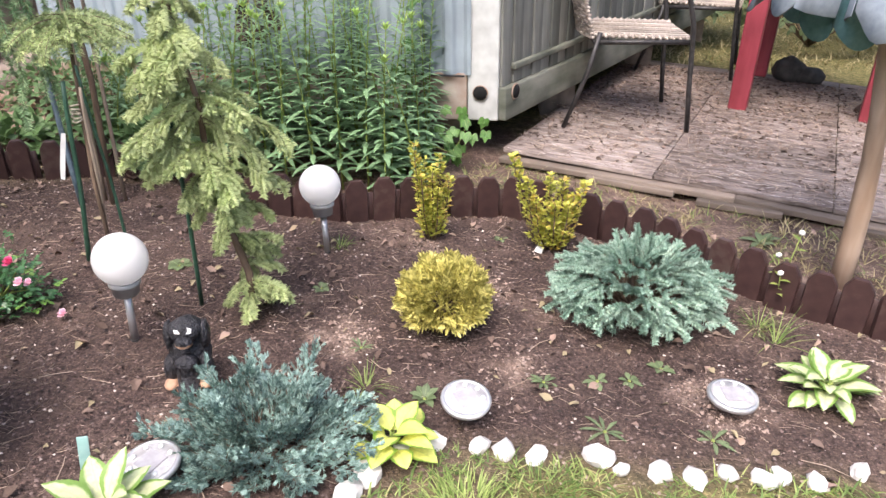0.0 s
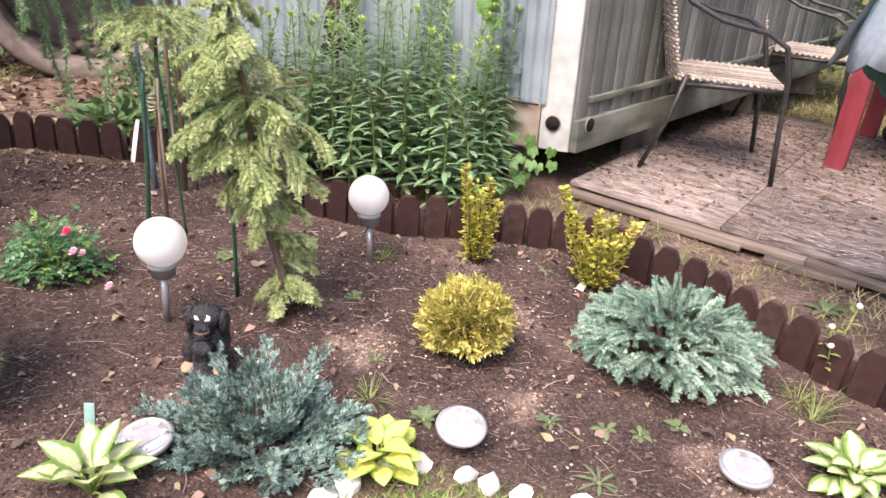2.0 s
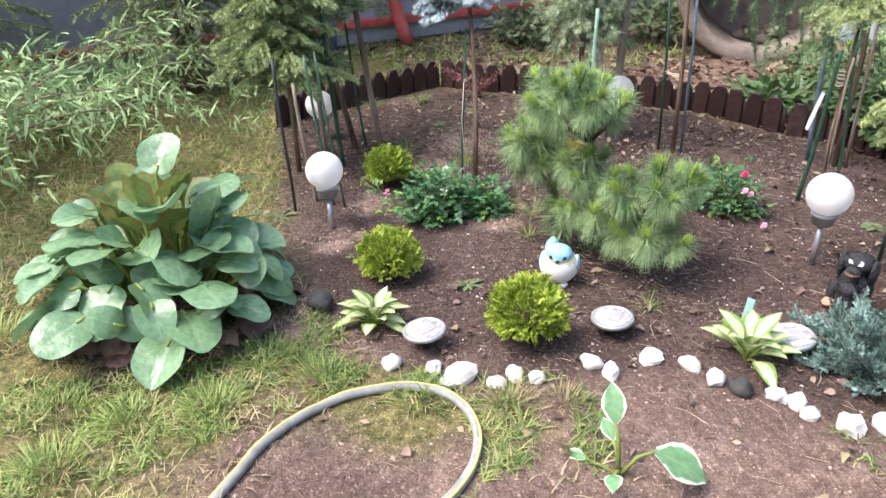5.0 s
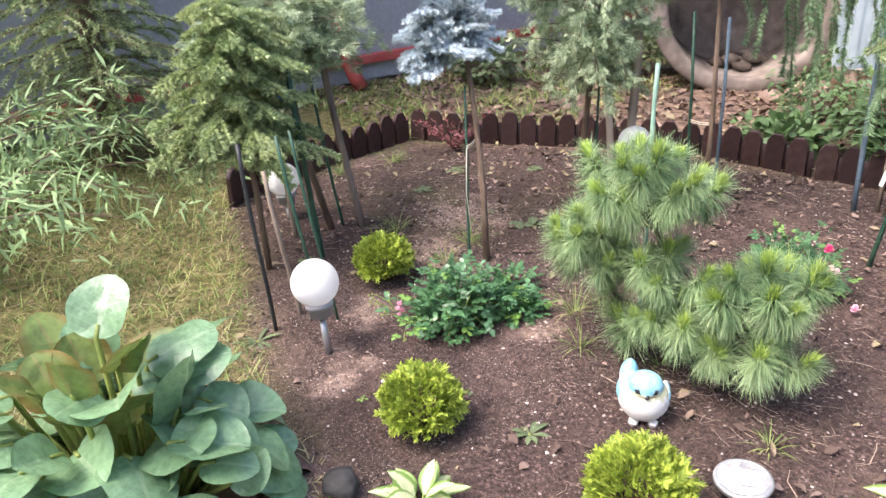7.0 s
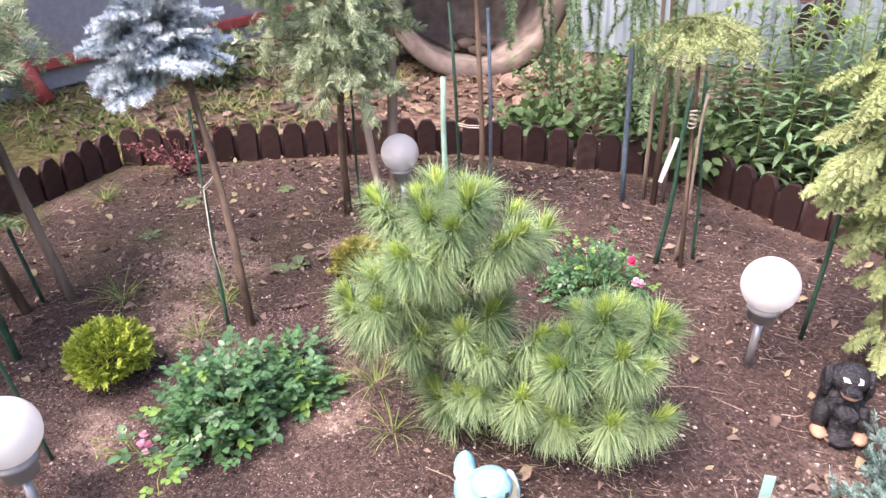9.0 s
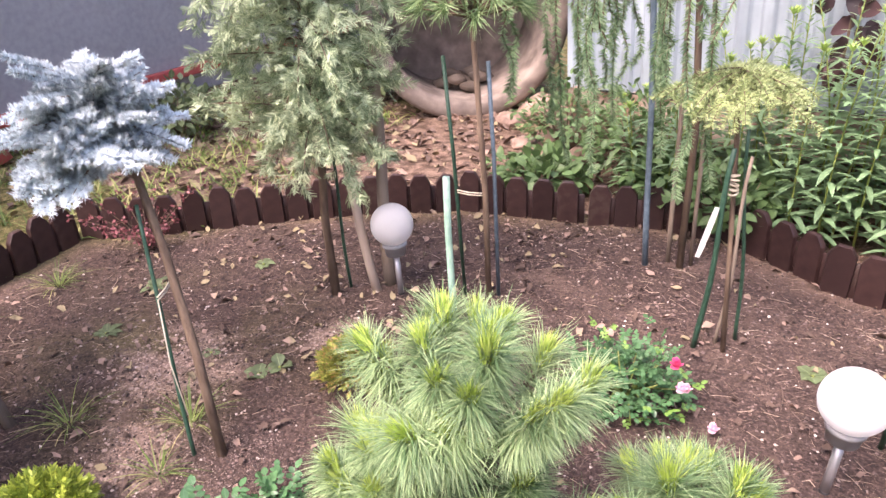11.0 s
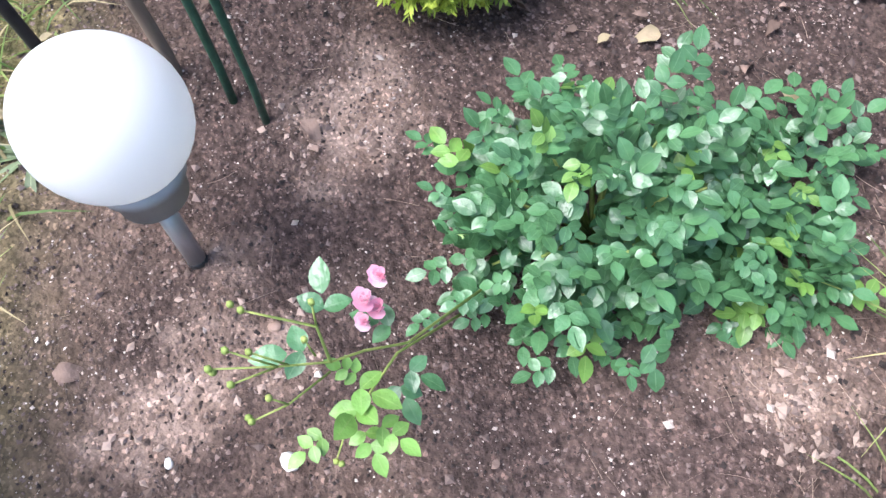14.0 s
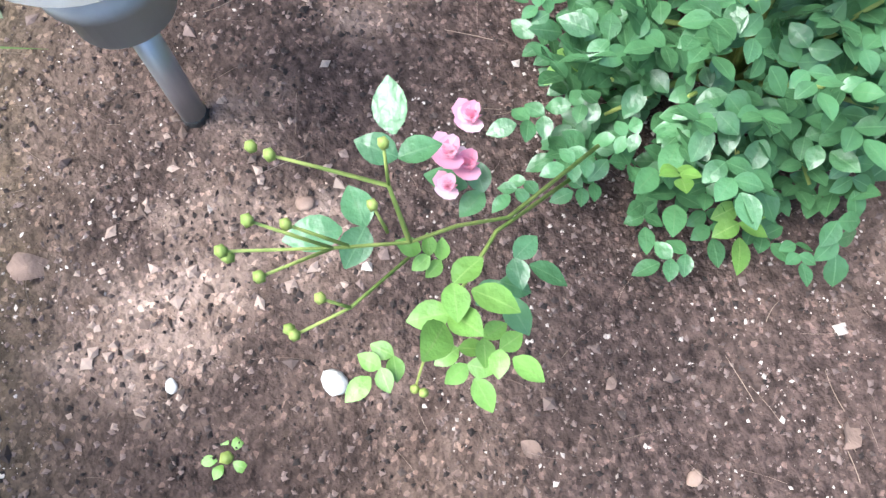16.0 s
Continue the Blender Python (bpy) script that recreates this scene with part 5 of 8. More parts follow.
# ---- blue juniper, low and spreading ----
jun = thing("blue_juniper", -0.40, 1.76, 0.0, "low spreading blue-grey juniper behind white stones", "shrub")
leaf, wood = Geo(), Geo()
for i in range(60):
    a = i * 2.399
    out = rng.uniform(0.5, 1.08)
    lean_ = 1.0 if i % 5 < 3 else 0.5
    d = unit((math.cos(a) * 1.08 * lean_, math.sin(a) * 0.75 * lean_, rng.uniform(0.05, 0.4) if lean_ == 1.0 else rng.uniform(0.3, 1.0)))
    L = 0.222 * out * (1.0 if lean_ == 1.0 else 0.66)
    main = drooping((math.cos(a) * 0.03, math.sin(a) * 0.03, 0.0), d, L, 0.1 if i % 3 else -0.5, 9)
    main[:, 2] = np.maximum(main[:, 2], 0.012)
    wood.tube(main, np.linspace(0.004, 0.0012, len(main)), 5)
    dd = unit(np.gradient(main, axis=0))
    for j in range(2, 10):
        for s_ in (-1, 1):
            side = unit(np.cross(dd[min(j, 9)], (0, 0, 1.0)))
            q = drooping(main[min(j, 9)], dd[min(j, 9)] * 0.95 + side * s_ * rng.uniform(0.25, 0.75) + rng.normal(0, 0.15, 3) + (0, 0, 0.2), (0.085 - 0.006 * j) * rng.uniform(0.7, 1.2), -0.3, 4)
            wood.tube(q, [0.0012, 0.0011, 0.001, 0.0008, 0.0006], 4, cap=False)
            k = rng.integers(0, 5, 8)
            qd = unit(np.gradient(q, axis=0))[k]
            spray(leaf, q[k] + rng.normal(0, 0.003, (8, 3)), qd + rng.normal(0, 0.25, (8, 3)), rng.uniform(0.014, 0.03, 8), 7, 0.0019, 0.7)
part("branchwork", wood, M_bark, jun)
part("foliage", leaf, M_juniper, jun)

# ---- blue nest spruce ----
nest = thing("blue_spruce", 0.60, 2.47, 0.0, "low blue-green nest spruce in dark soil", "shrub")
leaf, wood = Geo(), Geo()
for w in shell(165, 0.4, -0.02):
    w = unit(w + rng.normal(0, 0.08, 3))
    base = w * (0.215, 0.185, 0.135) * rng.uniform(0.82, 1.08) + (0, 0, 0.055)
    base[2] = max(base[2], 0.03)
    wood.tube([(0, 0, 0.01), base * (0.5, 0.5, 0.45), base], [0.005, 0.004, 0.0025], 5)
    d = unit(w * (1, 1, 0.5) + (0, 0, 0.38) + rng.normal(0, 0.18, 3))
    side = unit(np.cross(d, (0, 0, 1.0)))
    for turn_, size_ in ((0, 1.0), (0.7, 0.72), (-0.7, 0.72)):
        q = drooping(base, d + side * turn_, rng.uniform(0.065, 0.105) * size_, 0.75, 4)
        wood.tube(q, [0.0022, 0.002, 0.0018, 0.0015, 0.001], 4, cap=False)
        twig_needles(leaf, q, 0.0145, 0.0022, 3000, 1.35, 0.1)
part("branchwork", wood, M_bark, nest)
part("foliage", leaf, M_nest, nest)

# ---- weeping spruce with tied stake ----
ws = thing("weeping_spruce", -0.60, 2.32, 0.0, "yellow-green weeping spruce tied to a green stake", "tree")
leaf, wood = Geo(), Geo()
trunk = np.array([(0, 0, -0.02), (0.01, 0, 0.15), (-0.02, -0.02, 0.32), (-0.05, -0.02, 0.5), (-0.04, -0.03, 0.68), (-0.075, -0.04, 0.86), (-0.06, -0.03, 1.05), (-0.09, -0.03, 1.25)])
wood.tube(trunk, np.linspace(0.013, 0.005, len(trunk)), 8)
for i in range(74):
    t = rng.uniform(0.06, 0.99)
    k = t * (len(trunk) - 1)
    p = trunk[int(k)] + (trunk[min(int(k) + 1, 7)] - trunk[int(k)]) * (k - int(k))
    a = i * 2.399
    z = p[2]
    L = (0.22 + 0.12 * math.exp(-((z - 0.62) / 0.22) ** 2) - 0.05 * math.exp(-((z - 0.36) / 0.1) ** 2)) * rng.uniform(0.65, 1.1) * (0.95 if z < 0.35 else 1)
    bough(wood, leaf, p, (math.cos(a), math.sin(a), rng.uniform(-0.5, 0.4)), L * 0.74, rng.uniform(0.7, 1.5), 0.0165, 0.0023, 2300, 8, 0.42, 1.15, 0.003, up=0.12)
part("trunk", wood, M_bark, ws)
part("foliage", leaf, M_spruce_y, ws)


def stake(x0, y0, x1, y1, z1, r, material, label, name="stake", parent=None, taper=0.8):
    x1 += z1 * math.tan(radians(UPRIGHT))
    pts = [(x0 + (x1 - x0) * t + 0.006 * math.sin(7 * t + x0), y0 + (y1 - y0) * t + 0.005 * math.sin(6 * t + y0), -0.03 + (z1 + 0.03) * t) for t in np.linspace(0, 1, 9)]
    g = Geo().tube(pts, np.linspace(r, r * taper, 9), 9)
    ob = part(name, g, material, parent, label)
    if parent is None:
        tagged(ob, label, "stake", "plant stakes in the bed")
    return ob


stake(-0.78, 2.38, -0.72, 2.30, 1.15, 0.007, M_green_stake, "thin green plastic-coated stake behind the weeping spruce")

# ---- pine ----
pine = thing("dwarf_pine", -1.42, 1.74, 0.0, "soft long-needled dwarf pine with pale young tips", "tree")
wood = Geo()
wood.tube([(0, -0.02, -0.02), (-0.02, -0.05, 0.15), (-0.06, -0.10, 0.35), (-0.09, -0.13, 0.5)], [0.018, 0.016, 0.011, 0.006], 8)
wood.tube([(0.0, -0.03, 0.05), (0.12, -0.07, 0.12), (0.22, -0.11, 0.2), (0.28, -0.12, 0.27)], [0.013, 0.011, 0.008, 0.005], 8)
wood.tube([(-0.03, -0.06, 0.2), (-0.14, -0.10, 0.27), (-0.25, -0.13, 0.33)], [0.011, 0.008, 0.005], 8)


def needle_tuft(c, out, size, n):
    """A shoot end: long needles that spread from the twig and bow down, pale young ones in the middle."""
    g2 = Geo()
    side = unit(np.cross(out, (0.3, 0.2, 1.0)))
    other = np.cross(side, out)
    for back, share, spread_, fall in ((0.0, 0.22, 0.55, 0.0), (0.016, 0.26, 0.95, 0.35), (0.034, 0.28, 1.25, 0.75), (0.055, 0.24, 1.2, 1.15)):
        m = int(n * share)
        a = rng.uniform(0, 6.283, m)
        D = unit((np.cos(a)[:, None] * side + np.sin(a)[:, None] * other) * spread_ * rng.uniform(0.35, 1.0, (m, 1)) + out * 0.75 + np.array((0, 0, -fall)) + rng.normal(0, 0.16, (m, 3)))
        g2.leaves(c - out * back + rng.normal(0, 0.004, (m, 3)), D, unit(np.array((0, 0, 1.0)) + rng.normal(0, 0.25, (m, 3))), size * rng.uniform(0.6, 1.1, m), 0.00085, (1, 1, 0.8, 0.15), rng.uniform(0.15, 0.7, m), 0.4)
    tuft = part("needle_tuft", g2, M_pine, pine, "tuft of long soft green needles")
    m = int(n * 0.26)
    D = unit(out + (0, 0, 0.5) + rng.normal(0, 0.26, (m, 3)))
    part("young_needles", Geo().leaves(c + rng.normal(0, 0.005, (m, 3)), D, np.cross(D, rng.normal(size=(m, 3))), size * rng.uniform(0.4, 0.72, m), 0.0012, (1, 1, 0.2), 0.08, 0.4), M_pine_tip, tuft, "pale lime young shoot")
    part("bud", Geo().blob(c + (0, 0, 0.002), (0.006, 0.006, 0.012), int(c[0] * 900), 0.1, 1), M_bud, tuft, "brown shoot bud")


# clouds of shoots: centre, reach, number
for centre, reach, count, foot in (((-0.045, -0.22, 0.56), (0.17, 0.125, 0.075), 19, (-0.07, -0.11, 0.38)), ((-0.165, -0.29, 0.375), (0.10, 0.09, 0.085), 12, (-0.13, -0.10, 0.26)),
                                   ((0.0, -0.22, 0.32), (0.13, 0.11, 0.07), 9, (-0.05, -0.09, 0.3)), ((0.285, -0.115, 0.30), (0.13, 0.12, 0.08), 12, (0.2, -0.10, 0.19)),
                                   ((0.045, -0.205, 0.165), (0.19, 0.09, 0.07), 10, (0.06, -0.08, 0.09)), ((0.265, -0.15, 0.16), (0.13, 0.09, 0.06), 8, (0.15, -0.08, 0.13))):
    centre, reach, foot = np.array(centre), np.array(reach), np.array(foot)
    for w in shell(count, centre[0] * 9 + 1, -0.35):
        w = unit(w + rng.normal(0, 0.22, 3))
        c = centre + w * reach * rng.uniform(0.72, 1.22)
        c[2] = max(c[2], 0.07)
        out = unit(w * (0.75, 0.75, 0.4) + (0, 0, 0.75) + rng.normal(0, 0.16, 3))
        wood.tube([foot, (foot + c) / 2 - (0, 0, 0.012), c - out * 0.03, c], [0.006, 0.005, 0.004, 0.0035], 6)
        needle_tuft(c, out, rng.uniform(0.058, 0.09), 560)
part("trunk", wood, M_bark, pine)
stake(-1.585, 1.70, -1.573, 1.716, 0.817, 0.0065, M_mint_stake, "pale green stake standing in the dwarf pine", taper=1.0)

# ---- standards on stakes ----
def ties(parent, a, b):
    for off in (0.0, 0.008):
        part("tie", Geo().tube([(a[0], a[1], a[2] + off), ((a[0] + b[0]) / 2, (a[1] + b[1]) / 2, (a[2] + b[2]) / 2 + off - 0.004), (b[0], b[1], b[2] + off)], 0.0022, 5), M_string, parent, "pale twine tie")


# blue spruce standard
bs = thing("blue_spruce_standard", -2.25, 1.64, 0.0, "pale blue spruce grafted on a tall stem, tied to stakes", "tree")
wood, leaf = Geo(), Geo()
wood.tube([(0, 0, -0.02), (-0.06, 0.05, 0.25), (-0.14, 0.10, 0.5), (-0.21, 0.13, 0.72), (-0.24, 0.13, 0.85)], [0.013, 0.012, 0.011, 0.010, 0.006], 8)
top = np.array((-0.24, 0.13, 0.79))
for i in range(104):
    a = i * 2.399
    up = rng.uniform(-0.30, 0.85)
    L = rng.uniform(0.12, 0.21) * (1.12 if up < 0.25 else 0.85)
    bough(wood, leaf, top + (-0.03, -0.02, rng.uniform(-0.05, 0.12)), (math.cos(a), math.sin(a), up), L, 0.2, 0.016, 0.0022, 2300, 9, 0.34, 1.5, 0.004, up=0.2)
for i in range(24):
    a = 3.9 + rng.normal(0, 0.55)
    bough(wood, leaf, top + (-0.07 * rng.random(), -0.06 * rng.random(), rng.uniform(-0.07, 0.02)), (math.cos(a), math.sin(a), rng.uniform(-0.45, 0.25)), rng.uniform(0.14, 0.25), 0.1, 0.016, 0.0022, 2300, 9, 0.34, 1.5, 0.004, up=0.2)
part("trunk", wood, M_bark, bs)
part("foliage", leaf, M_spruce_b, bs)
stake(-2.305, 1.60, -2.42, 1.72, 0.62, 0.006, M_green_stake, "thin green stake tied to the blue spruce stem")
ties(bs, (-0.13, 0.09, 0.43), (-0.12 + 0.0, 0.03, 0.41))
part("label_cord", Geo().tube([(-0.12, 0.03, 0.41), (-0.10, 0.0, 0.25), (-0.06, -0.02, 0.12)], 0.0018, 5), M_string, bs, "hanging twine end")

# juniper standard with hanging sprays
js = thing("juniper_standard", -2.46, 2.43, 0.0, "green juniper on a bare stem with hanging sprays, propped by stakes", "tree")
wood, leaf = Geo(), Geo()
wood.tube([(0, 0, -0.02), (-0.01, 0.02, 0.3), (0.02, 0.03, 0.6), (0.03, 0.02, 1.15)], [0.016, 0.014, 0.013, 0.008], 8)
for i in range(70):
    a = i * 2.399
    z = 0.52 + 0.75 * (i / 70)
    L = rng.uniform(0.16, 0.34)
    main = drooping((0.02, 0.02, z), (math.cos(a), math.sin(a), 0.35), L, 1.3 if i % 4 else 0.3)
    wood.tube(main, np.linspace(0.004, 0.0012, len(main)), 5)
    k = rng.integers(1, len(main), 60)
    dd = unit(np.gradient(main, axis=0))
    spray(leaf, main[k] + rng.normal(0, 0.014, (60, 3)), dd[k] + rng.normal(0, 0.6, (60, 3)) + (0, 0, -0.1), rng.uniform(0.03, 0.075, 60), 13, 0.0015)
part("trunk", wood, M_bark, js)
part("foliage", leaf, M_juniper_g, js)
stake(-2.34, 2.52, -2.50, 2.56, 0.95, 0.017, M_stake_pale, "pale peeled stake propping the juniper")
stake(-2.325, 2.58, -2.30, 2.60, 0.95, 0.022, M_stake, "brown weathered stake behind the juniper")
stake(-2.44, 2.50, -2.44, 2.50, 0.8, 0.006, M_green_stake, "thin green stake beside the juniper stem")

# round pine on a tall stem
ps = thing("pine_standard", -1.955, 2.62, 0.0, "small round pine on a tall stem with stake", "tree")
wood, leaf = Geo(), Geo()
wood.tube([(0, 0, -0.02), (0.01, 0, 0.4), (0.0, 0.0, 0.95)], [0.011, 0.010, 0.009], 8)
for i in range(40):
    w = shell(40, 1, -0.4)[i]
    c = np.array((0, 0, 1.0)) + w * (0.15, 0.15, 0.13)
    wood.tube([(0, 0, 0.93), c], [0.005, 0.003], 5)
    n = 80
    D = unit(w * 0.9 + rng.normal(0, 0.6, (n, 3)))
    leaf.leaves(c + rng.normal(0, 0.006, (n, 3)), D, np.cross(D, rng.normal(size=(n, 3))), rng.uniform(0.05, 0.08, n), 0.0013, (1, 1, 0.2), 0.1, 0.4)
part("trunk", wood, M_bark, ps)
part("foliage", leaf, M_pine, ps)
part("stake", Geo().tube([(-0.09, 0.0, -0.03), (-0.10, 0.01, 0.5), (-0.105, 0.0, 0.82)], 0.0065, 8), M_green_stake, ps, "thin green stake")
part("stake", Geo().tube([(0.02, 0.035, -0.03), (0.03, 0.035, 0.5), (0.03, 0.03, 0.8)], 0.007, 8), M_blue_stake, ps, "blue-grey stake")
ties(ps, (0.0, 0, 0.38), (-0.097, 0.005, 0.38))

# weeping larch
lt = thing("weeping_larch", -1.42, 3.12, 0.0, "weeping larch with long hanging shoots tied to poles", "tree")
wood, leaf = Geo(), Geo()
wood.tube([(0, 0, -0.02), (0.02, 0.02, 0.5), (0.0, 0.03, 1.0), (0.02, 0.02, 1.5)], [0.013, 0.012, 0.011, 0.008], 8)
for i in range(34):
    a = rng.uniform(1.6, 5.4)
    out = rng.uniform(0.12, 0.62)
    top_z = rng.uniform(1.15, 1.5)
    bottom = rng.uniform(0.42, 0.95)
    pts = [(0, 0, top_z), (out * 0.55 * math.cos(a), out * 0.55 * math.sin(a), top_z + 0.05), (out * math.cos(a), out * math.sin(a), top_z - 0.12)]
    for z in np.linspace(top_z - 0.3, bottom, 6):
        pts.append((out * math.cos(a) + rng.normal(0, 0.012), out * math.sin(a) + rng.normal(0, 0.012), z))
    part("hanging_shoot", Geo().tube(pts, np.linspace(0.004, 0.0012, len(pts)), 5), M_bark, lt)
    twig_needles(leaf, pts, 0.024, 0.0020, 1100, 1.3, 0.0)
part("trunk", wood, M_bark, lt)
part("foliage", leaf, M_larch, lt)
stake(-1.53, 3.09, -1.56, 3.08, 1.55, 0.011, M_blue_stake, "blue-grey pole beside the weeping larch")
stake(-1.38, 3.16, -1.37, 3.16, 1.5, 0.008, M_stake, "brown pole beside the weeping larch")
stake(-1.46, 3.15, -1.45, 3.16, 1.5, 0.009, M_stake, "brown pole tied to the weeping larch")

# small standard with flat crown, white tag
ss = thing("larch_standard", -1.195, 2.645, 0.0, "flat-topped young larch on a stem tied to green stakes", "tree")
wood, leaf = Geo(), Geo()
wood.tube([(0, 0, -0.02), (-0.01, 0.02, 0.3), (-0.03, 0.10, 0.62), (-0.04, 0.14, 0.80)], [0.008, 0.0075, 0.007, 0.005], 8)
for i in range(34):
    a = i * 2.399
    bough(wood, leaf, (-0.04, 0.14, 0.74 + 0.002 * i), (math.cos(a), math.sin(a), 0.25), rng.uniform(0.14, 0.27), 0.9, 0.02, 0.0016, 1100, 4, 0.4, 1.1, 0.003)
part("trunk", wood, M_bark, ss)
part("foliage", leaf, M_spruce, ss)
stake(-1.275, 2.635, -1.215, 2.65, 0.62, 0.009, M_green_stake, "thick green stake leaning to the young larch")
stake(-1.165, 2.72, -1.19, 2.70, 0.66, 0.006, M_green_stake, "thin green stake behind the young larch")
stake(-1.22, 2.68, -1.17, 2.66, 0.6, 0.006, M_stake, "thin brown cane beside the young larch")
g = Geo()
for i in range(5):
    g.tube([(0.014 * math.cos(a + i) - 0.02, 0.014 * math.sin(a + i) + 0.03, 0.49 + 0.012 * i + 0.004 * math.sin(a)) for a in np.linspace(0, 6.3, 12)], 0.003, 5)
part("tie", g, M_string, ss, "wound twine tie")
tag = Geo()
tag.leaves([(-0.05, -0.015, 0.46)], [(-0.25, -0.12, -1.0)], [(0.2, -1, 0.1)], 0.16, 0.008, (0.8, 1, 1, 1, 0.8), 0.1, 0.15)
tag.leaves([(-0.05, -0.0165, 0.46)], [(-0.25, -0.12, -1.0)], [(-0.2, 1, -0.1)], 0.16, 0.008, (0.8, 1, 1, 1, 0.8), -0.1, -0.15)
part("tag", tag, M_tag, ss, "white plastic plant tag")

# left group: spreading juniper standard and weeping spruce
jl = thing("spreading_juniper", -2.93, 1.36, 0.0, "spreading green juniper on a brown stem held by stakes", "tree")
wood, leaf = Geo(), Geo()
wood.tube([(0, 0, -0.02), (-0.06, -0.04, 0.3), (-0.12, -0.04, 0.62), (-0.15, -0.04, 0.95)], [0.016, 0.015, 0.013, 0.010], 8)
for i in range(60):
    a = i * 2.399
    L = rng.uniform(0.14, 0.34) * (1.25 if math.sin(a) > 0.5 else 1.0)
    main = drooping((-0.13, -0.04, 0.64 + 0.30 * (i / 60)), (math.cos(a), math.sin(a), 0.35), L, 0.5)
    wood.tube(main, np.linspace(0.004, 0.0012, len(main)), 5)
    k = rng.integers(1, len(main), 52)
    dd = unit(np.gradient(main, axis=0))
    spray(leaf, main[k] + rng.normal(0, 0.012, (52, 3)), dd[k] + rng.normal(0, 0.5, (52, 3)) + (0, 0, 0.1), rng.uniform(0.03, 0.08, 52), 13, 0.0015)
part("trunk", wood, M_bark, jl)
part("foliage", leaf, M_juniper_g, jl)
stake(-2.86, 1.47, -3.06, 1.44, 1.05, 0.016, M_stake, "brown wooden stake at the spreading juniper")
stake(-2.945, 1.42, -3.05, 1.40, 0.8, 0.007, M_green_stake, "thin green stake at the spreading juniper")
stake(-2.96, 1.20, -2.95, 1.20, 0.6, 0.013, M_stake, "brown wooden stake at the lawn's edge")

wl = thing("drooping_spruce", -2.76, 0.98, 0.0, "drooping green spruce on a short stem tied to stakes", "tree")
wood, leaf = Geo(), Geo()
wood.tube([(0, 0, -0.02), (0.01, 0, 0.3), (0.0, 0.0, 0.6), (-0.02, 0.0, 1.0)], [0.013, 0.012, 0.011, 0.005], 8)
for i in range(58):
    a = i * 2.399
    z = 0.46 + 0.52 * (i / 58)
    L = rng.uniform(0.19, 0.37) * (1.1 - 0.5 * i / 58)
    bough(wood, leaf, (0, 0, z), (math.cos(a), math.sin(a), 0.2), L, 0.7, 0.02, 0.0026, 1700, 9, 0.40, 0.95, 0.004)
part("trunk", wood, M_bark, wl)
part("foliage", leaf, M_spruce, wl)
stake(-2.70, 1.18, -2.70, 1.15, 0.75, 0.011, M_green_stake, "green stake at the drooping spruce", taper=1)
stake(-2.303, 0.955, -2.42, 0.94, 0.6, 0.0055, M_green_stake, "dark green stake leaning to the drooping spruce", taper=1)
stake(-2.265, 0.985, -2.38, 0.97, 0.62, 0.005, M_green_stake, "green stake leaning beside the globe lamp", taper=1)
stake(-2.33, 0.79, -2.36, 0.79, 0.62, 0.007, M_black_plastic, "thin black stake beside the bergenia", taper=1)
stake(-2.36, 0.90, -2.42, 0.88, 0.5, 0.009, M_stake, "short brown cane beside the globe lamp")


# ---- rose bushes ----
def leaflets(geo, P, D, n_pairs=2, L=0.0235, keep_up=0.8):
    """Pinnate leaves: a stalk way D from P with pairs of leaflets and an end leaflet."""
    P, D = np.atleast_2d(P), unit(np.atleast_2d(D))
    m = len(P)
    side = unit(np.cross(D, (0, 0, 1.0)) + rng.normal(0, 0.15, (m, 3)))
    up = unit(np.cross(side, D) + (0, 0, keep_up))
    prof = (0.12, 0.70, 0.96, 1.0, 0.86, 0.52, 0.06)
    size = L * rng.uniform(0.75, 1.2, m)
    stalk = size * (n_pairs + 0.6) * 0.62
    for j in range(n_pairs):
        for s in (-1, 1):
            t = (j + 1) / (n_pairs + 0.8)
            geo.leaves(P + D * (stalk * t)[:, None], unit(D * 0.5 + side * s + rng.normal(0, 0.12, (m, 3))), up + rng.normal(0, 0.2, (m, 3)), size * 0.9, size * 0.32, prof, 0.14, 0.2)
    geo.leaves(P + D * stalk[:, None], D, up + rng.normal(0, 0.2, (m, 3)), size * 1.15, size * 0.36, prof, 0.15, 0.18)


def flower(geo, c, r, n=16):
    k = np.arange(n)
    t = k / n
    a = k * 2.399
    tilt = 1.25 - 1.0 * t
    D = np.column_stack([np.cos(a) * np.cos(tilt), np.sin(a) * np.cos(tilt), np.sin(tilt)])
    D = D @ np.array(Matrix.Rotation(0.5, 3, "X")).T
    geo.leaves(np.tile(c, (n, 1)), D, np.tile((0, 0, 1.0), (n, 1)) - D * 0.5, r * (0.45 + 0.6 * t), r * (0.30 + 0.28 * t), (0.3, 0.9, 1.0, 0.6), -0.25, 0.3)


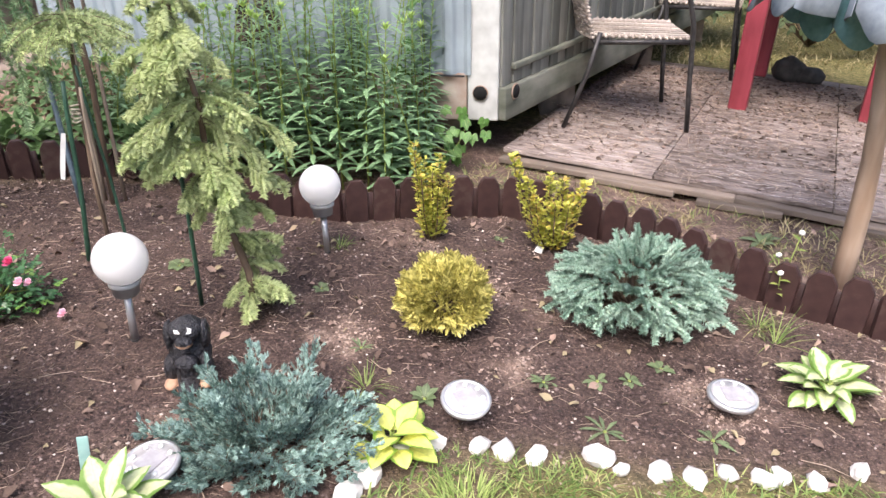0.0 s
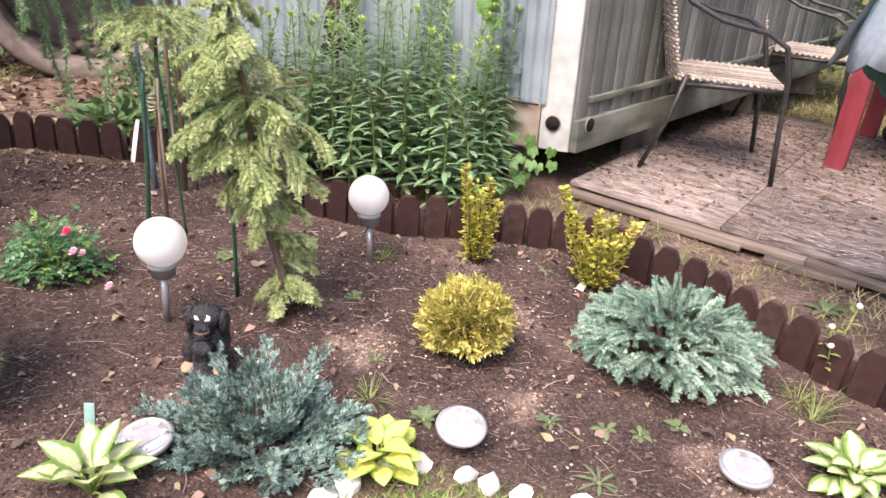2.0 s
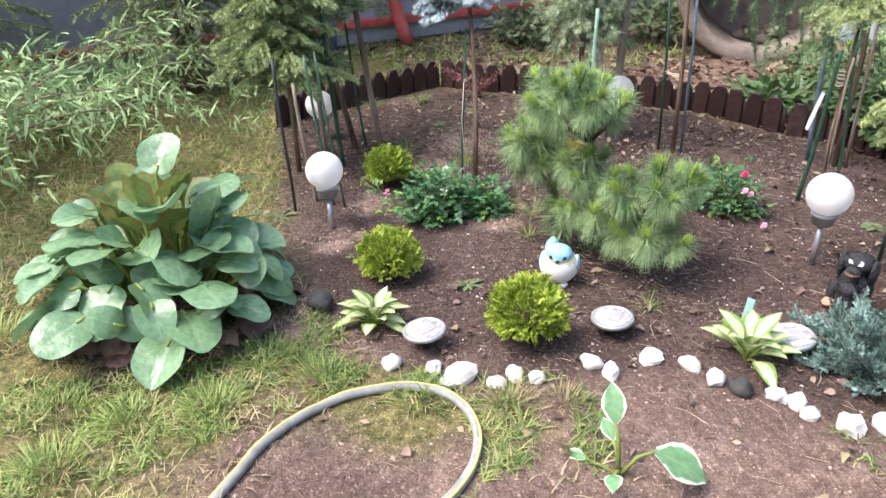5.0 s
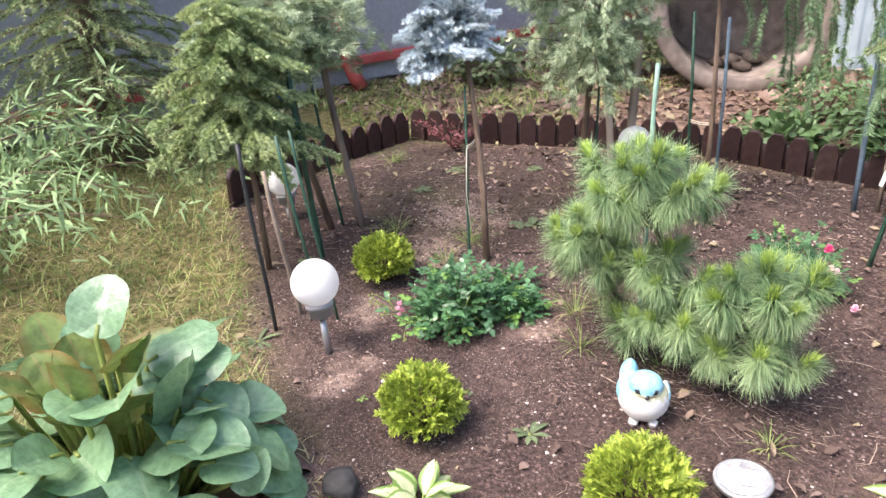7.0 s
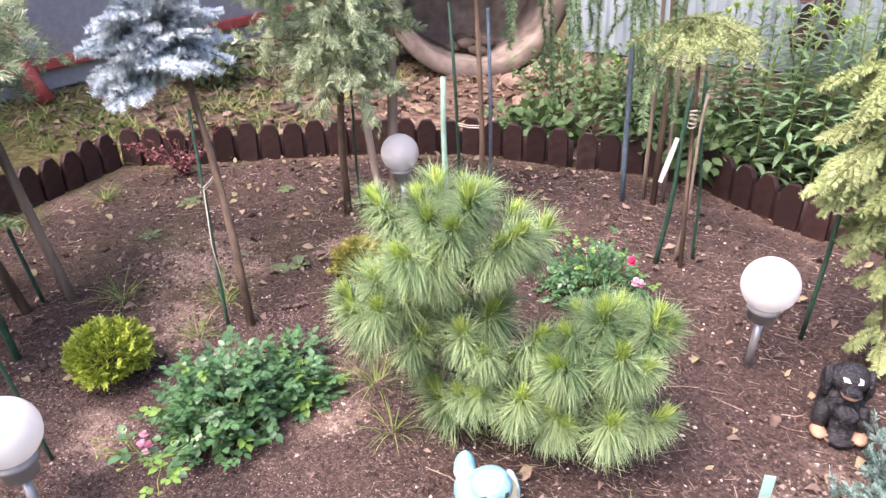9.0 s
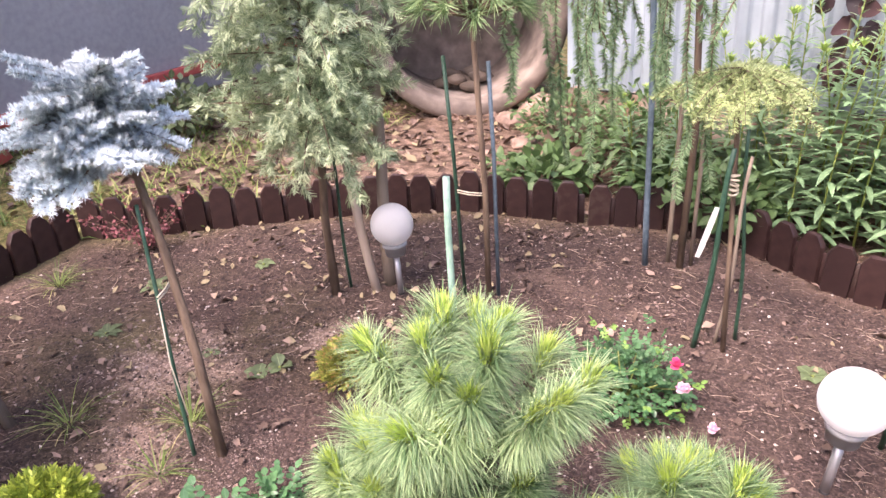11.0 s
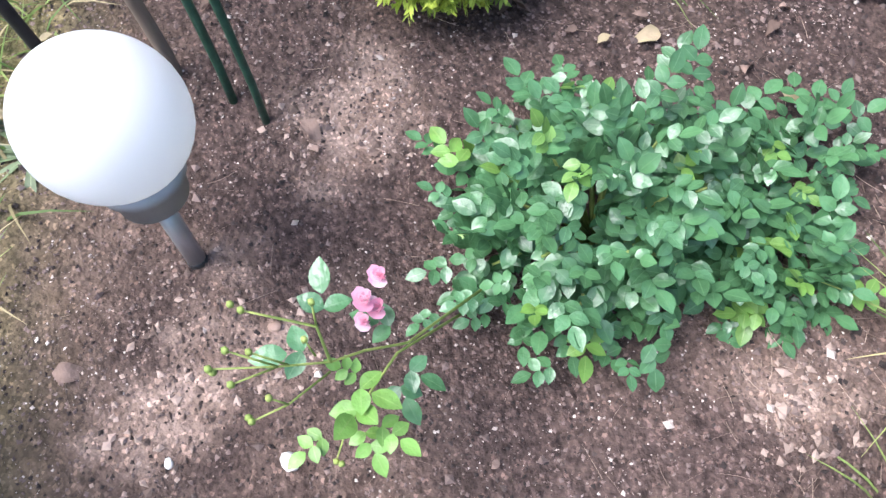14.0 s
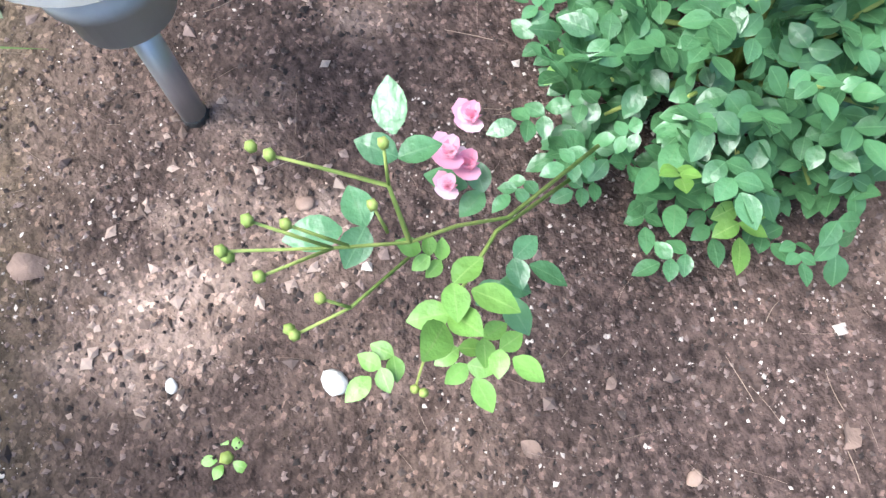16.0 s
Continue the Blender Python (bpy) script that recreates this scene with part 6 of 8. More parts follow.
def rose(x, y, rx, ry, h, n, label, turn=0.0, lobes=((0, 0, 1.0, 1.0),), leaf_size=0.021):
    ob = thing("rose_bush", x, y, height(x, y), label, "rose bush", "low rose bushes", rz=turn)
    old, young, wood = Geo(), Geo(), Geo()
    for (lx, ly, size_, fill), depth in ((lobe, d_) for lobe in lobes for d_ in (1.0, 0.78, 0.55)):
        n_ = int(n * size_ * fill * (1.0 if depth > 0.6 else 0.5))
        w = shell(n_, x + lx, -0.05)
        lump = np.array([1 + 0.5 * noise.noise(Vector(v) * 2.6 + Vector((x, y, lx))) for v in w])
        P = size_ * np.column_stack([w[:, 0] * rx, w[:, 1] * ry, 0.02 + np.maximum(w[:, 2], 0.02) * h * 0.92]) * (lump * depth * rng.uniform(0.82, 1.04, n_))[:, None] + (lx, ly, 0)
        D = unit(w * (1, 1, 0.35) + rng.normal(0, 0.6, (n_, 3)) + (0, 0, 0.05))
        y_ = (rng.random(n_) < 0.12) & (depth > 0.9)
        leaflets(old, P[~y_], D[~y_], 2, leaf_size)
        leaflets(young, P[y_], D[y_], 2, leaf_size)
    for v in shell(24, x, -0.05):
        wood.tube([(0, 0, 0), (v[0] * rx * 0.4, v[1] * ry * 0.4, h * 0.3), (v[0] * rx * 0.9, v[1] * ry * 0.9, max(v[2], 0.1) * h * 0.85)], [0.004, 0.003, 0.0015], 5)
    part("stemwork", wood, M_stem, ob)
    part("foliage", old, M_rose, ob, "glossy dark green leaves")
    part("young_leaves", young, M_rose_new, ob, "light green young leaves")
    return ob


r1 = rose(-2.0, 1.30, 0.128, 0.155, 0.185, 150, "low glossy-leaved rose bush with pink blooms beside a globe lamp", lobes=((-0.012, -0.015, 1.0, 1.0), (0.0, 0.13, 0.62, 0.55), (0.12, 0.17, 0.42, 0.6), (0.0, 0.25, 0.50, 0.25)))
pet, yl, ol = Geo(), Geo(), Geo()
o = np.array((2.0, -1.30, -height(-2.0, 1.30)))
for c, r_ in (((-1.975, 1.045, 0.158), 0.012), ((-1.961, 1.027, 0.153), 0.013), ((-1.952, 1.035, 0.148), 0.012), ((-1.945, 1.02, 0.144), 0.010)):
    flower(pet, np.array(c) + o, r_, 14)
STEMS = [[(-1.96, 1.14, 0.07), (-1.921, 1.05, 0.12), (-1.914, 1.012, 0.17), (-1.909, 0.984, 0.19), (-1.911, 0.948, 0.22), (-1.917, 0.906, 0.25)],
         [(-1.909, 0.984, 0.19), (-1.934, 0.983, 0.21), (-1.945, 0.954, 0.235), (-1.953, 0.937, 0.245)], [(-1.903, 0.981, 0.185), (-1.885, 0.946, 0.205), (-1.88, 0.919, 0.215)],
         [(-1.95, 1.12, 0.05), (-1.913, 1.038, 0.13), (-1.887, 1.006, 0.14), (-1.864, 0.977, 0.14), (-1.844, 0.961, 0.13)],
         [(-1.911, 0.948, 0.22), (-1.926, 0.92, 0.25)], [(-1.911, 0.948, 0.22), (-1.904, 0.916, 0.24)], [(-1.911, 0.955, 0.215), (-1.924, 0.933, 0.235)], [(-1.934, 0.983, 0.21), (-1.945, 0.986, 0.235)], [(-1.915, 0.975, 0.2), (-1.924, 0.972, 0.22)], [(-1.885, 0.946, 0.205), (-1.892, 0.935, 0.215)]]
for line in STEMS:
    p = np.array(line) + o
    shoot = part("budding_shoot", Geo().tube(p, np.linspace(0.0015 if len(line) > 3 else 0.001, 0.0007, len(p)), 6), M_stem, r1, "thin green budding shoot")
    for k in range(2 if len(line) > 2 else 1):
        e = p[-1] + rng.normal(0, 0.005, 3) * k
        part("flower_bud", Geo().blob(e, (0.0032, 0.0032, 0.0045), k, 0.1, 1), M_stem, shoot, "round green flower bud")
lp = np.array([(-1.899, 1.004, 0.15), (-1.864, 1.0, 0.145), (-1.868, 0.965, 0.14), (-1.866, 0.99, 0.14)]) + o
leaflets(yl, lp, np.array([(-0.2, -0.3, 0.3), (0.6, 0.4, 0.1), (0.3, -0.7, 0.1), (0.8, 0.1, 0.1)]), 2, 0.018, 1.5)
leaflets(yl, np.array([(-1.88, 1.0, 0.15), (-1.895, 0.99, 0.165)]) + o, np.array([(0.2, -0.2, 0.3), (0.5, 0.5, 0.2)]), 1, 0.024, 1.5)
lp = np.array([(-1.905, 1.035, 0.12), (-1.90, 1.03, 0.115), (-1.935, 0.99, 0.2), (-1.92, 0.98, 0.195), (-1.93, 1.05, 0.13)]) + o
leaflets(ol, lp, np.array([(0.5, 0.5, 0.0), (0.9, 0.1, -0.1), (-0.5, 0.1, 0.2), (-0.1, -0.6, 0.1), (-0.3, -0.4, 0.1)]), 1, 0.022, 1.5)
part("flower", pet, M_petal, r1, "cluster of pink blooms")
part("shoot_leaves", yl, M_rose_new, r1)
part("shoot_leaves", ol, M_rose, r1)
r2 = rose(-1.40, 2.30, 0.16, 0.13, 0.19, 150, "low rose bush with deep pink blooms behind the dwarf pine", leaf_size=0.0165)
for c, r_, m_ in (((-1.266, 2.224, 0.195), 0.02, M_petal_deep), ((-1.245, 2.215, 0.135), 0.018, M_petal), ((-1.235, 2.24, 0.12), 0.016, M_petal), ((-1.16, 2.25, 0.012), 0.018, M_petal)):
    g = Geo()
    flower(g, np.array(c) - (-1.40, 2.30, height(-1.40, 2.30)), r_)
    part("flower", g, m_, r2, "pink rose bloom")

# ---- bergenia ----
bg_ = thing("bergenia", -1.86, 0.20, 0.0, "large clump of bergenia with broad glossy leaves", "perennial")
for i in range(124):
    t = (i + 0.5) / 124
    a = i * 2.399
    out = 0.47 * math.sqrt(t)
    c = np.array((0.92 * out * math.cos(a), out * math.sin(a) * (0.72 if math.sin(a) > 0 else 1.0), 0.0))
    z = 0.36 * (1 - t) ** 0.6 * rng.uniform(0.4, 1.05) + 0.05 + rng.uniform(-0.02, 0.03)
    b = c * 0.35
    e = np.array((c[0], c[1], 0)) * (0.72 if t < 0.6 else 0.80) + (0, 0, z)
    upright = t < 0.10 or i % 11 == 4 and t < 0.5
    redden = upright and i % 4 != 1
    facing = not upright and i % 5 == 0
    aa = a + rng.normal(0, 0.6 if not facing else 1.3)
    rise = rng.uniform(0.5, 1.6) if facing else rng.uniform(1.3, 2.6) if upright else rng.uniform(0.15, 0.8) if t < 0.5 else rng.uniform(-0.5, 0.25)
    d = np.array((math.cos(aa), math.sin(aa), rise))
    up = (0.35 * math.cos(aa) * (-2.0 if upright else 1.0) + rng.normal(0, 0.35), 0.35 * math.sin(aa) * (-2.0 if upright else 1.0) + rng.normal(0, 0.35), 1.0)
    if facing:
        up = (math.cos(a) + rng.normal(0, 0.3), math.sin(a) + rng.normal(0, 0.3), 0.75)
    long_ = rng.uniform(0.105, 0.175) * (1.0 if i % 5 else 0.72)
    stem_ = part("leaf_stalk", Geo().tube([b, b * 0.4 + e * 0.6 + (0, 0, 0.015), e, e + unit(d) * 0.03], [0.008, 0.007, 0.006, 0.004], 7), M_stem, bg_)
    blade = Geo().broad(e, d, up, long_, long_ * rng.uniform(0.43, 0.5), rng.uniform(-0.05, 0.30) if upright else rng.uniform(0.1, 0.55), rng.uniform(0.15, 0.5) if upright or i % 3 == 0 else rng.uniform(-0.25, 0.2), 0.09, 13, 9, True)
    part("leaf", blade, M_berg_red if redden else M_berg, stem_, "reddened upright leaf" if redden else "")
for i in range(46):
    a = rng.uniform(-2.2, 1.3)
    out = rng.uniform(0.12, 0.31)
    long_ = rng.uniform(0.08, 0.14)
    dead = Geo().broad((out * math.cos(a), out * math.sin(a), rng.uniform(0.012, 0.06)), (math.cos(a + rng.normal(0, 1.0)), math.sin(a + rng.normal(0, 1.0)), rng.uniform(-0.1, 0.3)), (rng.normal(0, 0.4), rng.normal(0, 0.4), 1), long_, long_ * 0.42, rng.uniform(0.1, 0.5), rng.uniform(-0.3, 0.5), 0.45, 11, 7, True)
    part("withered_leaf", dead, M_berg_dead, bg_, "withered brown lower leaf")


# ---- hostas ----
def hosta(x, y, n, L, W, material, label, lift=0.9, prof=(0.12, 0.55, 0.88, 1.0, 0.96, 0.8, 0.5, 0.0)):
    ob = thing("hosta", x, y, height(x, y), label, "hosta", "hostas in the bed")
    for i in range(n):
        a = i * 2.399 + x + rng.normal(0, 0.25)
        t = i / n
        e = np.array((math.cos(a), math.sin(a), 0)) * L * 0.4 * (0.3 + t) + (0, 0, L * (0.62 - 0.4 * t))
        stalk = part("stalk", Geo().tube([(0, 0, -0.005), e * (0.5, 0.5, 0.6), e], [0.004, 0.0035, 0.003], 6), M_stem, ob)
        blade = Geo().leaves([e], [(math.cos(a), math.sin(a), lift * (1.5 - 1.3 * t))], [(-0.4 * math.cos(a), -0.4 * math.sin(a), 1)], L * rng.uniform(0.8, 1.15), W * rng.uniform(0.85, 1.1), prof, rng.uniform(0.25, 0.75), rng.uniform(0.1, 0.35), 0.07)
        part("leaf", blade, material, stalk)
    return ob


hosta(1.04, 2.08, 24, 0.092, 0.029, M_hosta_w, "white and green variegated hosta beside the border")
hosta(-0.10, 1.77, 14, 0.086, 0.034, M_hosta_y, "yellow and green variegated hosta behind white stones", 1.1)
hosta(-0.66, 1.49, 15, 0.098, 0.030, M_hosta_w, "cream and green hosta beside a solar disc light", 1.7)
hosta(-1.42, 0.69, 20, 0.085, 0.023, M_hosta_w, "pale cream hosta beside bergenia", 1.4)
sh = thing("hosta", -0.53, 0.87, 0.0, "young green hosta with white-edged leaves on bare earth", "hosta", "hostas in the bed")
leaf, stalk = Geo(), Geo()
for e, d, L, W in (((-0.03, 0.0, 0.13), (-0.3, 0.1, 0.75), 0.095, 0.028), ((0.05, 0.05, 0.085), (0.55, 0.4, -0.15), 0.135, 0.048), ((-0.03, 0.0, 0.08), (-0.5, 0.1, 0.4), 0.06, 0.018), ((0.03, -0.05, 0.05), (0.4, -0.5, 0.25), 0.06, 0.02), ((-0.07, -0.04, 0.01), (-0.6, -0.2, 0.0), 0.07, 0.016)):
    stalk.tube([(0, 0, -0.005), (e[0] * 0.5, e[1] * 0.5, e[2] * 0.7), e], [0.006, 0.0045, 0.003], 6)
    part("leaf", Geo().leaves([e], [d], [(-d[0] * 0.5, -d[1] * 0.5 - 0.3, 1)], L, W, (0.2, 0.7, 1, 0.95, 0.6, 0), 0.3, 0.25, 0.08), M_hosta_g, sh)
part("stalk", stalk, M_stem, sh)
tg = part("plant_label", rounded(0.024, 0.004, 0.085, 0.0015), M_teal, at=pose(-0.79, 1.655, -0.01, -8, 3, 20))
tagged(tg, "small teal plastic plant label stuck in soil", "plant label")
tg = part("plant_label", rounded(0.03, 0.004, 0.05, 0.0015), M_tag, at=pose(0.315, 2.86, -0.003, -55, 0, -30))
tagged(tg, "small white plant label lying in soil", "plant label")


# ---- upright barberries ----
def barberry(x, y, cols, label):
    ob = thing("barberry", x, y, height(x, y), label, "shrub", "upright yellow barberries")
    for cx, cy, h in cols:
        pts = [(0.3 * cx, 0.3 * cy, -0.01), (cx * 0.8, cy * 0.8, h * 0.4), (cx, cy, h)]
        stem = part("stem", Geo().tube(pts, [0.004, 0.003, 0.0015], 5), M_bark, ob)
        n = int(800 * h)
        t = rng.uniform(0.06, 1.02, n) ** 0.95
        a = rng.uniform(0, 6.28, n)
        r = 0.023 * (1.12 - 0.85 * t) * (0.75 + 0.35 * np.sin(t * h * 150 + cx * 50)) * rng.uniform(0.4, 1.2, n) + 0.003
        P = np.column_stack([cx * (0.3 + 0.7 * t) + r * np.cos(a), cy * (0.3 + 0.7 * t) + r * np.sin(a), t * h])
        D = np.column_stack([np.cos(a), np.sin(a), rng.uniform(0.2, 1.2, n)])
        leaf = Geo().leaves(P, D, np.tile((0, 0, 1.0), (n, 1)) + rng.normal(0, 0.3, (n, 3)), rng.uniform(0.012, 0.024, n), rng.uniform(0.0045, 0.008, n), (0.2, 0.9, 1, 0.6, 0), 0.15, 0.2)
        part("foliage", leaf, M_barberry, stem)


barberry(-0.085, 2.93, [(-0.055, -0.01, 0.38), (-0.02, 0.03, 0.30), (0.04, 0.0, 0.33), (0.07, 0.02, 0.24), (-0.03, -0.03, 0.26), (0.01, -0.02, 0.28), (0.03, -0.03, 0.2)], "upright yellow barberry shrub with bronze tints")
barberry(0.37, 2.88, [(-0.15, 0.03, 0.36), (-0.10, 0.01, 0.28), (-0.07, -0.01, 0.22), (-0.02, 0.0, 0.30), (0.03, 0.0, 0.28), (0.07, 0.01, 0.22), (0.11, 0.02, 0.26), (0.0, -0.03, 0.2), (0.05, -0.03, 0.2)], "broader upright yellow-green barberry shrub")

# ---- tall lance-leaved stems behind the border ----
def tall_stem(x, y, h, seed):
    ob = thing("tall_perennial", x, y, 0.0, "tall upright green stem with narrow lance leaves", "perennial", "tall green stems before the shed", rz=seed * 57)
    wood, leaf, tip = Geo(), Geo(), Geo()
    r = np.random.default_rng(seed)
    lx, ly = r.normal(0, 0.07, 2)
    pts = [(lx * t * t, ly * t * t, h * t) for t in np.linspace(0, 1, 6)]
    wood.tube(pts, np.linspace(0.005, 0.002, 6), 5)
    n = int(84 * h)
    t = np.linspace(0.1, 0.98, n)
    a = np.arange(n) * 2.399 + seed
    P = np.column_stack([lx * t * t, ly * t * t, h * t])
    D = np.column_stack([np.cos(a), np.sin(a), 0.15 + 0.9 * t**3 + r.normal(0, 0.15, n)])
    L = 0.13 * (1 - 0.72 * t**2.5) * r.uniform(0.75, 1.1, n)
    leaf.leaves(P, D, np.tile((0, 0, 1.0), (n, 1)), L, L * 0.10, (0.25, 0.9, 1, 0.7, 0), 0.28, 0.2)
    n = 16
    a = np.arange(n) * 2.399
    tip.leaves(np.tile(pts[-1], (n, 1)), np.column_stack([np.cos(a), np.sin(a), np.linspace(0.5, 3, n)]), np.tile((0, 0, 1.0), (n, 1)), 0.04, 0.005, (0.3, 1, 0.8, 0), 0.2, 0.2)
    part("stem", wood, M_stem, ob)
    part("foliage", leaf, M_goldenrod, ob)
    part("young_tip", tip, M_goldenrod_tip, ob, "bright green young tip")
    return ob


spots = []
r_ = random.Random(5)
while len(spots) < 66:
    x, y = r_.uniform(-1.75, -0.13), r_.uniform(3.28, 3.92)
    if y > 3.12 + 0.14 * (x < -0.85) + (0.28 if x < -1.1 else 0) and all((x - a) ** 2 + (y - b) ** 2 > 0.005 for a, b in spots):
        spots.append((x, y))
for i, (x, y) in enumerate(spots):
    h = 0.92 - 0.55 * abs(x + 0.62) ** 1.6 + r_.uniform(-0.13, 0.10) + (y - 3.6) * 0.25
    tall_stem(x, y, max(0.42, h), i)

# ---- maroon climber and vine by the shed ----
cl = thing("maroon_climber", -1.02, 3.93, 0.0, "dark maroon-leaved young tree before the shed wall", "tree")
wood, leaf = Geo(), Geo()
wood.tube([(0, 0, 0), (0.02, -0.02, 0.5), (0.05, -0.05, 1.1)], [0.008, 0.007, 0.004], 6)
n = 46
t = rng.uniform(0.5, 1, n)
leaf.leaves(np.column_stack([0.05 * t + rng.normal(0, 0.035, n), -0.05 * t + rng.normal(0, 0.03, n), 1.12 * t]), np.column_stack([rng.normal(0, 0.6, n), rng.normal(-0.3, 0.5, n), rng.uniform(-1.2, 0, n)]), np.column_stack([rng.normal(0, 0.4, n), -np.ones(n), rng.uniform(0, 0.6, n)]), rng.uniform(0.07, 0.12, n), rng.uniform(0.025, 0.04, n), (0.22, 0.70, 0.94, 1.0, 0.98, 0.88, 0.66, 0.22), 0.2, 0.2, 0.15)
part("stem", wood, M_bark, cl)
part("foliage", leaf, M_maroon, cl)


def vine(x, y, z, pts, n, L, label):
    ob = thing("vine", x, y, 0, label, "vine", "vines before the shed")
    wood, leaf = Geo(), Geo()
    wood.tube(pts, np.linspace(0.004, 0.002, len(pts)), 5)
    pts = np.array(pts)
    for i in range(n):
        k = rng.integers(0, len(pts))
        c = pts[k] + rng.normal(0, 0.05, 3) * (1, 0.6, 1)
        c[2] = max(c[2], 0.03)
        nrm = unit((rng.normal(0, 0.4), -0.9, rng.uniform(0.2, 0.9)))
        d0 = unit(np.cross(nrm, (1, 0, 0)) * -1 + rng.normal(0, 0.3, 3))
        for s, k2 in ((0, 1.0), (-0.9, 0.75), (0.9, 0.75)):
            sd_ = np.cross(d0, nrm)
            leaf.leaves([c], [d0 + sd_ * s], [nrm], L * k2, L * 0.36, (0.7, 1, 0.8, 0.4, 0), 0.15, 0.1, 0.05)
    part("stem", wood, M_stem, ob)
    part("foliage", leaf, M_vine, ob)


vine(-0.27, 3.78, 0, [(-0.05, 0, 0.0), (0.0, 0, 0.5), (0.03, -0.02, 0.8), (0.06, -0.03, 0.95), (0.12, -0.03, 1.02)], 13, 0.075, "bright green vine leaves climbing before the shed")
vine(0.0, 3.66, 0, [(-0.32, 0.0, 0.05), (-0.22, 0.0, 0.10), (-0.12, 0.0, 0.13), (-0.04, 0, 0.10), (0.0, 0.03, 0.15), (0.04, 0.04, 0.24)], 40, 0.055, "green vine leaves growing under the shed corner")

# ---- low red twigs at the back corner ----
rt = thing("red_barberry", -3.38, 2.42, 0.0, "thin low red-leaved barberry in the bed corner", "shrub")
wood, leaf = Geo(), Geo()
for i in range(26):
    a = i * 2.399
    main = drooping((0, 0, 0), (math.cos(a) * 0.8, math.sin(a) * 0.8, 1.0), rng.uniform(0.15, 0.34), 0.5)
    wood.tube(main, np.linspace(0.002, 0.001, len(main)), 4)
    k = rng.integers(1, len(main), 26)
    leaf.leaves(main[k] + rng.normal(0, 0.006, (26, 3)), rng.normal(size=(26, 3)), rng.normal(size=(26, 3)), 0.015, 0.005, (0.3, 1, 0.8, 0), 0.1, 0.2)
part("stemwork", wood, M_bark, rt)
part("foliage", leaf, M_red_twig, rt)
# ---- background shrubs and trees ----
def willow(x, y, h, n, label, spread=0.5):
    ob = thing("willow_bush", x, y, 0.0, label, "bush", "loose willow-leaved bushes by the lawn")
    wood, leaf = Geo(), Geo()
    for i in range(n):
        a = i * 2.399
        d = unit((math.cos(a) * spread, math.sin(a) * spread, rng.uniform(0.6, 1.1)))
        main = drooping((0.05 * math.cos(a), 0.05 * math.sin(a), 0), d, h * rng.uniform(0.7, 1.15), 1.0, 8)
        wood.tube(main, np.linspace(0.007, 0.0015, len(main)), 5)
        m = 95
        k = rng.integers(2, len(main), m)
        dd = unit(np.gradient(main, axis=0))[k]
        leaf.leaves(main[k] + rng.normal(0, 0.04, (m, 3)), dd * 0.6 + rng.normal(0, 0.6, (m, 3)), np.tile((0, 0, 1.0), (m, 1)) + rng.normal(0, 0.5, (m, 3)), rng.uniform(0.05, 0.11, m), rng.uniform(0.0046, 0.0075, m), (0.2, 1, 0.9, 0.5, 0), 0.2, 0.2)
    part("stemwork", wood, M_bark, ob)
    part("foliage", leaf, M_willow, ob)


willow(-3.55, -0.45, 1.25, 34, "loose pale-leaved willow bush at the lawn's edge", 0.75)
willow(-4.1, 0.15, 1.1, 28, "loose willow bush behind the bergenia", 0.8)
willow(-3.3, -1.2, 1.35, 30, "tall loose willow bush beside the lawn", 0.7)


def spruce_tree(x, y, h, r, n, label):
    ob = thing("spruce_tree", x, y, 0.0, label, "tree", "dark spruces before the house")
    wood, leaf = Geo(), Geo()
    wood.tube([(0, 0, -0.05), (0.02, 0, h * 0.5), (0, 0, h)], [0.06, 0.045, 0.01], 9)
    for i in range(n):
        t = i / n
        a = i * 2.399
        z = 0.35 + (h - 0.45) * t
        L = r * (1.05 - t) * rng.uniform(0.8, 1.1) + 0.08
        bough(wood, leaf, (0, 0, z), (math.cos(a), math.sin(a), 0.15), L, 0.55, 0.026, 0.0036, 420, 9, 0.42, 0.9, 0.008)
    part("trunk", wood, M_bark, ob)
    part("foliage", leaf, M_spruce, ob)


spruce_tree(-4.5, 0.95, 2.0, 0.62, 84, "dark green spruce with low drooping boughs by the lawn")
spruce_tree(-4.9, -0.55, 2.4, 0.8, 70, "dark green spruce behind willow bushes")
spruce_tree(-5.0, -2.0, 2.6, 0.9, 60, "dark green spruce beyond the lawn")


def leafy_bush(x, y, h, r, n, label, material=M_bush, L=0.06):
    ob = thing("leafy_bush", x, y, 0.0, label, "bush", "low green bushes at the edges")
    wood, leaf = Geo(), Geo()
    w = shell(n, x + y, -0.3)
    lump = np.array([1 + 0.35 * noise.noise(Vector(v) * 1.9 + Vector((x, y, 1))) for v in w])
    for depth in (1.0, 0.75):
        P = np.column_stack([w[:, 0] * r, w[:, 1] * r, h * 0.5 + w[:, 2] * h * 0.5]) * (lump * depth * rng.uniform(0.8, 1.05, n))[:, None]
        P[:, 2] = np.maximum(P[:, 2], 0.02)
        leaf.leaves(P, w + rng.normal(0, 0.5, (n, 3)), np.tile((0, 0, 1.0), (n, 1)) + w * 0.5 + rng.normal(0, 0.3, (n, 3)), L * rng.uniform(0.7, 1.2, n), L * 0.3, (0.15, 0.8, 1, 0.7, 0), 0.2, 0.2)
    for v in w[::12]:
        wood.tube([(0, 0, 0), (v[0] * r * 0.5, v[1] * r * 0.5, h * 0.4), (v[0] * r * 0.9, v[1] * r * 0.9, h * (0.5 + 0.4 * v[2]))], [0.006, 0.004, 0.0015], 5)
    part("stemwork", wood, M_bark, ob)
    part("foliage", leaf, material, ob)


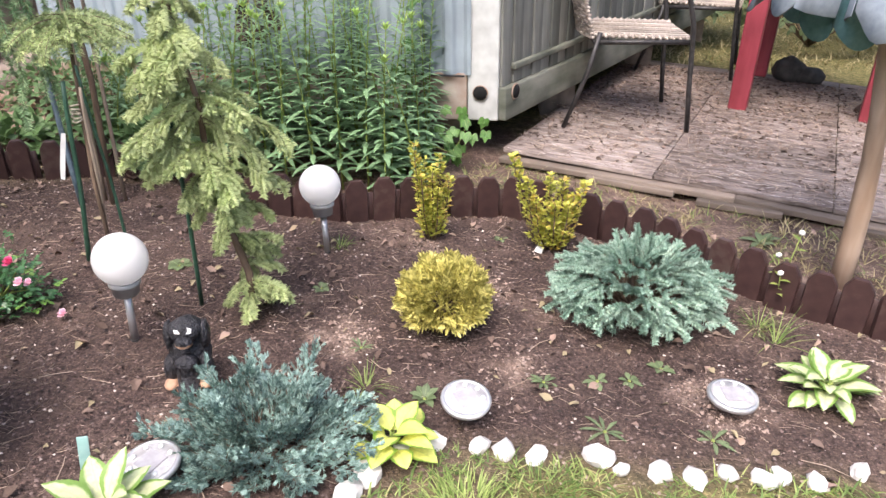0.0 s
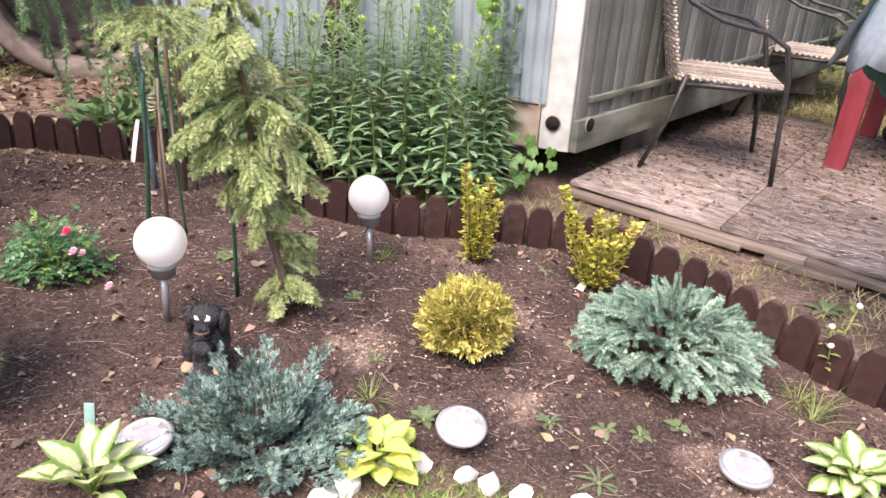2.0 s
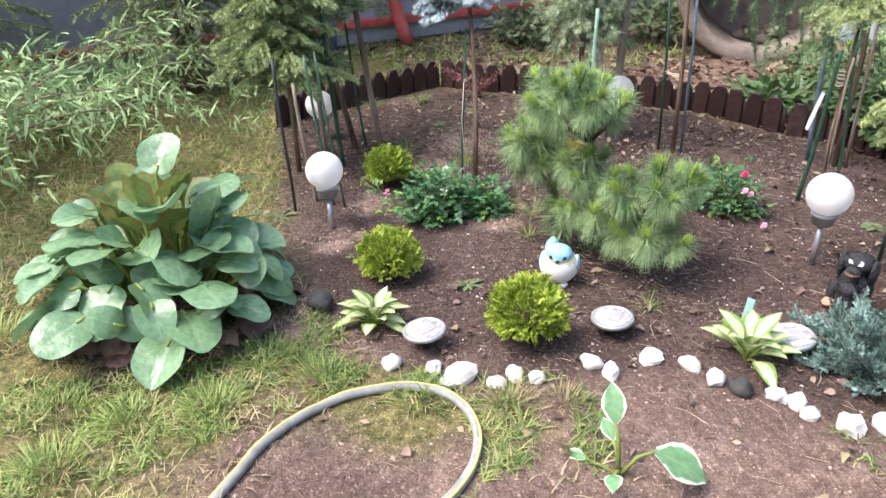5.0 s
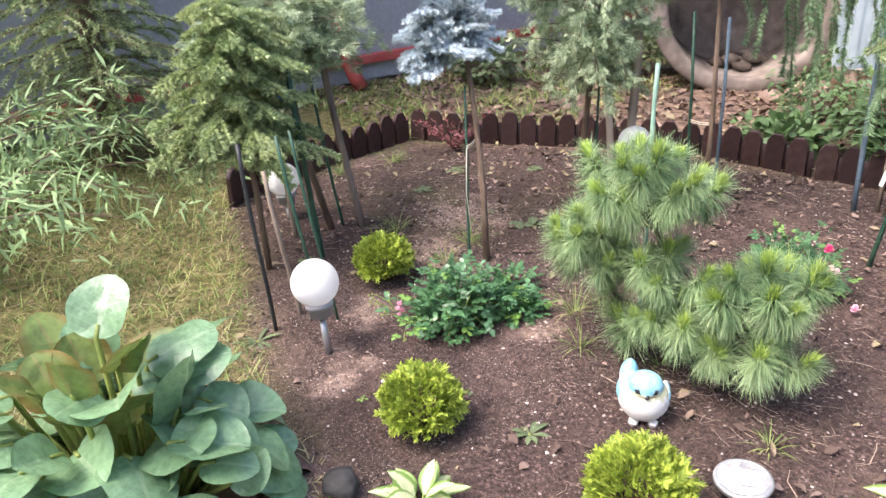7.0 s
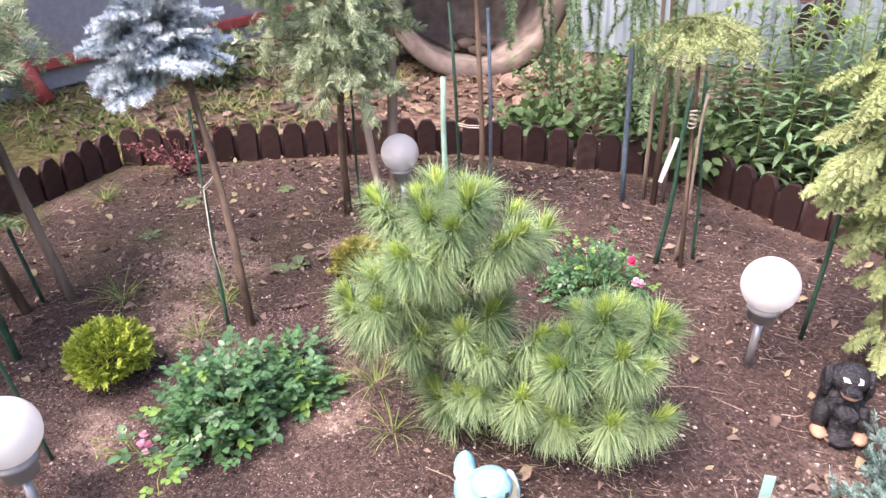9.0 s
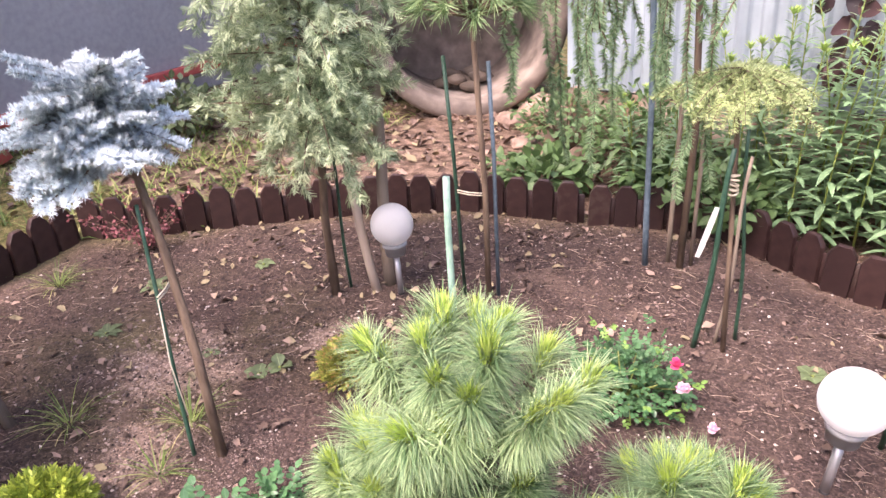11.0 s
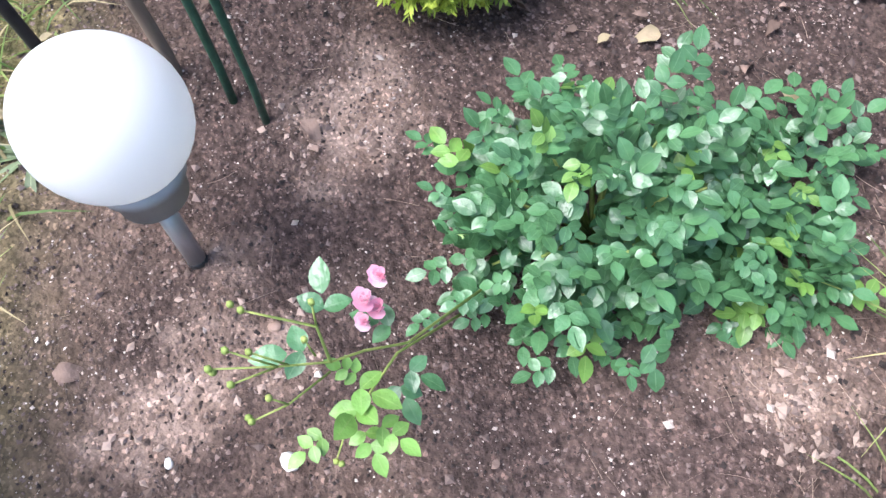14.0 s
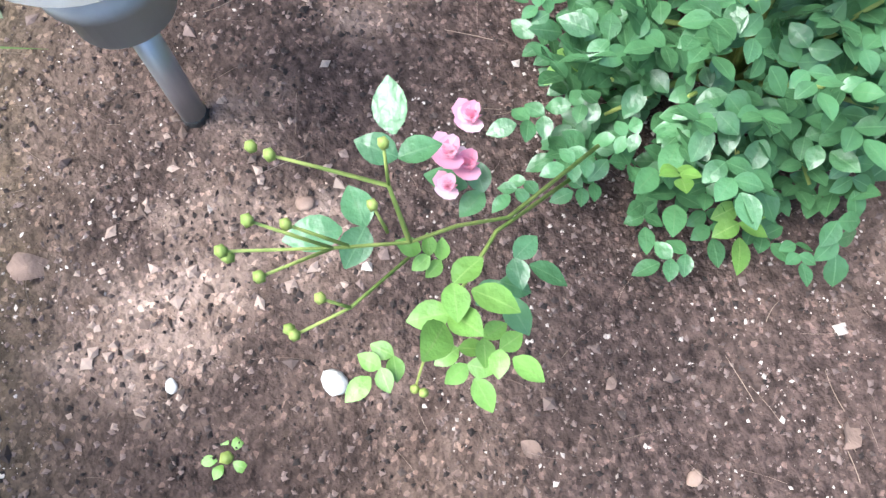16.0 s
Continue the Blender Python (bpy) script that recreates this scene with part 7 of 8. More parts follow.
leafy_bush(-1.75, 3.9, 0.42, 0.28, 420, "leafy green shrub before the shed wall", L=0.04)
leafy_bush(-2.15, 3.62, 0.16, 0.22, 150, "low broad-leaved green plants behind the border", M_bush, 0.07)
leafy_bush(-1.55, 3.66, 0.24, 0.22, 200, "low broad-leaved green plants before the shed", M_bush, 0.065)
leafy_bush(-2.2, 4.15, 0.4, 0.26, 320, "green shrub beside the concrete ring", L=0.04)
leafy_bush(-4.45, 3.6, 0.3, 0.25, 200, "low yellow-green plants before the house", M_weed, 0.06)
leafy_bush(-3.9, 4.6, 0.35, 0.3, 220, "low green plants beside the concrete ring", M_weed, 0.07)
leafy_bush(-4.4, 1.7, 0.22, 0.25, 160, "low yellow-green weeds on the lawn", M_weed, 0.05)
leafy_bush(3.1, 7.4, 0.9, 0.9, 520, "green shrubs beyond the deck", M_weed, 0.09)
leafy_bush(1.7, 7.6, 0.9, 0.8, 480, "green shrubs behind the wicker chairs", M_weed, 0.09)
leafy_bush(4.6, 6.8, 0.8, 0.8, 420, "green shrubs behind pale boards", M_weed, 0.09)
leafy_bush(-1.3, 3.45, 0.30, 0.16, 160, "low dark green plants along the border")


# ---- hedge of far trees closing the garden ----
def far_tree(x, y, h, r, label):
    ob = thing("far_tree", x, y, 0.0, label, "tree", "distant trees round the garden")
    wood, leaf = Geo(), Geo()
    wood.tube([(0, 0, -0.05), (0.1, 0, h * 0.45), (0, 0.1, h * 0.8)], [0.14, 0.10, 0.04], 9)
    for i in range(9):
        a = i * 2.399
        wood.tube([(0.05, 0, h * (0.3 + 0.04 * i)), (r * 0.5 * math.cos(a), r * 0.5 * math.sin(a), h * (0.5 + 0.03 * i)), (r * 0.8 * math.cos(a), r * 0.8 * math.sin(a), h * (0.6 + 0.03 * i))], [0.05, 0.03, 0.01], 6)
    n = 1500
    w = shell(n, x, -0.9)
    lump = np.array([1 + 0.5 * noise.noise(Vector(v) * 2.4 + Vector((x, y, 1))) for v in w]) * rng.uniform(0.6, 1.05, n)
    P = np.array((0, 0, h * 0.6)) + w * (r, r, h * 0.4) * lump[:, None]
    leaf.leaves(P, w + rng.normal(0, 0.6, (n, 3)), rng.normal(size=(n, 3)), rng.uniform(0.2, 0.38, n), 0.09, (0.2, 1, 0.8, 0), 0.2, 0.2)
    part("trunk", wood, M_bark, ob)
    part("crown", leaf, M_bush, ob)


for x, y, h, r in ((3.5, 10.5, 4.5, 1.8), (7.5, 9.5, 5, 2.0), (0.5, 11.5, 5, 2.0), (8.5, 4.5, 4.5, 1.8), (9, -1, 5, 2), (5, -5.5, 4.5, 1.9), (0, -7.5, 5, 2.2), (-5, -6, 4.5, 2), (-9, -3.5, 4.5, 2)):
    far_tree(x, y, h, r, "broad leafy tree at the garden's far side")


# ---- small weeds ----
def weed(x, y, n, L, W, label, material=M_weed, lift=0.5):
    ob = thing("weed", x, y, height(x, y), label, "weed", "small weeds in the soil")
    g = Geo()
    a = np.arange(n) * 2.399 + x * 9
    L, W = L * 0.68, W * 0.72
    g.leaves(np.column_stack([np.cos(a), np.sin(a), np.zeros(n)]) * 0.006, np.column_stack([np.cos(a), np.sin(a), lift * rng.uniform(0.3, 1.2, n)]), np.tile((0, 0, 1.0), (n, 1)), L * rng.uniform(0.7, 1.2, n), W, (0.2, 0.7, 1, 0.8, 0), 0.35, 0.25, 0.1)
    part("foliage", g, material, ob)
    part("crown", Geo().blob((0, 0, 0), (0.006, 0.006, 0.005), 1, 0.2, 1), M_stem, ob)


WEEDS = [(0.282, 2.08, 9, 0.06, 0.008, 0.6), (0.62, 2.16, 5, 0.05, 0.017, 0.5), (0.79, 2.10, 5, 0.05, 0.012, 0.5), (1.38, 2.20, 8, 0.06, 0.014, 0.35), (0.43, 2.09, 6, 0.05, 0.012, 0.6), (0.52, 2.10, 7, 0.05, 0.011, 0.7),
         (-0.43, 2.53, 8, 0.04, 0.014, 0.6), (-1.44, 1.06, 8, 0.07, 0.011, 0.6), (0.42, 1.88, 8, 0.08, 0.007, 0.5), (0.68, 1.86, 7, 0.08, 0.008, 0.4), (-0.04, 1.97, 8, 0.06, 0.016, 1.2), (-0.24, 2.18, 9, 0.05, 0.005, 1.1),
         (-1.69, 1.06, 5, 0.022, 0.007, 0.6), (-2.36, 2.0, 4, 0.06, 0.03, 0.9), (-2.40, 1.95, 5, 0.05, 0.028, 0.6), (-2.62, 1.98, 7, 0.05, 0.016, 0.4), (-2.72, 1.12, 8, 0.055, 0.02, 0.3), (-1.86, 2.30, 6, 0.05, 0.02, 0.4), (-0.60, 2.50, 6, 0.06, 0.025, 0.4), (-0.95, 2.62, 5, 0.06, 0.03, 0.5), (-2.32, 0.72, 9, 0.11, 0.010, 0.45), (-3.1, 2.2, 8, 0.08, 0.02, 0.6), (-3.0, 1.9, 8, 0.07, 0.018, 0.6), (-2.85, 2.5, 7, 0.06, 0.02, 0.4), (0.02, 3.4, 9, 0.06, 0.014, 0.5), (0.18, 2.96, 8, 0.035, 0.010, 0.6), (1.2, 3.05, 9, 0.11, 0.02, 0.9), (1.72, 2.72, 9, 0.09, 0.02, 0.6)]
for x, y, n, L, W, lift in WEEDS:
    weed(x, y, n, L, W, "low green weed rosette in bare soil", M_weed, lift)
for x, y, n, L in ((-2.42, 1.70, 26, 0.16), (-2.72, 1.55, 22, 0.15), (-2.35, 1.52, 20, 0.12), (-1.75, 1.58, 20, 0.15), (-1.72, 1.68, 18, 0.15), (-1.40, 1.56, 12, 0.10), (-0.42, 2.83, 18, 0.07), (-0.2, 2.0, 16, 0.09), (0.98, 2.42, 22, 0.10), (-3.45, 2.05, 30, 0.14), (-3.5, 1.75, 26, 0.13), (-1.62, 1.46, 14, 0.12), (1.0, 2.33, 14, 0.16), (0.25, 3.48, 18, 0.2), (0.70, 3.30, 16, 0.12), (-1.02, 1.48, 14, 0.07)):
    ob = thing("grass_tuft", x, y, height(x, y), "small tuft of thin grass blades in soil", "grass tuft", "grass tufts in the bed")
    g = Geo()
    n = int(n * 1.9)
    a = rng.uniform(0, 6.28, n)
    g.leaves(np.column_stack([np.cos(a), np.sin(a), np.zeros(n)]) * rng.uniform(0.004, 0.03, (n, 1)), np.column_stack([np.cos(a), np.sin(a), rng.uniform(0.6, 3.0, n)]), np.tile((0, 0, 1.0), (n, 1)), L * rng.uniform(0.35, 0.9, n), 0.0013, (1, 1, 0.9, 0.6, 0.1), rng.uniform(0.1, 1.1, n), 0.3)
    part("foliage", g, M_grass if n % 4 else M_dry, ob)
fw = thing("clover_stem", 1.08, 2.56, 0.0, "thin upright weed with small pale flower heads", "weed")
g, hd = Geo(), Geo()
for a, h in ((0.3, 0.26), (2.2, 0.17), (4.0, 0.13)):
    e = (0.03 * math.cos(a), 0.03 * math.sin(a), h)
    g.tube([(0, 0, 0), (e[0] * 0.3, e[1] * 0.3, h * 0.5), e], [0.003, 0.0025, 0.0018], 5)
    hd.blob(e, (0.011, 0.011, 0.010), int(a), 0.3, 1)
    n = 7
    t = np.linspace(0.1, 0.9, n)
    g.leaves(np.outer(t, e), np.column_stack([np.cos(np.arange(n) * 2.4), np.sin(np.arange(n) * 2.4), np.full(n, 0.4)]), np.tile((0, 0, 1.0), (n, 1)), 0.035, 0.008, (0.2, 1, 0.8, 0), 0.2, 0.2)
part("stem", g, M_stem, fw)
part("flower_head", hd, M_white_paint, fw, "small pale flower heads")


# ---- loose cover of the ground ----
def scatter(n, lo, hi, keep):
    out = np.empty((0, 2))
    while len(out) < n:
        p = rng.uniform(lo, hi, (n * 2, 2))
        out = np.vstack([out, p[keep(p)]])
    return out[:n]


def zs(p):
    return np.array([height(x, y) for x, y in p])


def in_bed(p):
    return inside(p, BED)


def away(p):
    return in_bed(p) & ((np.linalg.norm(p - (-1.95, 1.0), axis=1) > 0.42) | (rng.random(len(p)) < 0.1))


# soil crumbs, denser where the walk ends
g = Geo()
octa = np.array([(1, 0, 0), (-1, 0, 0), (0, 1, 0), (0, -1, 0), (0, 0, 1), (0, 0, -1)], float)
octa_f = np.array([(0, 2, 4), (2, 1, 4), (1, 3, 4), (3, 0, 4), (2, 0, 5), (1, 2, 5), (3, 1, 5), (0, 3, 5)])


def crumbs(p, size):
    n = len(p)
    v = octa[None] * (size[:, None, None] * rng.uniform(0.35, 1.5, (n, 6, 1)) * np.array((1, 1, 0.7)))
    a = rng.uniform(0, 6.28, n)
    c, s = np.cos(a)[:, None], np.sin(a)[:, None]
    v = np.stack([v[..., 0] * c - v[..., 1] * s, v[..., 0] * s + v[..., 1] * c, v[..., 2]], -1)
    v = v + np.column_stack([p, zs(p) + size * 0.25])[:, None]
    g2 = Geo()
    g2.add(v, (octa_f[None] + (np.arange(n) * 6)[:, None, None]).reshape(-1, 3).tolist())
    return g2


pa = scatter(15000, (-3.6, 0.6), (1.6, 3.4), away)
pb = scatter(30000, (-2.6, 0.55), (-1.45, 1.75), lambda p: np.ones(len(p), bool))
pp = np.vstack([pa, pb])
size = np.r_[rng.uniform(0.002, 0.0065, len(pa)), 0.0006 + 0.0026 * rng.random(len(pb)) ** 2]
tagged(part("soil_crumbs", crumbs(pp, size), M_crumb, smooth=False), "dark crumbs of soil covering the bed", "soil", kind="stuff")
pa = scatter(2600, (-3.6, 0.6), (1.6, 3.4), away)
pb = scatter(9500, (-2.6, 0.55), (-1.45, 1.75), lambda p: fbm(p, 4.0, 2.0) > -0.05)
pp = np.vstack([pa, pb])
size = np.r_[rng.uniform(0.0015, 0.006, len(pa)), 0.0004 + 0.0019 * rng.random(len(pb)) ** 3]
tagged(part("pale_chips", crumbs(pp, size), M_chip, smooth=False), "pale bark and stone chips in soil", "chips", kind="stuff")
# tan crumbs of clay and of the trodden path
pa = scatter(9000, (-3.0, 0.6), (1.6, 3.0), lambda p: clay_at(p) + 0.5 * rng.random(len(p)) > 0.55)
pb = scatter(9000, (-1.3, -0.4), (1.9, 1.9), lambda p: ~in_bed(p) & (rng.random(len(p)) < 0.75))
pp = np.vstack([pa, pb])
end = np.linalg.norm(pp - (-2.0, 0.95), axis=1) < 0.5
size = (0.0012 + 0.0065 * rng.random(len(pp)) ** 3) * np.where(end, 0.75, 1.0)
tagged(part("clay_crumbs", crumbs(pp, size), M_clay, smooth=False), "tan crumbs of dry clay on the earth", "soil", kind="stuff")
# thin fallen twigs
pp = scatter(330, (-3.5, -0.3), (1.7, 3.3), lambda p: rng.random(len(p)) < np.where(np.linalg.norm(p - (-1.95, 1.0), axis=1) < 0.4, 0.3, 1.0))
g = Geo()
for x, y in pp:
    a, L = rng.uniform(0, 6.28), rng.uniform(0.03, 0.13) * (0.5 if math.hypot(x + 1.95, y - 1.0) < 0.5 else 1.0)
    a2 = a + rng.normal(0, 0.5)
    g.tube([(x, y, height(x, y) + 0.003), (x + L * 0.5 * math.cos(a), y + L * 0.5 * math.sin(a), height(x, y) + 0.007), (x + L * 0.5 * (math.cos(a) + math.cos(a2)), y + L * 0.5 * (math.sin(a) + math.sin(a2)), height(x, y) + 0.004)], [0.0014, 0.0012, 0.0007], 4, cap=False)
tagged(part("fallen_twigs", g, M_straw), "thin brown fallen twigs on the soil", "twigs", kind="stuff")
# needles and straw
pa = scatter(15000, (-3.6, -0.4), (2.2, 3.6), lambda p: rng.random(len(p)) < np.where(in_bed(p), 1.0, 0.7) * np.where(np.linalg.norm(p - (-2.0, 1.0), axis=1) < 0.5, 0.35, 1.0))
pb = scatter(300, (-2.6, 0.6), (-1.45, 1.75), lambda p: np.ones(len(p), bool))
pc = scatter(1500, (-1.95, 1.2), (-0.9, 2.1), lambda p: np.linalg.norm(p - (-1.42, 1.65), axis=1) < 0.5)
pp = np.vstack([pa, pb, pc])
n = len(pp)
a = rng.uniform(0, 6.28, n)
g = Geo()
near = np.linalg.norm(pp - (-2.0, 1.1), axis=1) < 0.75
g.leaves(np.column_stack([pp, zs(pp) + rng.uniform(0.001, 0.005, n)]), np.column_stack([np.cos(a), np.sin(a), rng.normal(0, 0.05, n)]), np.column_stack([-np.sin(a), np.cos(a), np.full(n, 0.25)]), rng.uniform(0.012, 0.06, n) * np.where(near, 0.7, 1.0), np.where(near, 0.00035, 0.0007), (1, 1, 1, 1, 0.6), rng.normal(0, 0.28, n), 0.9)
tagged(part("dry_needles", g, M_straw), "fallen brown needles and straw bits", "needles", kind="stuff")


# dead leaves
def dead_leaves(p, lo, hi, name, label, material=M_dead):
    n = len(p)
    a = rng.uniform(0, 6.28, n)
    g2 = Geo()
    L = rng.uniform(lo, hi, n)
    g2.leaves(np.column_stack([p, zs(p) + 0.008]), np.column_stack([np.cos(a), np.sin(a), rng.uniform(-0.05, 0.35, n)]), np.column_stack([rng.normal(0, 0.35, n), rng.normal(0, 0.35, n), np.ones(n)]), L, L * rng.uniform(0.2, 0.36, n), (0.06, 0.5, 0.85, 1, 0.93, 0.68, 0.35, 0.03), rng.uniform(-0.5, 1.1, n), rng.uniform(0.2, 1.1, (n, 1)), 0.25)
    tagged(part(name, g2, material), label, "fallen leaves", kind="stuff")


p1 = scatter(1350, (-3.6, 0.6), (1.6, 3.4), lambda p: in_bed(p) & (rng.random(len(p)) < np.where(p[:, 1] > 2.2, 1.0, 0.5) * np.where(p[:, 0] < -1.8, 1.0, 0.5) * np.where(np.linalg.norm(p - (-1.95, 1.0), axis=1) < 0.5, 0.03, 1.0)))
dead_leaves(p1, 0.012, 0.042, "fallen_leaves", "curled brown and pinkish fallen leaves in the bed")
p2 = scatter(2600, (-5.4, 2.4), (-1.0, 5.6), lambda p: ~in_bed(p) & (rng.random(len(p)) < np.clip(1.3 - 0.5 * np.abs(p[:, 1] - 4.0), 0.1, 1)))
dead_leaves(p2, 0.03, 0.075, "leaf_litter", "thick brown leaf litter behind the border")
p3 = scatter(420, (-2.6, -0.6), (2.2, 3.6), lambda p: ~in_bed(p) & (np.linalg.norm(p - (-1.9, 0.95), axis=1) > 0.5))
dead_leaves(p3, 0.015, 0.045, "scattered_leaves", "scattered dry leaves on grass and bare earth")


# lawn and thin grass
def grass(p, lo, hi, name, label, material, w=0.0022):
    n = len(p)
    a = rng.uniform(0, 6.28, n)
    g2 = Geo()
    g2.leaves(np.column_stack([p, zs(p) - 0.004]), np.column_stack([np.cos(a), np.sin(a), rng.uniform(0.4, 2.2, n)]), np.tile((0, 0, 1.0), (n, 1)), rng.uniform(lo, hi, n), w * rng.uniform(0.7, 1.3, n), (1, 0.9, 0.6, 0.05), rng.uniform(0.1, 0.9, n), 0.3)
    tagged(part(name, g2, material), label, "grass", kind="stuff")


def clumpy(p, seed, cut):
    return fbm(p, 6.0, seed) > cut


front_l = lambda p: ~in_bed(p) & (distance_to(p, [(-1.45, -0.5), (-1.25, -0.1), (-1.35, 0.35), (-1.05, 0.55), (-0.85, 0.75)]) < 0.30) & clumpy(p, 3.0, 0.0) & (np.linalg.norm(p - (-0.86, 0.42), axis=1) > 0.24) & ((p[:, 0] < -1.15) | (p[:, 1] > 0.5))
grass(scatter(5600, (-2.2, -0.8), (-0.5, 1.0), front_l), 0.02, 0.065, "lawn_grass", "thin green lawn grass in front of the bed", M_grass)
grass(scatter(2600, (-2.2, -0.8), (-0.3, 1.0), lambda p: ~in_bed(p) & clumpy(p, 9.0, -0.1) & (np.linalg.norm(p - (-0.82, 0.40), axis=1) > 0.27) & ((p[:, 0] < -0.9) | (rng.random(len(p)) < 0.25))), 0.02, 0.06, "dry_grass", "dry yellow grass among green blades", M_dry)
left_l = lambda p: ~in_bed(p) & (p[:, 0] < -2.1)
grass(scatter(20000, (-5.4, -1.6), (-1.9, 2.0), left_l), 0.03, 0.09, "side_lawn", "yellow-green lawn beside the bed", M_grass, 0.0019)
grass(scatter(8000, (-5.4, -1.6), (-1.9, 2.0), left_l), 0.03, 0.08, "dry_side_lawn", "dry yellow lawn grass", M_dry, 0.0017)
stone_l = lambda p: ~in_bed(p) & (distance_to(p, [(-0.25, 1.5), (0.1, 1.68), (0.5, 1.62), (0.95, 1.62)]) < 0.13) & clumpy(p, 4.0, -0.1)
grass(scatter(1700, (-0.4, 1.35), (1.2, 1.85), stone_l), 0.02, 0.05, "edge_grass", "thin grass along the white stones", M_grass)
deck_l = lambda p: ~in_bed(p) & (distance_to(p, [(0.3, 3.55), (0.9, 3.25), (1.4, 3.05), (2.2, 2.6), (1.9, 2.0), (1.6, 1.7)]) < 0.30) & clumpy(p, 7.0, -0.25)
grass(scatter(3000, (0.0, 1.5), (2.6, 3.8), deck_l), 0.02, 0.08, "path_grass", "dry grass and weeds before the deck", M_dry)
grass(scatter(900, (0.0, 1.5), (2.6, 3.8), deck_l), 0.02, 0.09, "path_green_grass", "green grass before the deck", M_grass)
far_l = lambda p: ((p[:, 1] > 6.3) | (p[:, 0] > 3.2))
grass(scatter(6000, (0.5, 3.0), (6.0, 9.0), far_l), 0.04, 0.12, "far_grass", "yellowish grass beyond the deck", M_dry, 0.005)
litter_g = lambda p: ~in_bed(p) & (p[:, 1] > 2.3 + 0.0 * p[:, 0]) & clumpy(p, 5.0, 0.0)
grass(scatter(3500, (-5.6, 2.3), (-3.3, 4.5), litter_g), 0.04, 0.14, "back_grass", "weedy grass among fallen leaves", M_grass, 0.004)
# needles on the deck
n = 9000
uu, vv = rng.uniform(0, 2.9, n), rng.uniform(0, 2.4, n)
P = np.array(D0)[None] + np.array(dx)[None] * uu[:, None] + np.array(dy)[None] * vv[:, None] + (0, 0, 0.075)
a = rng.uniform(0, 6.28, n)
g = Geo()
g.leaves(P, np.column_stack([np.cos(a), np.sin(a), rng.normal(0, 0.05, n)]), np.tile((0, 0, 1.0), (n, 1)), rng.uniform(0.02, 0.08, n), 0.0014, (1, 1, 1), rng.normal(0, 0.1, n), 0.6)
tagged(part("deck_needles", g, M_straw), "fallen pine needles on the deck", "needles", kind="stuff")
n = 6000
vv = 2.4 * rng.random(n) ** 0.5
uu = 2.9 * rng.random(n) ** 1.25
P = np.array(D0)[None] + np.array(dx)[None] * uu[:, None] + np.array(dy)[None] * vv[:, None] + (0, 0, 0.074)
a = rng.uniform(0, 6.28, n)
L = rng.uniform(0.008, 0.035, n)
g = Geo().leaves(P, np.column_stack([np.cos(a), np.sin(a), rng.normal(0.05, 0.08, n)]), np.tile((0, 0, 1.0), (n, 1)) + rng.normal(0, 0.3, (n, 3)), L, L * 0.3, (0.2, 0.9, 1.0, 0.5, 0.05), rng.uniform(-0.1, 0.5, n), 0.4)
tagged(part("deck_litter", g, M_deck_litter), "dark brown leaf crumbs and bark gathered on the deck", "leaf litter", kind="stuff")
# tan clods
for i, (x, y, s) in enumerate(((-0.50, 1.86, 0.05), (-0.58, 1.80, 0.04), (-0.42, 1.95, 0.035), (1.32, 2.08, 0.06), (1.5, 2.02, 0.05), (1.45, 2.25, 0.035))):
    ob = part("soil_clod", Geo().blob((0, 0, 0), (s, s * 0.8, s * 0.28), i + 40, 0.35, 2, 2.2), M_soil_clod, at=pose(x, y, height(x, y) + 0.002, 0, 0, i * 50))
    tagged(ob, "flat tan lump of dry earth", "clod", "dry earth clods")
for x, y, n, L, rad, m_ in ((-0.97, -0.19, 420, 0.075, 0.10, M_tuft), (-1.35, -0.05, 240, 0.065, 0.07, M_tuft), (-1.28, 0.14, 220, 0.06, 0.07, M_tuft), (-1.27, -0.26, 260, 0.06, 0.09, M_tuft), (-1.50, -0.22, 200, 0.06, 0.08, M_tuft), (-1.42, 0.34, 200, 0.06, 0.07, M_grass), (-1.24, 0.44, 240, 0.065, 0.08, M_grass),
                            (-0.87, 0.80, 170, 0.085, 0.035, M_dry), (-1.02, 0.62, 200, 0.06, 0.07, M_grass), (-0.80, 0.94, 110, 0.06, 0.04, M_dry), (-1.95, -0.35, 300, 0.08, 0.12, M_tuft), (-2.15, -0.5, 260, 0.08, 0.12, M_tuft), (1.75, 2.15, 150, 0.12, 0.08, M_dry), (1.60, 2.05, 110, 0.10, 0.06, M_grass), (0.08, 1.60, 260, 0.06, 0.09, M_tuft), (0.25, 1.68, 160, 0.05, 0.07, M_grass)):
    ob = thing("grass_tuft", x, y, height(x, y), "dense tuft of pale dry grass" if m_ is M_dry else "dense bright green tuft of lawn grass", "grass tuft", "grass tufts in the lawn")
    g = Geo()
    a, rr = rng.uniform(0, 6.28, n), rad * np.sqrt(rng.random(n))
    g.leaves(np.column_stack([np.cos(a) * rr, np.sin(a) * rr, np.full(n, -0.004)]), np.column_stack([np.cos(a) * rr / rad, np.sin(a) * rr / rad, rng.uniform(0.7, 2.0, n)]) + rng.normal(0, 0.2, (n, 3)), np.tile((0, 0, 1.0), (n, 1)), L * rng.uniform(0.5, 1.1, n), 0.0015, (1, 0.9, 0.6, 0.05), rng.uniform(0.1, 0.7, n), 0.3)
    part("foliage", g, m_, ob)
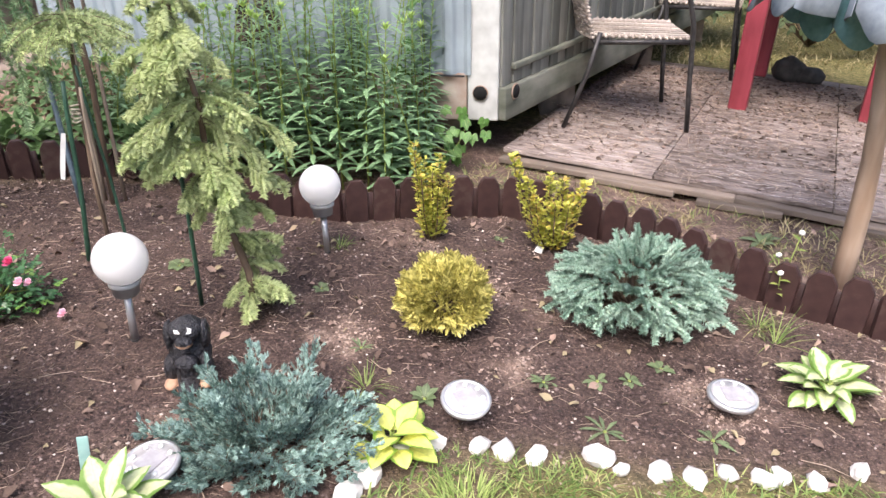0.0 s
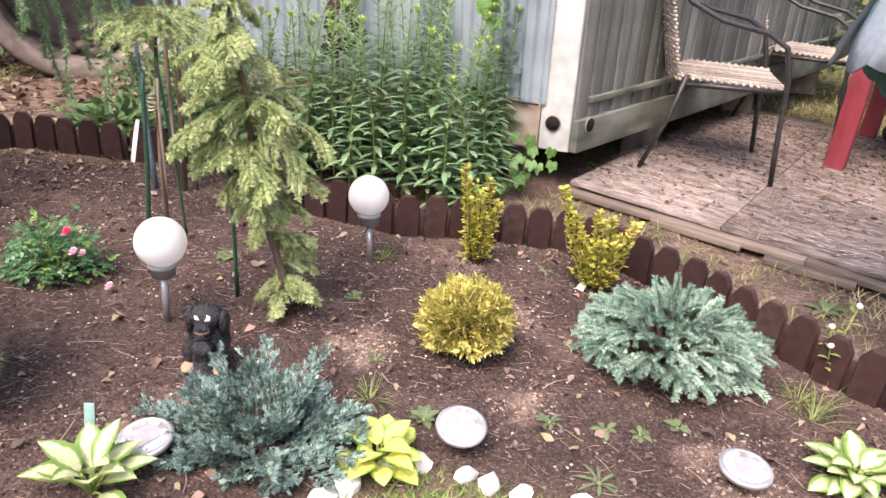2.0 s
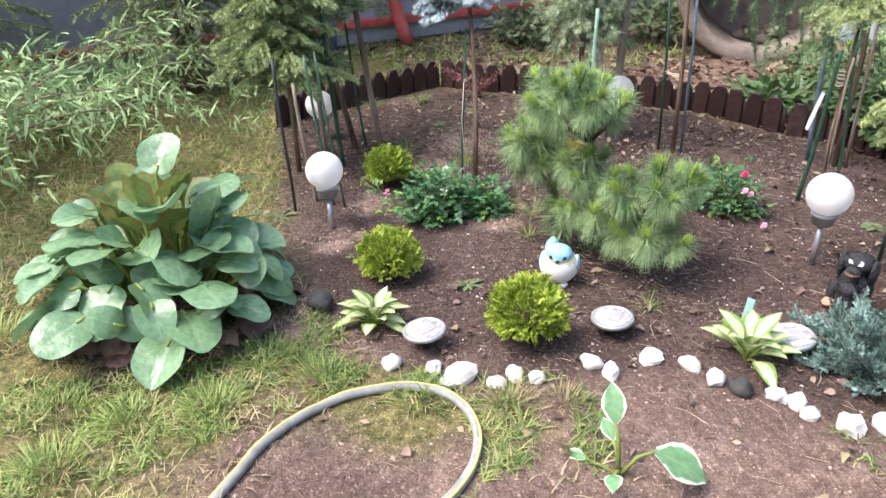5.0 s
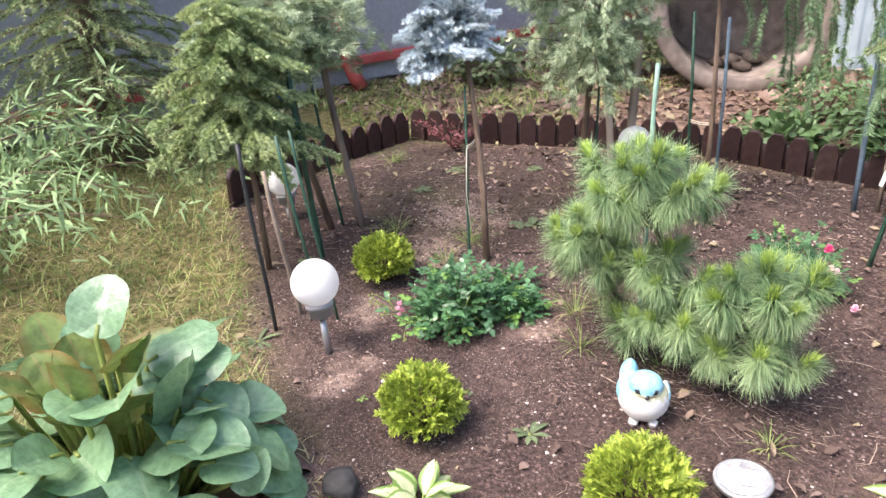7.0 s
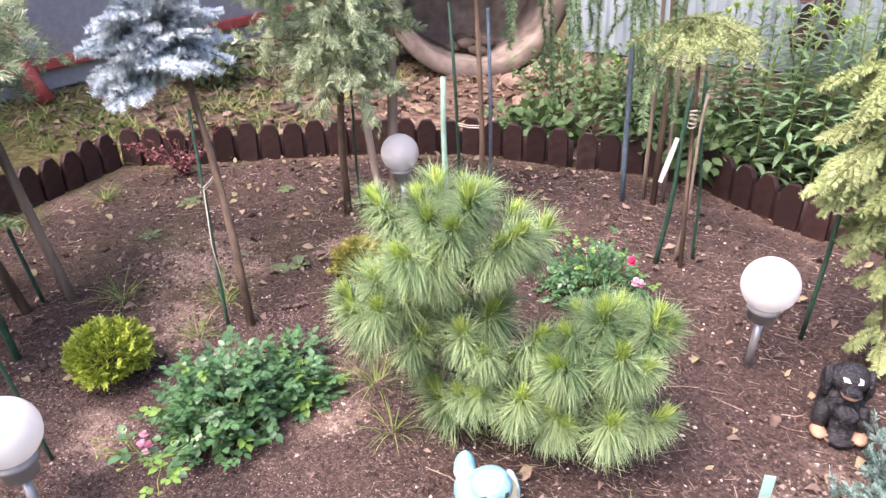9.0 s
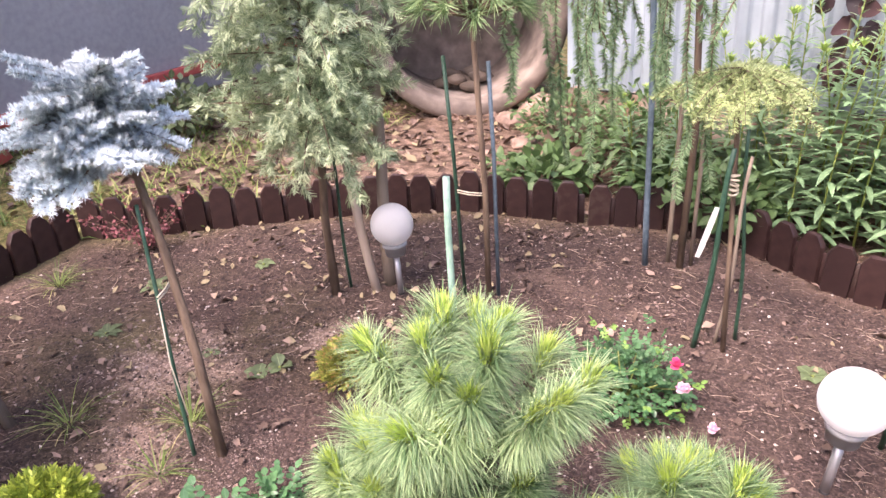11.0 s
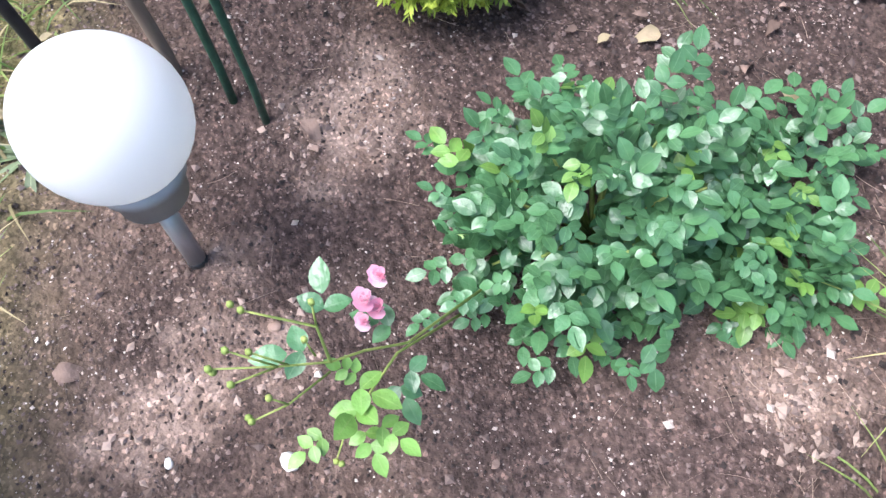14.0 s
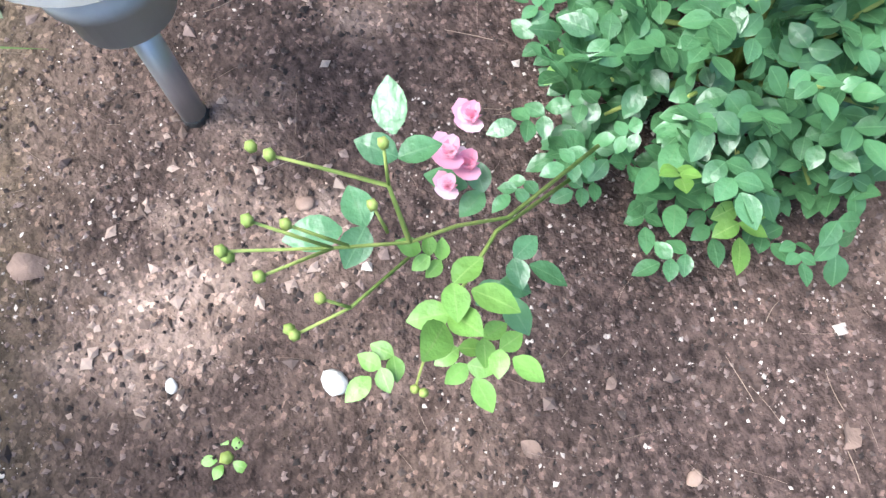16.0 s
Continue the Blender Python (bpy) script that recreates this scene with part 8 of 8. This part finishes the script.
for x, y in ((-1.72, -0.19), (-1.62, -0.26), (-1.45, 0.30), (-0.95, -0.12)):
    ob = thing("buttercup", x, y, height(x, y), "tiny yellow flower in the lawn", "flower", "tiny yellow lawn flowers")
    part("stalk", Geo().tube([(0, 0, 0), (0.004, 0, 0.05)], 0.001, 5), M_stem, ob)
    g = Geo()
    flower(g, np.array((0.004, 0, 0.05)), 0.008, 6)
    part("flower", g, M_barberry, ob, "bright yellow petals")
# small loose bits where the walk ends
for i, (x, y, r0_, m_, label) in enumerate(((-1.919, 0.793, 0.006, M_stone, "small round white pebble on dark soil"), (-1.878, 0.907, 0.0115, M_stone, "pale grey stone chip on dark soil"), (-2.02, 0.93, 0.008, M_soil_clod, "small pale stone on dark soil"), (-1.72, 1.13, 0.007, M_soil_clod, "small pale stone beside the rose"))):
    ob = part("pebble", Geo().blob((0, 0, 0), (r0_, r0_ * 0.8, r0_ * 0.5), i + 90, 0.3, 2), m_, at=pose(x, y, height(x, y) + r0_ * 0.3, 0, 0, 40 * i))
    tagged(ob, label, "pebble", "small pebbles in the soil")
for i, (x, y, L, a) in enumerate(((-1.802, 1.094, 0.020, 2.0), (-1.79, 1.02, 0.03, 0.6), (-1.62, 1.17, 0.035, 1.0), (-2.26, 1.03, 0.05, 0.4), (-2.19, 1.09, 0.025, 1.6), (-1.70, 1.24, 0.04, 2.2), (-2.05, 0.70, 0.05, 1.2))):
    g2 = Geo().leaves([(0, 0, 0.004)], [(math.cos(a), math.sin(a), 0.2)], [(0.2, 0.1, 1)], L * 0.75, L * 0.22, (0.06, 0.5, 0.85, 1, 0.93, 0.68, 0.35, 0.03), 0.6, 0.7, 0.3)
    ob = part("fallen_leaf", g2, M_dead, at=pose(x, y, height(x, y)))
    tagged(ob, "single curled brown fallen leaf on dark soil", "fallen leaf", "single fallen leaves")
weed(-1.856, 0.816, 5, 0.018, 0.006, "tiny green seedling in bare soil", M_rose_new, 0.5)

# broken earth and brick lumps behind the border
for i, (x, y, s_) in enumerate(((-2.60, 4.85, 0.16), (-2.34, 4.43, 0.13), (-2.29, 3.95, 0.12), (-2.69, 4.55, 0.10), (-2.12, 4.10, 0.09), (-2.45, 4.15, 0.08), (-2.2, 4.6, 0.14), (-1.95, 4.4, 0.12))):
    ob = part("rubble_lump", Geo().blob((0, 0, 0), (s_, s_ * 0.75, s_ * 0.5), i + 60, 0.4, 3, 2.4), M_soil_clod, at=pose(x, y, height(x, y) + s_ * 0.2, 4, -6, i * 67))
    tagged(ob, "broken reddish brown lump of earth among leaf litter", "rubble", "rubble lumps beside the concrete ring")
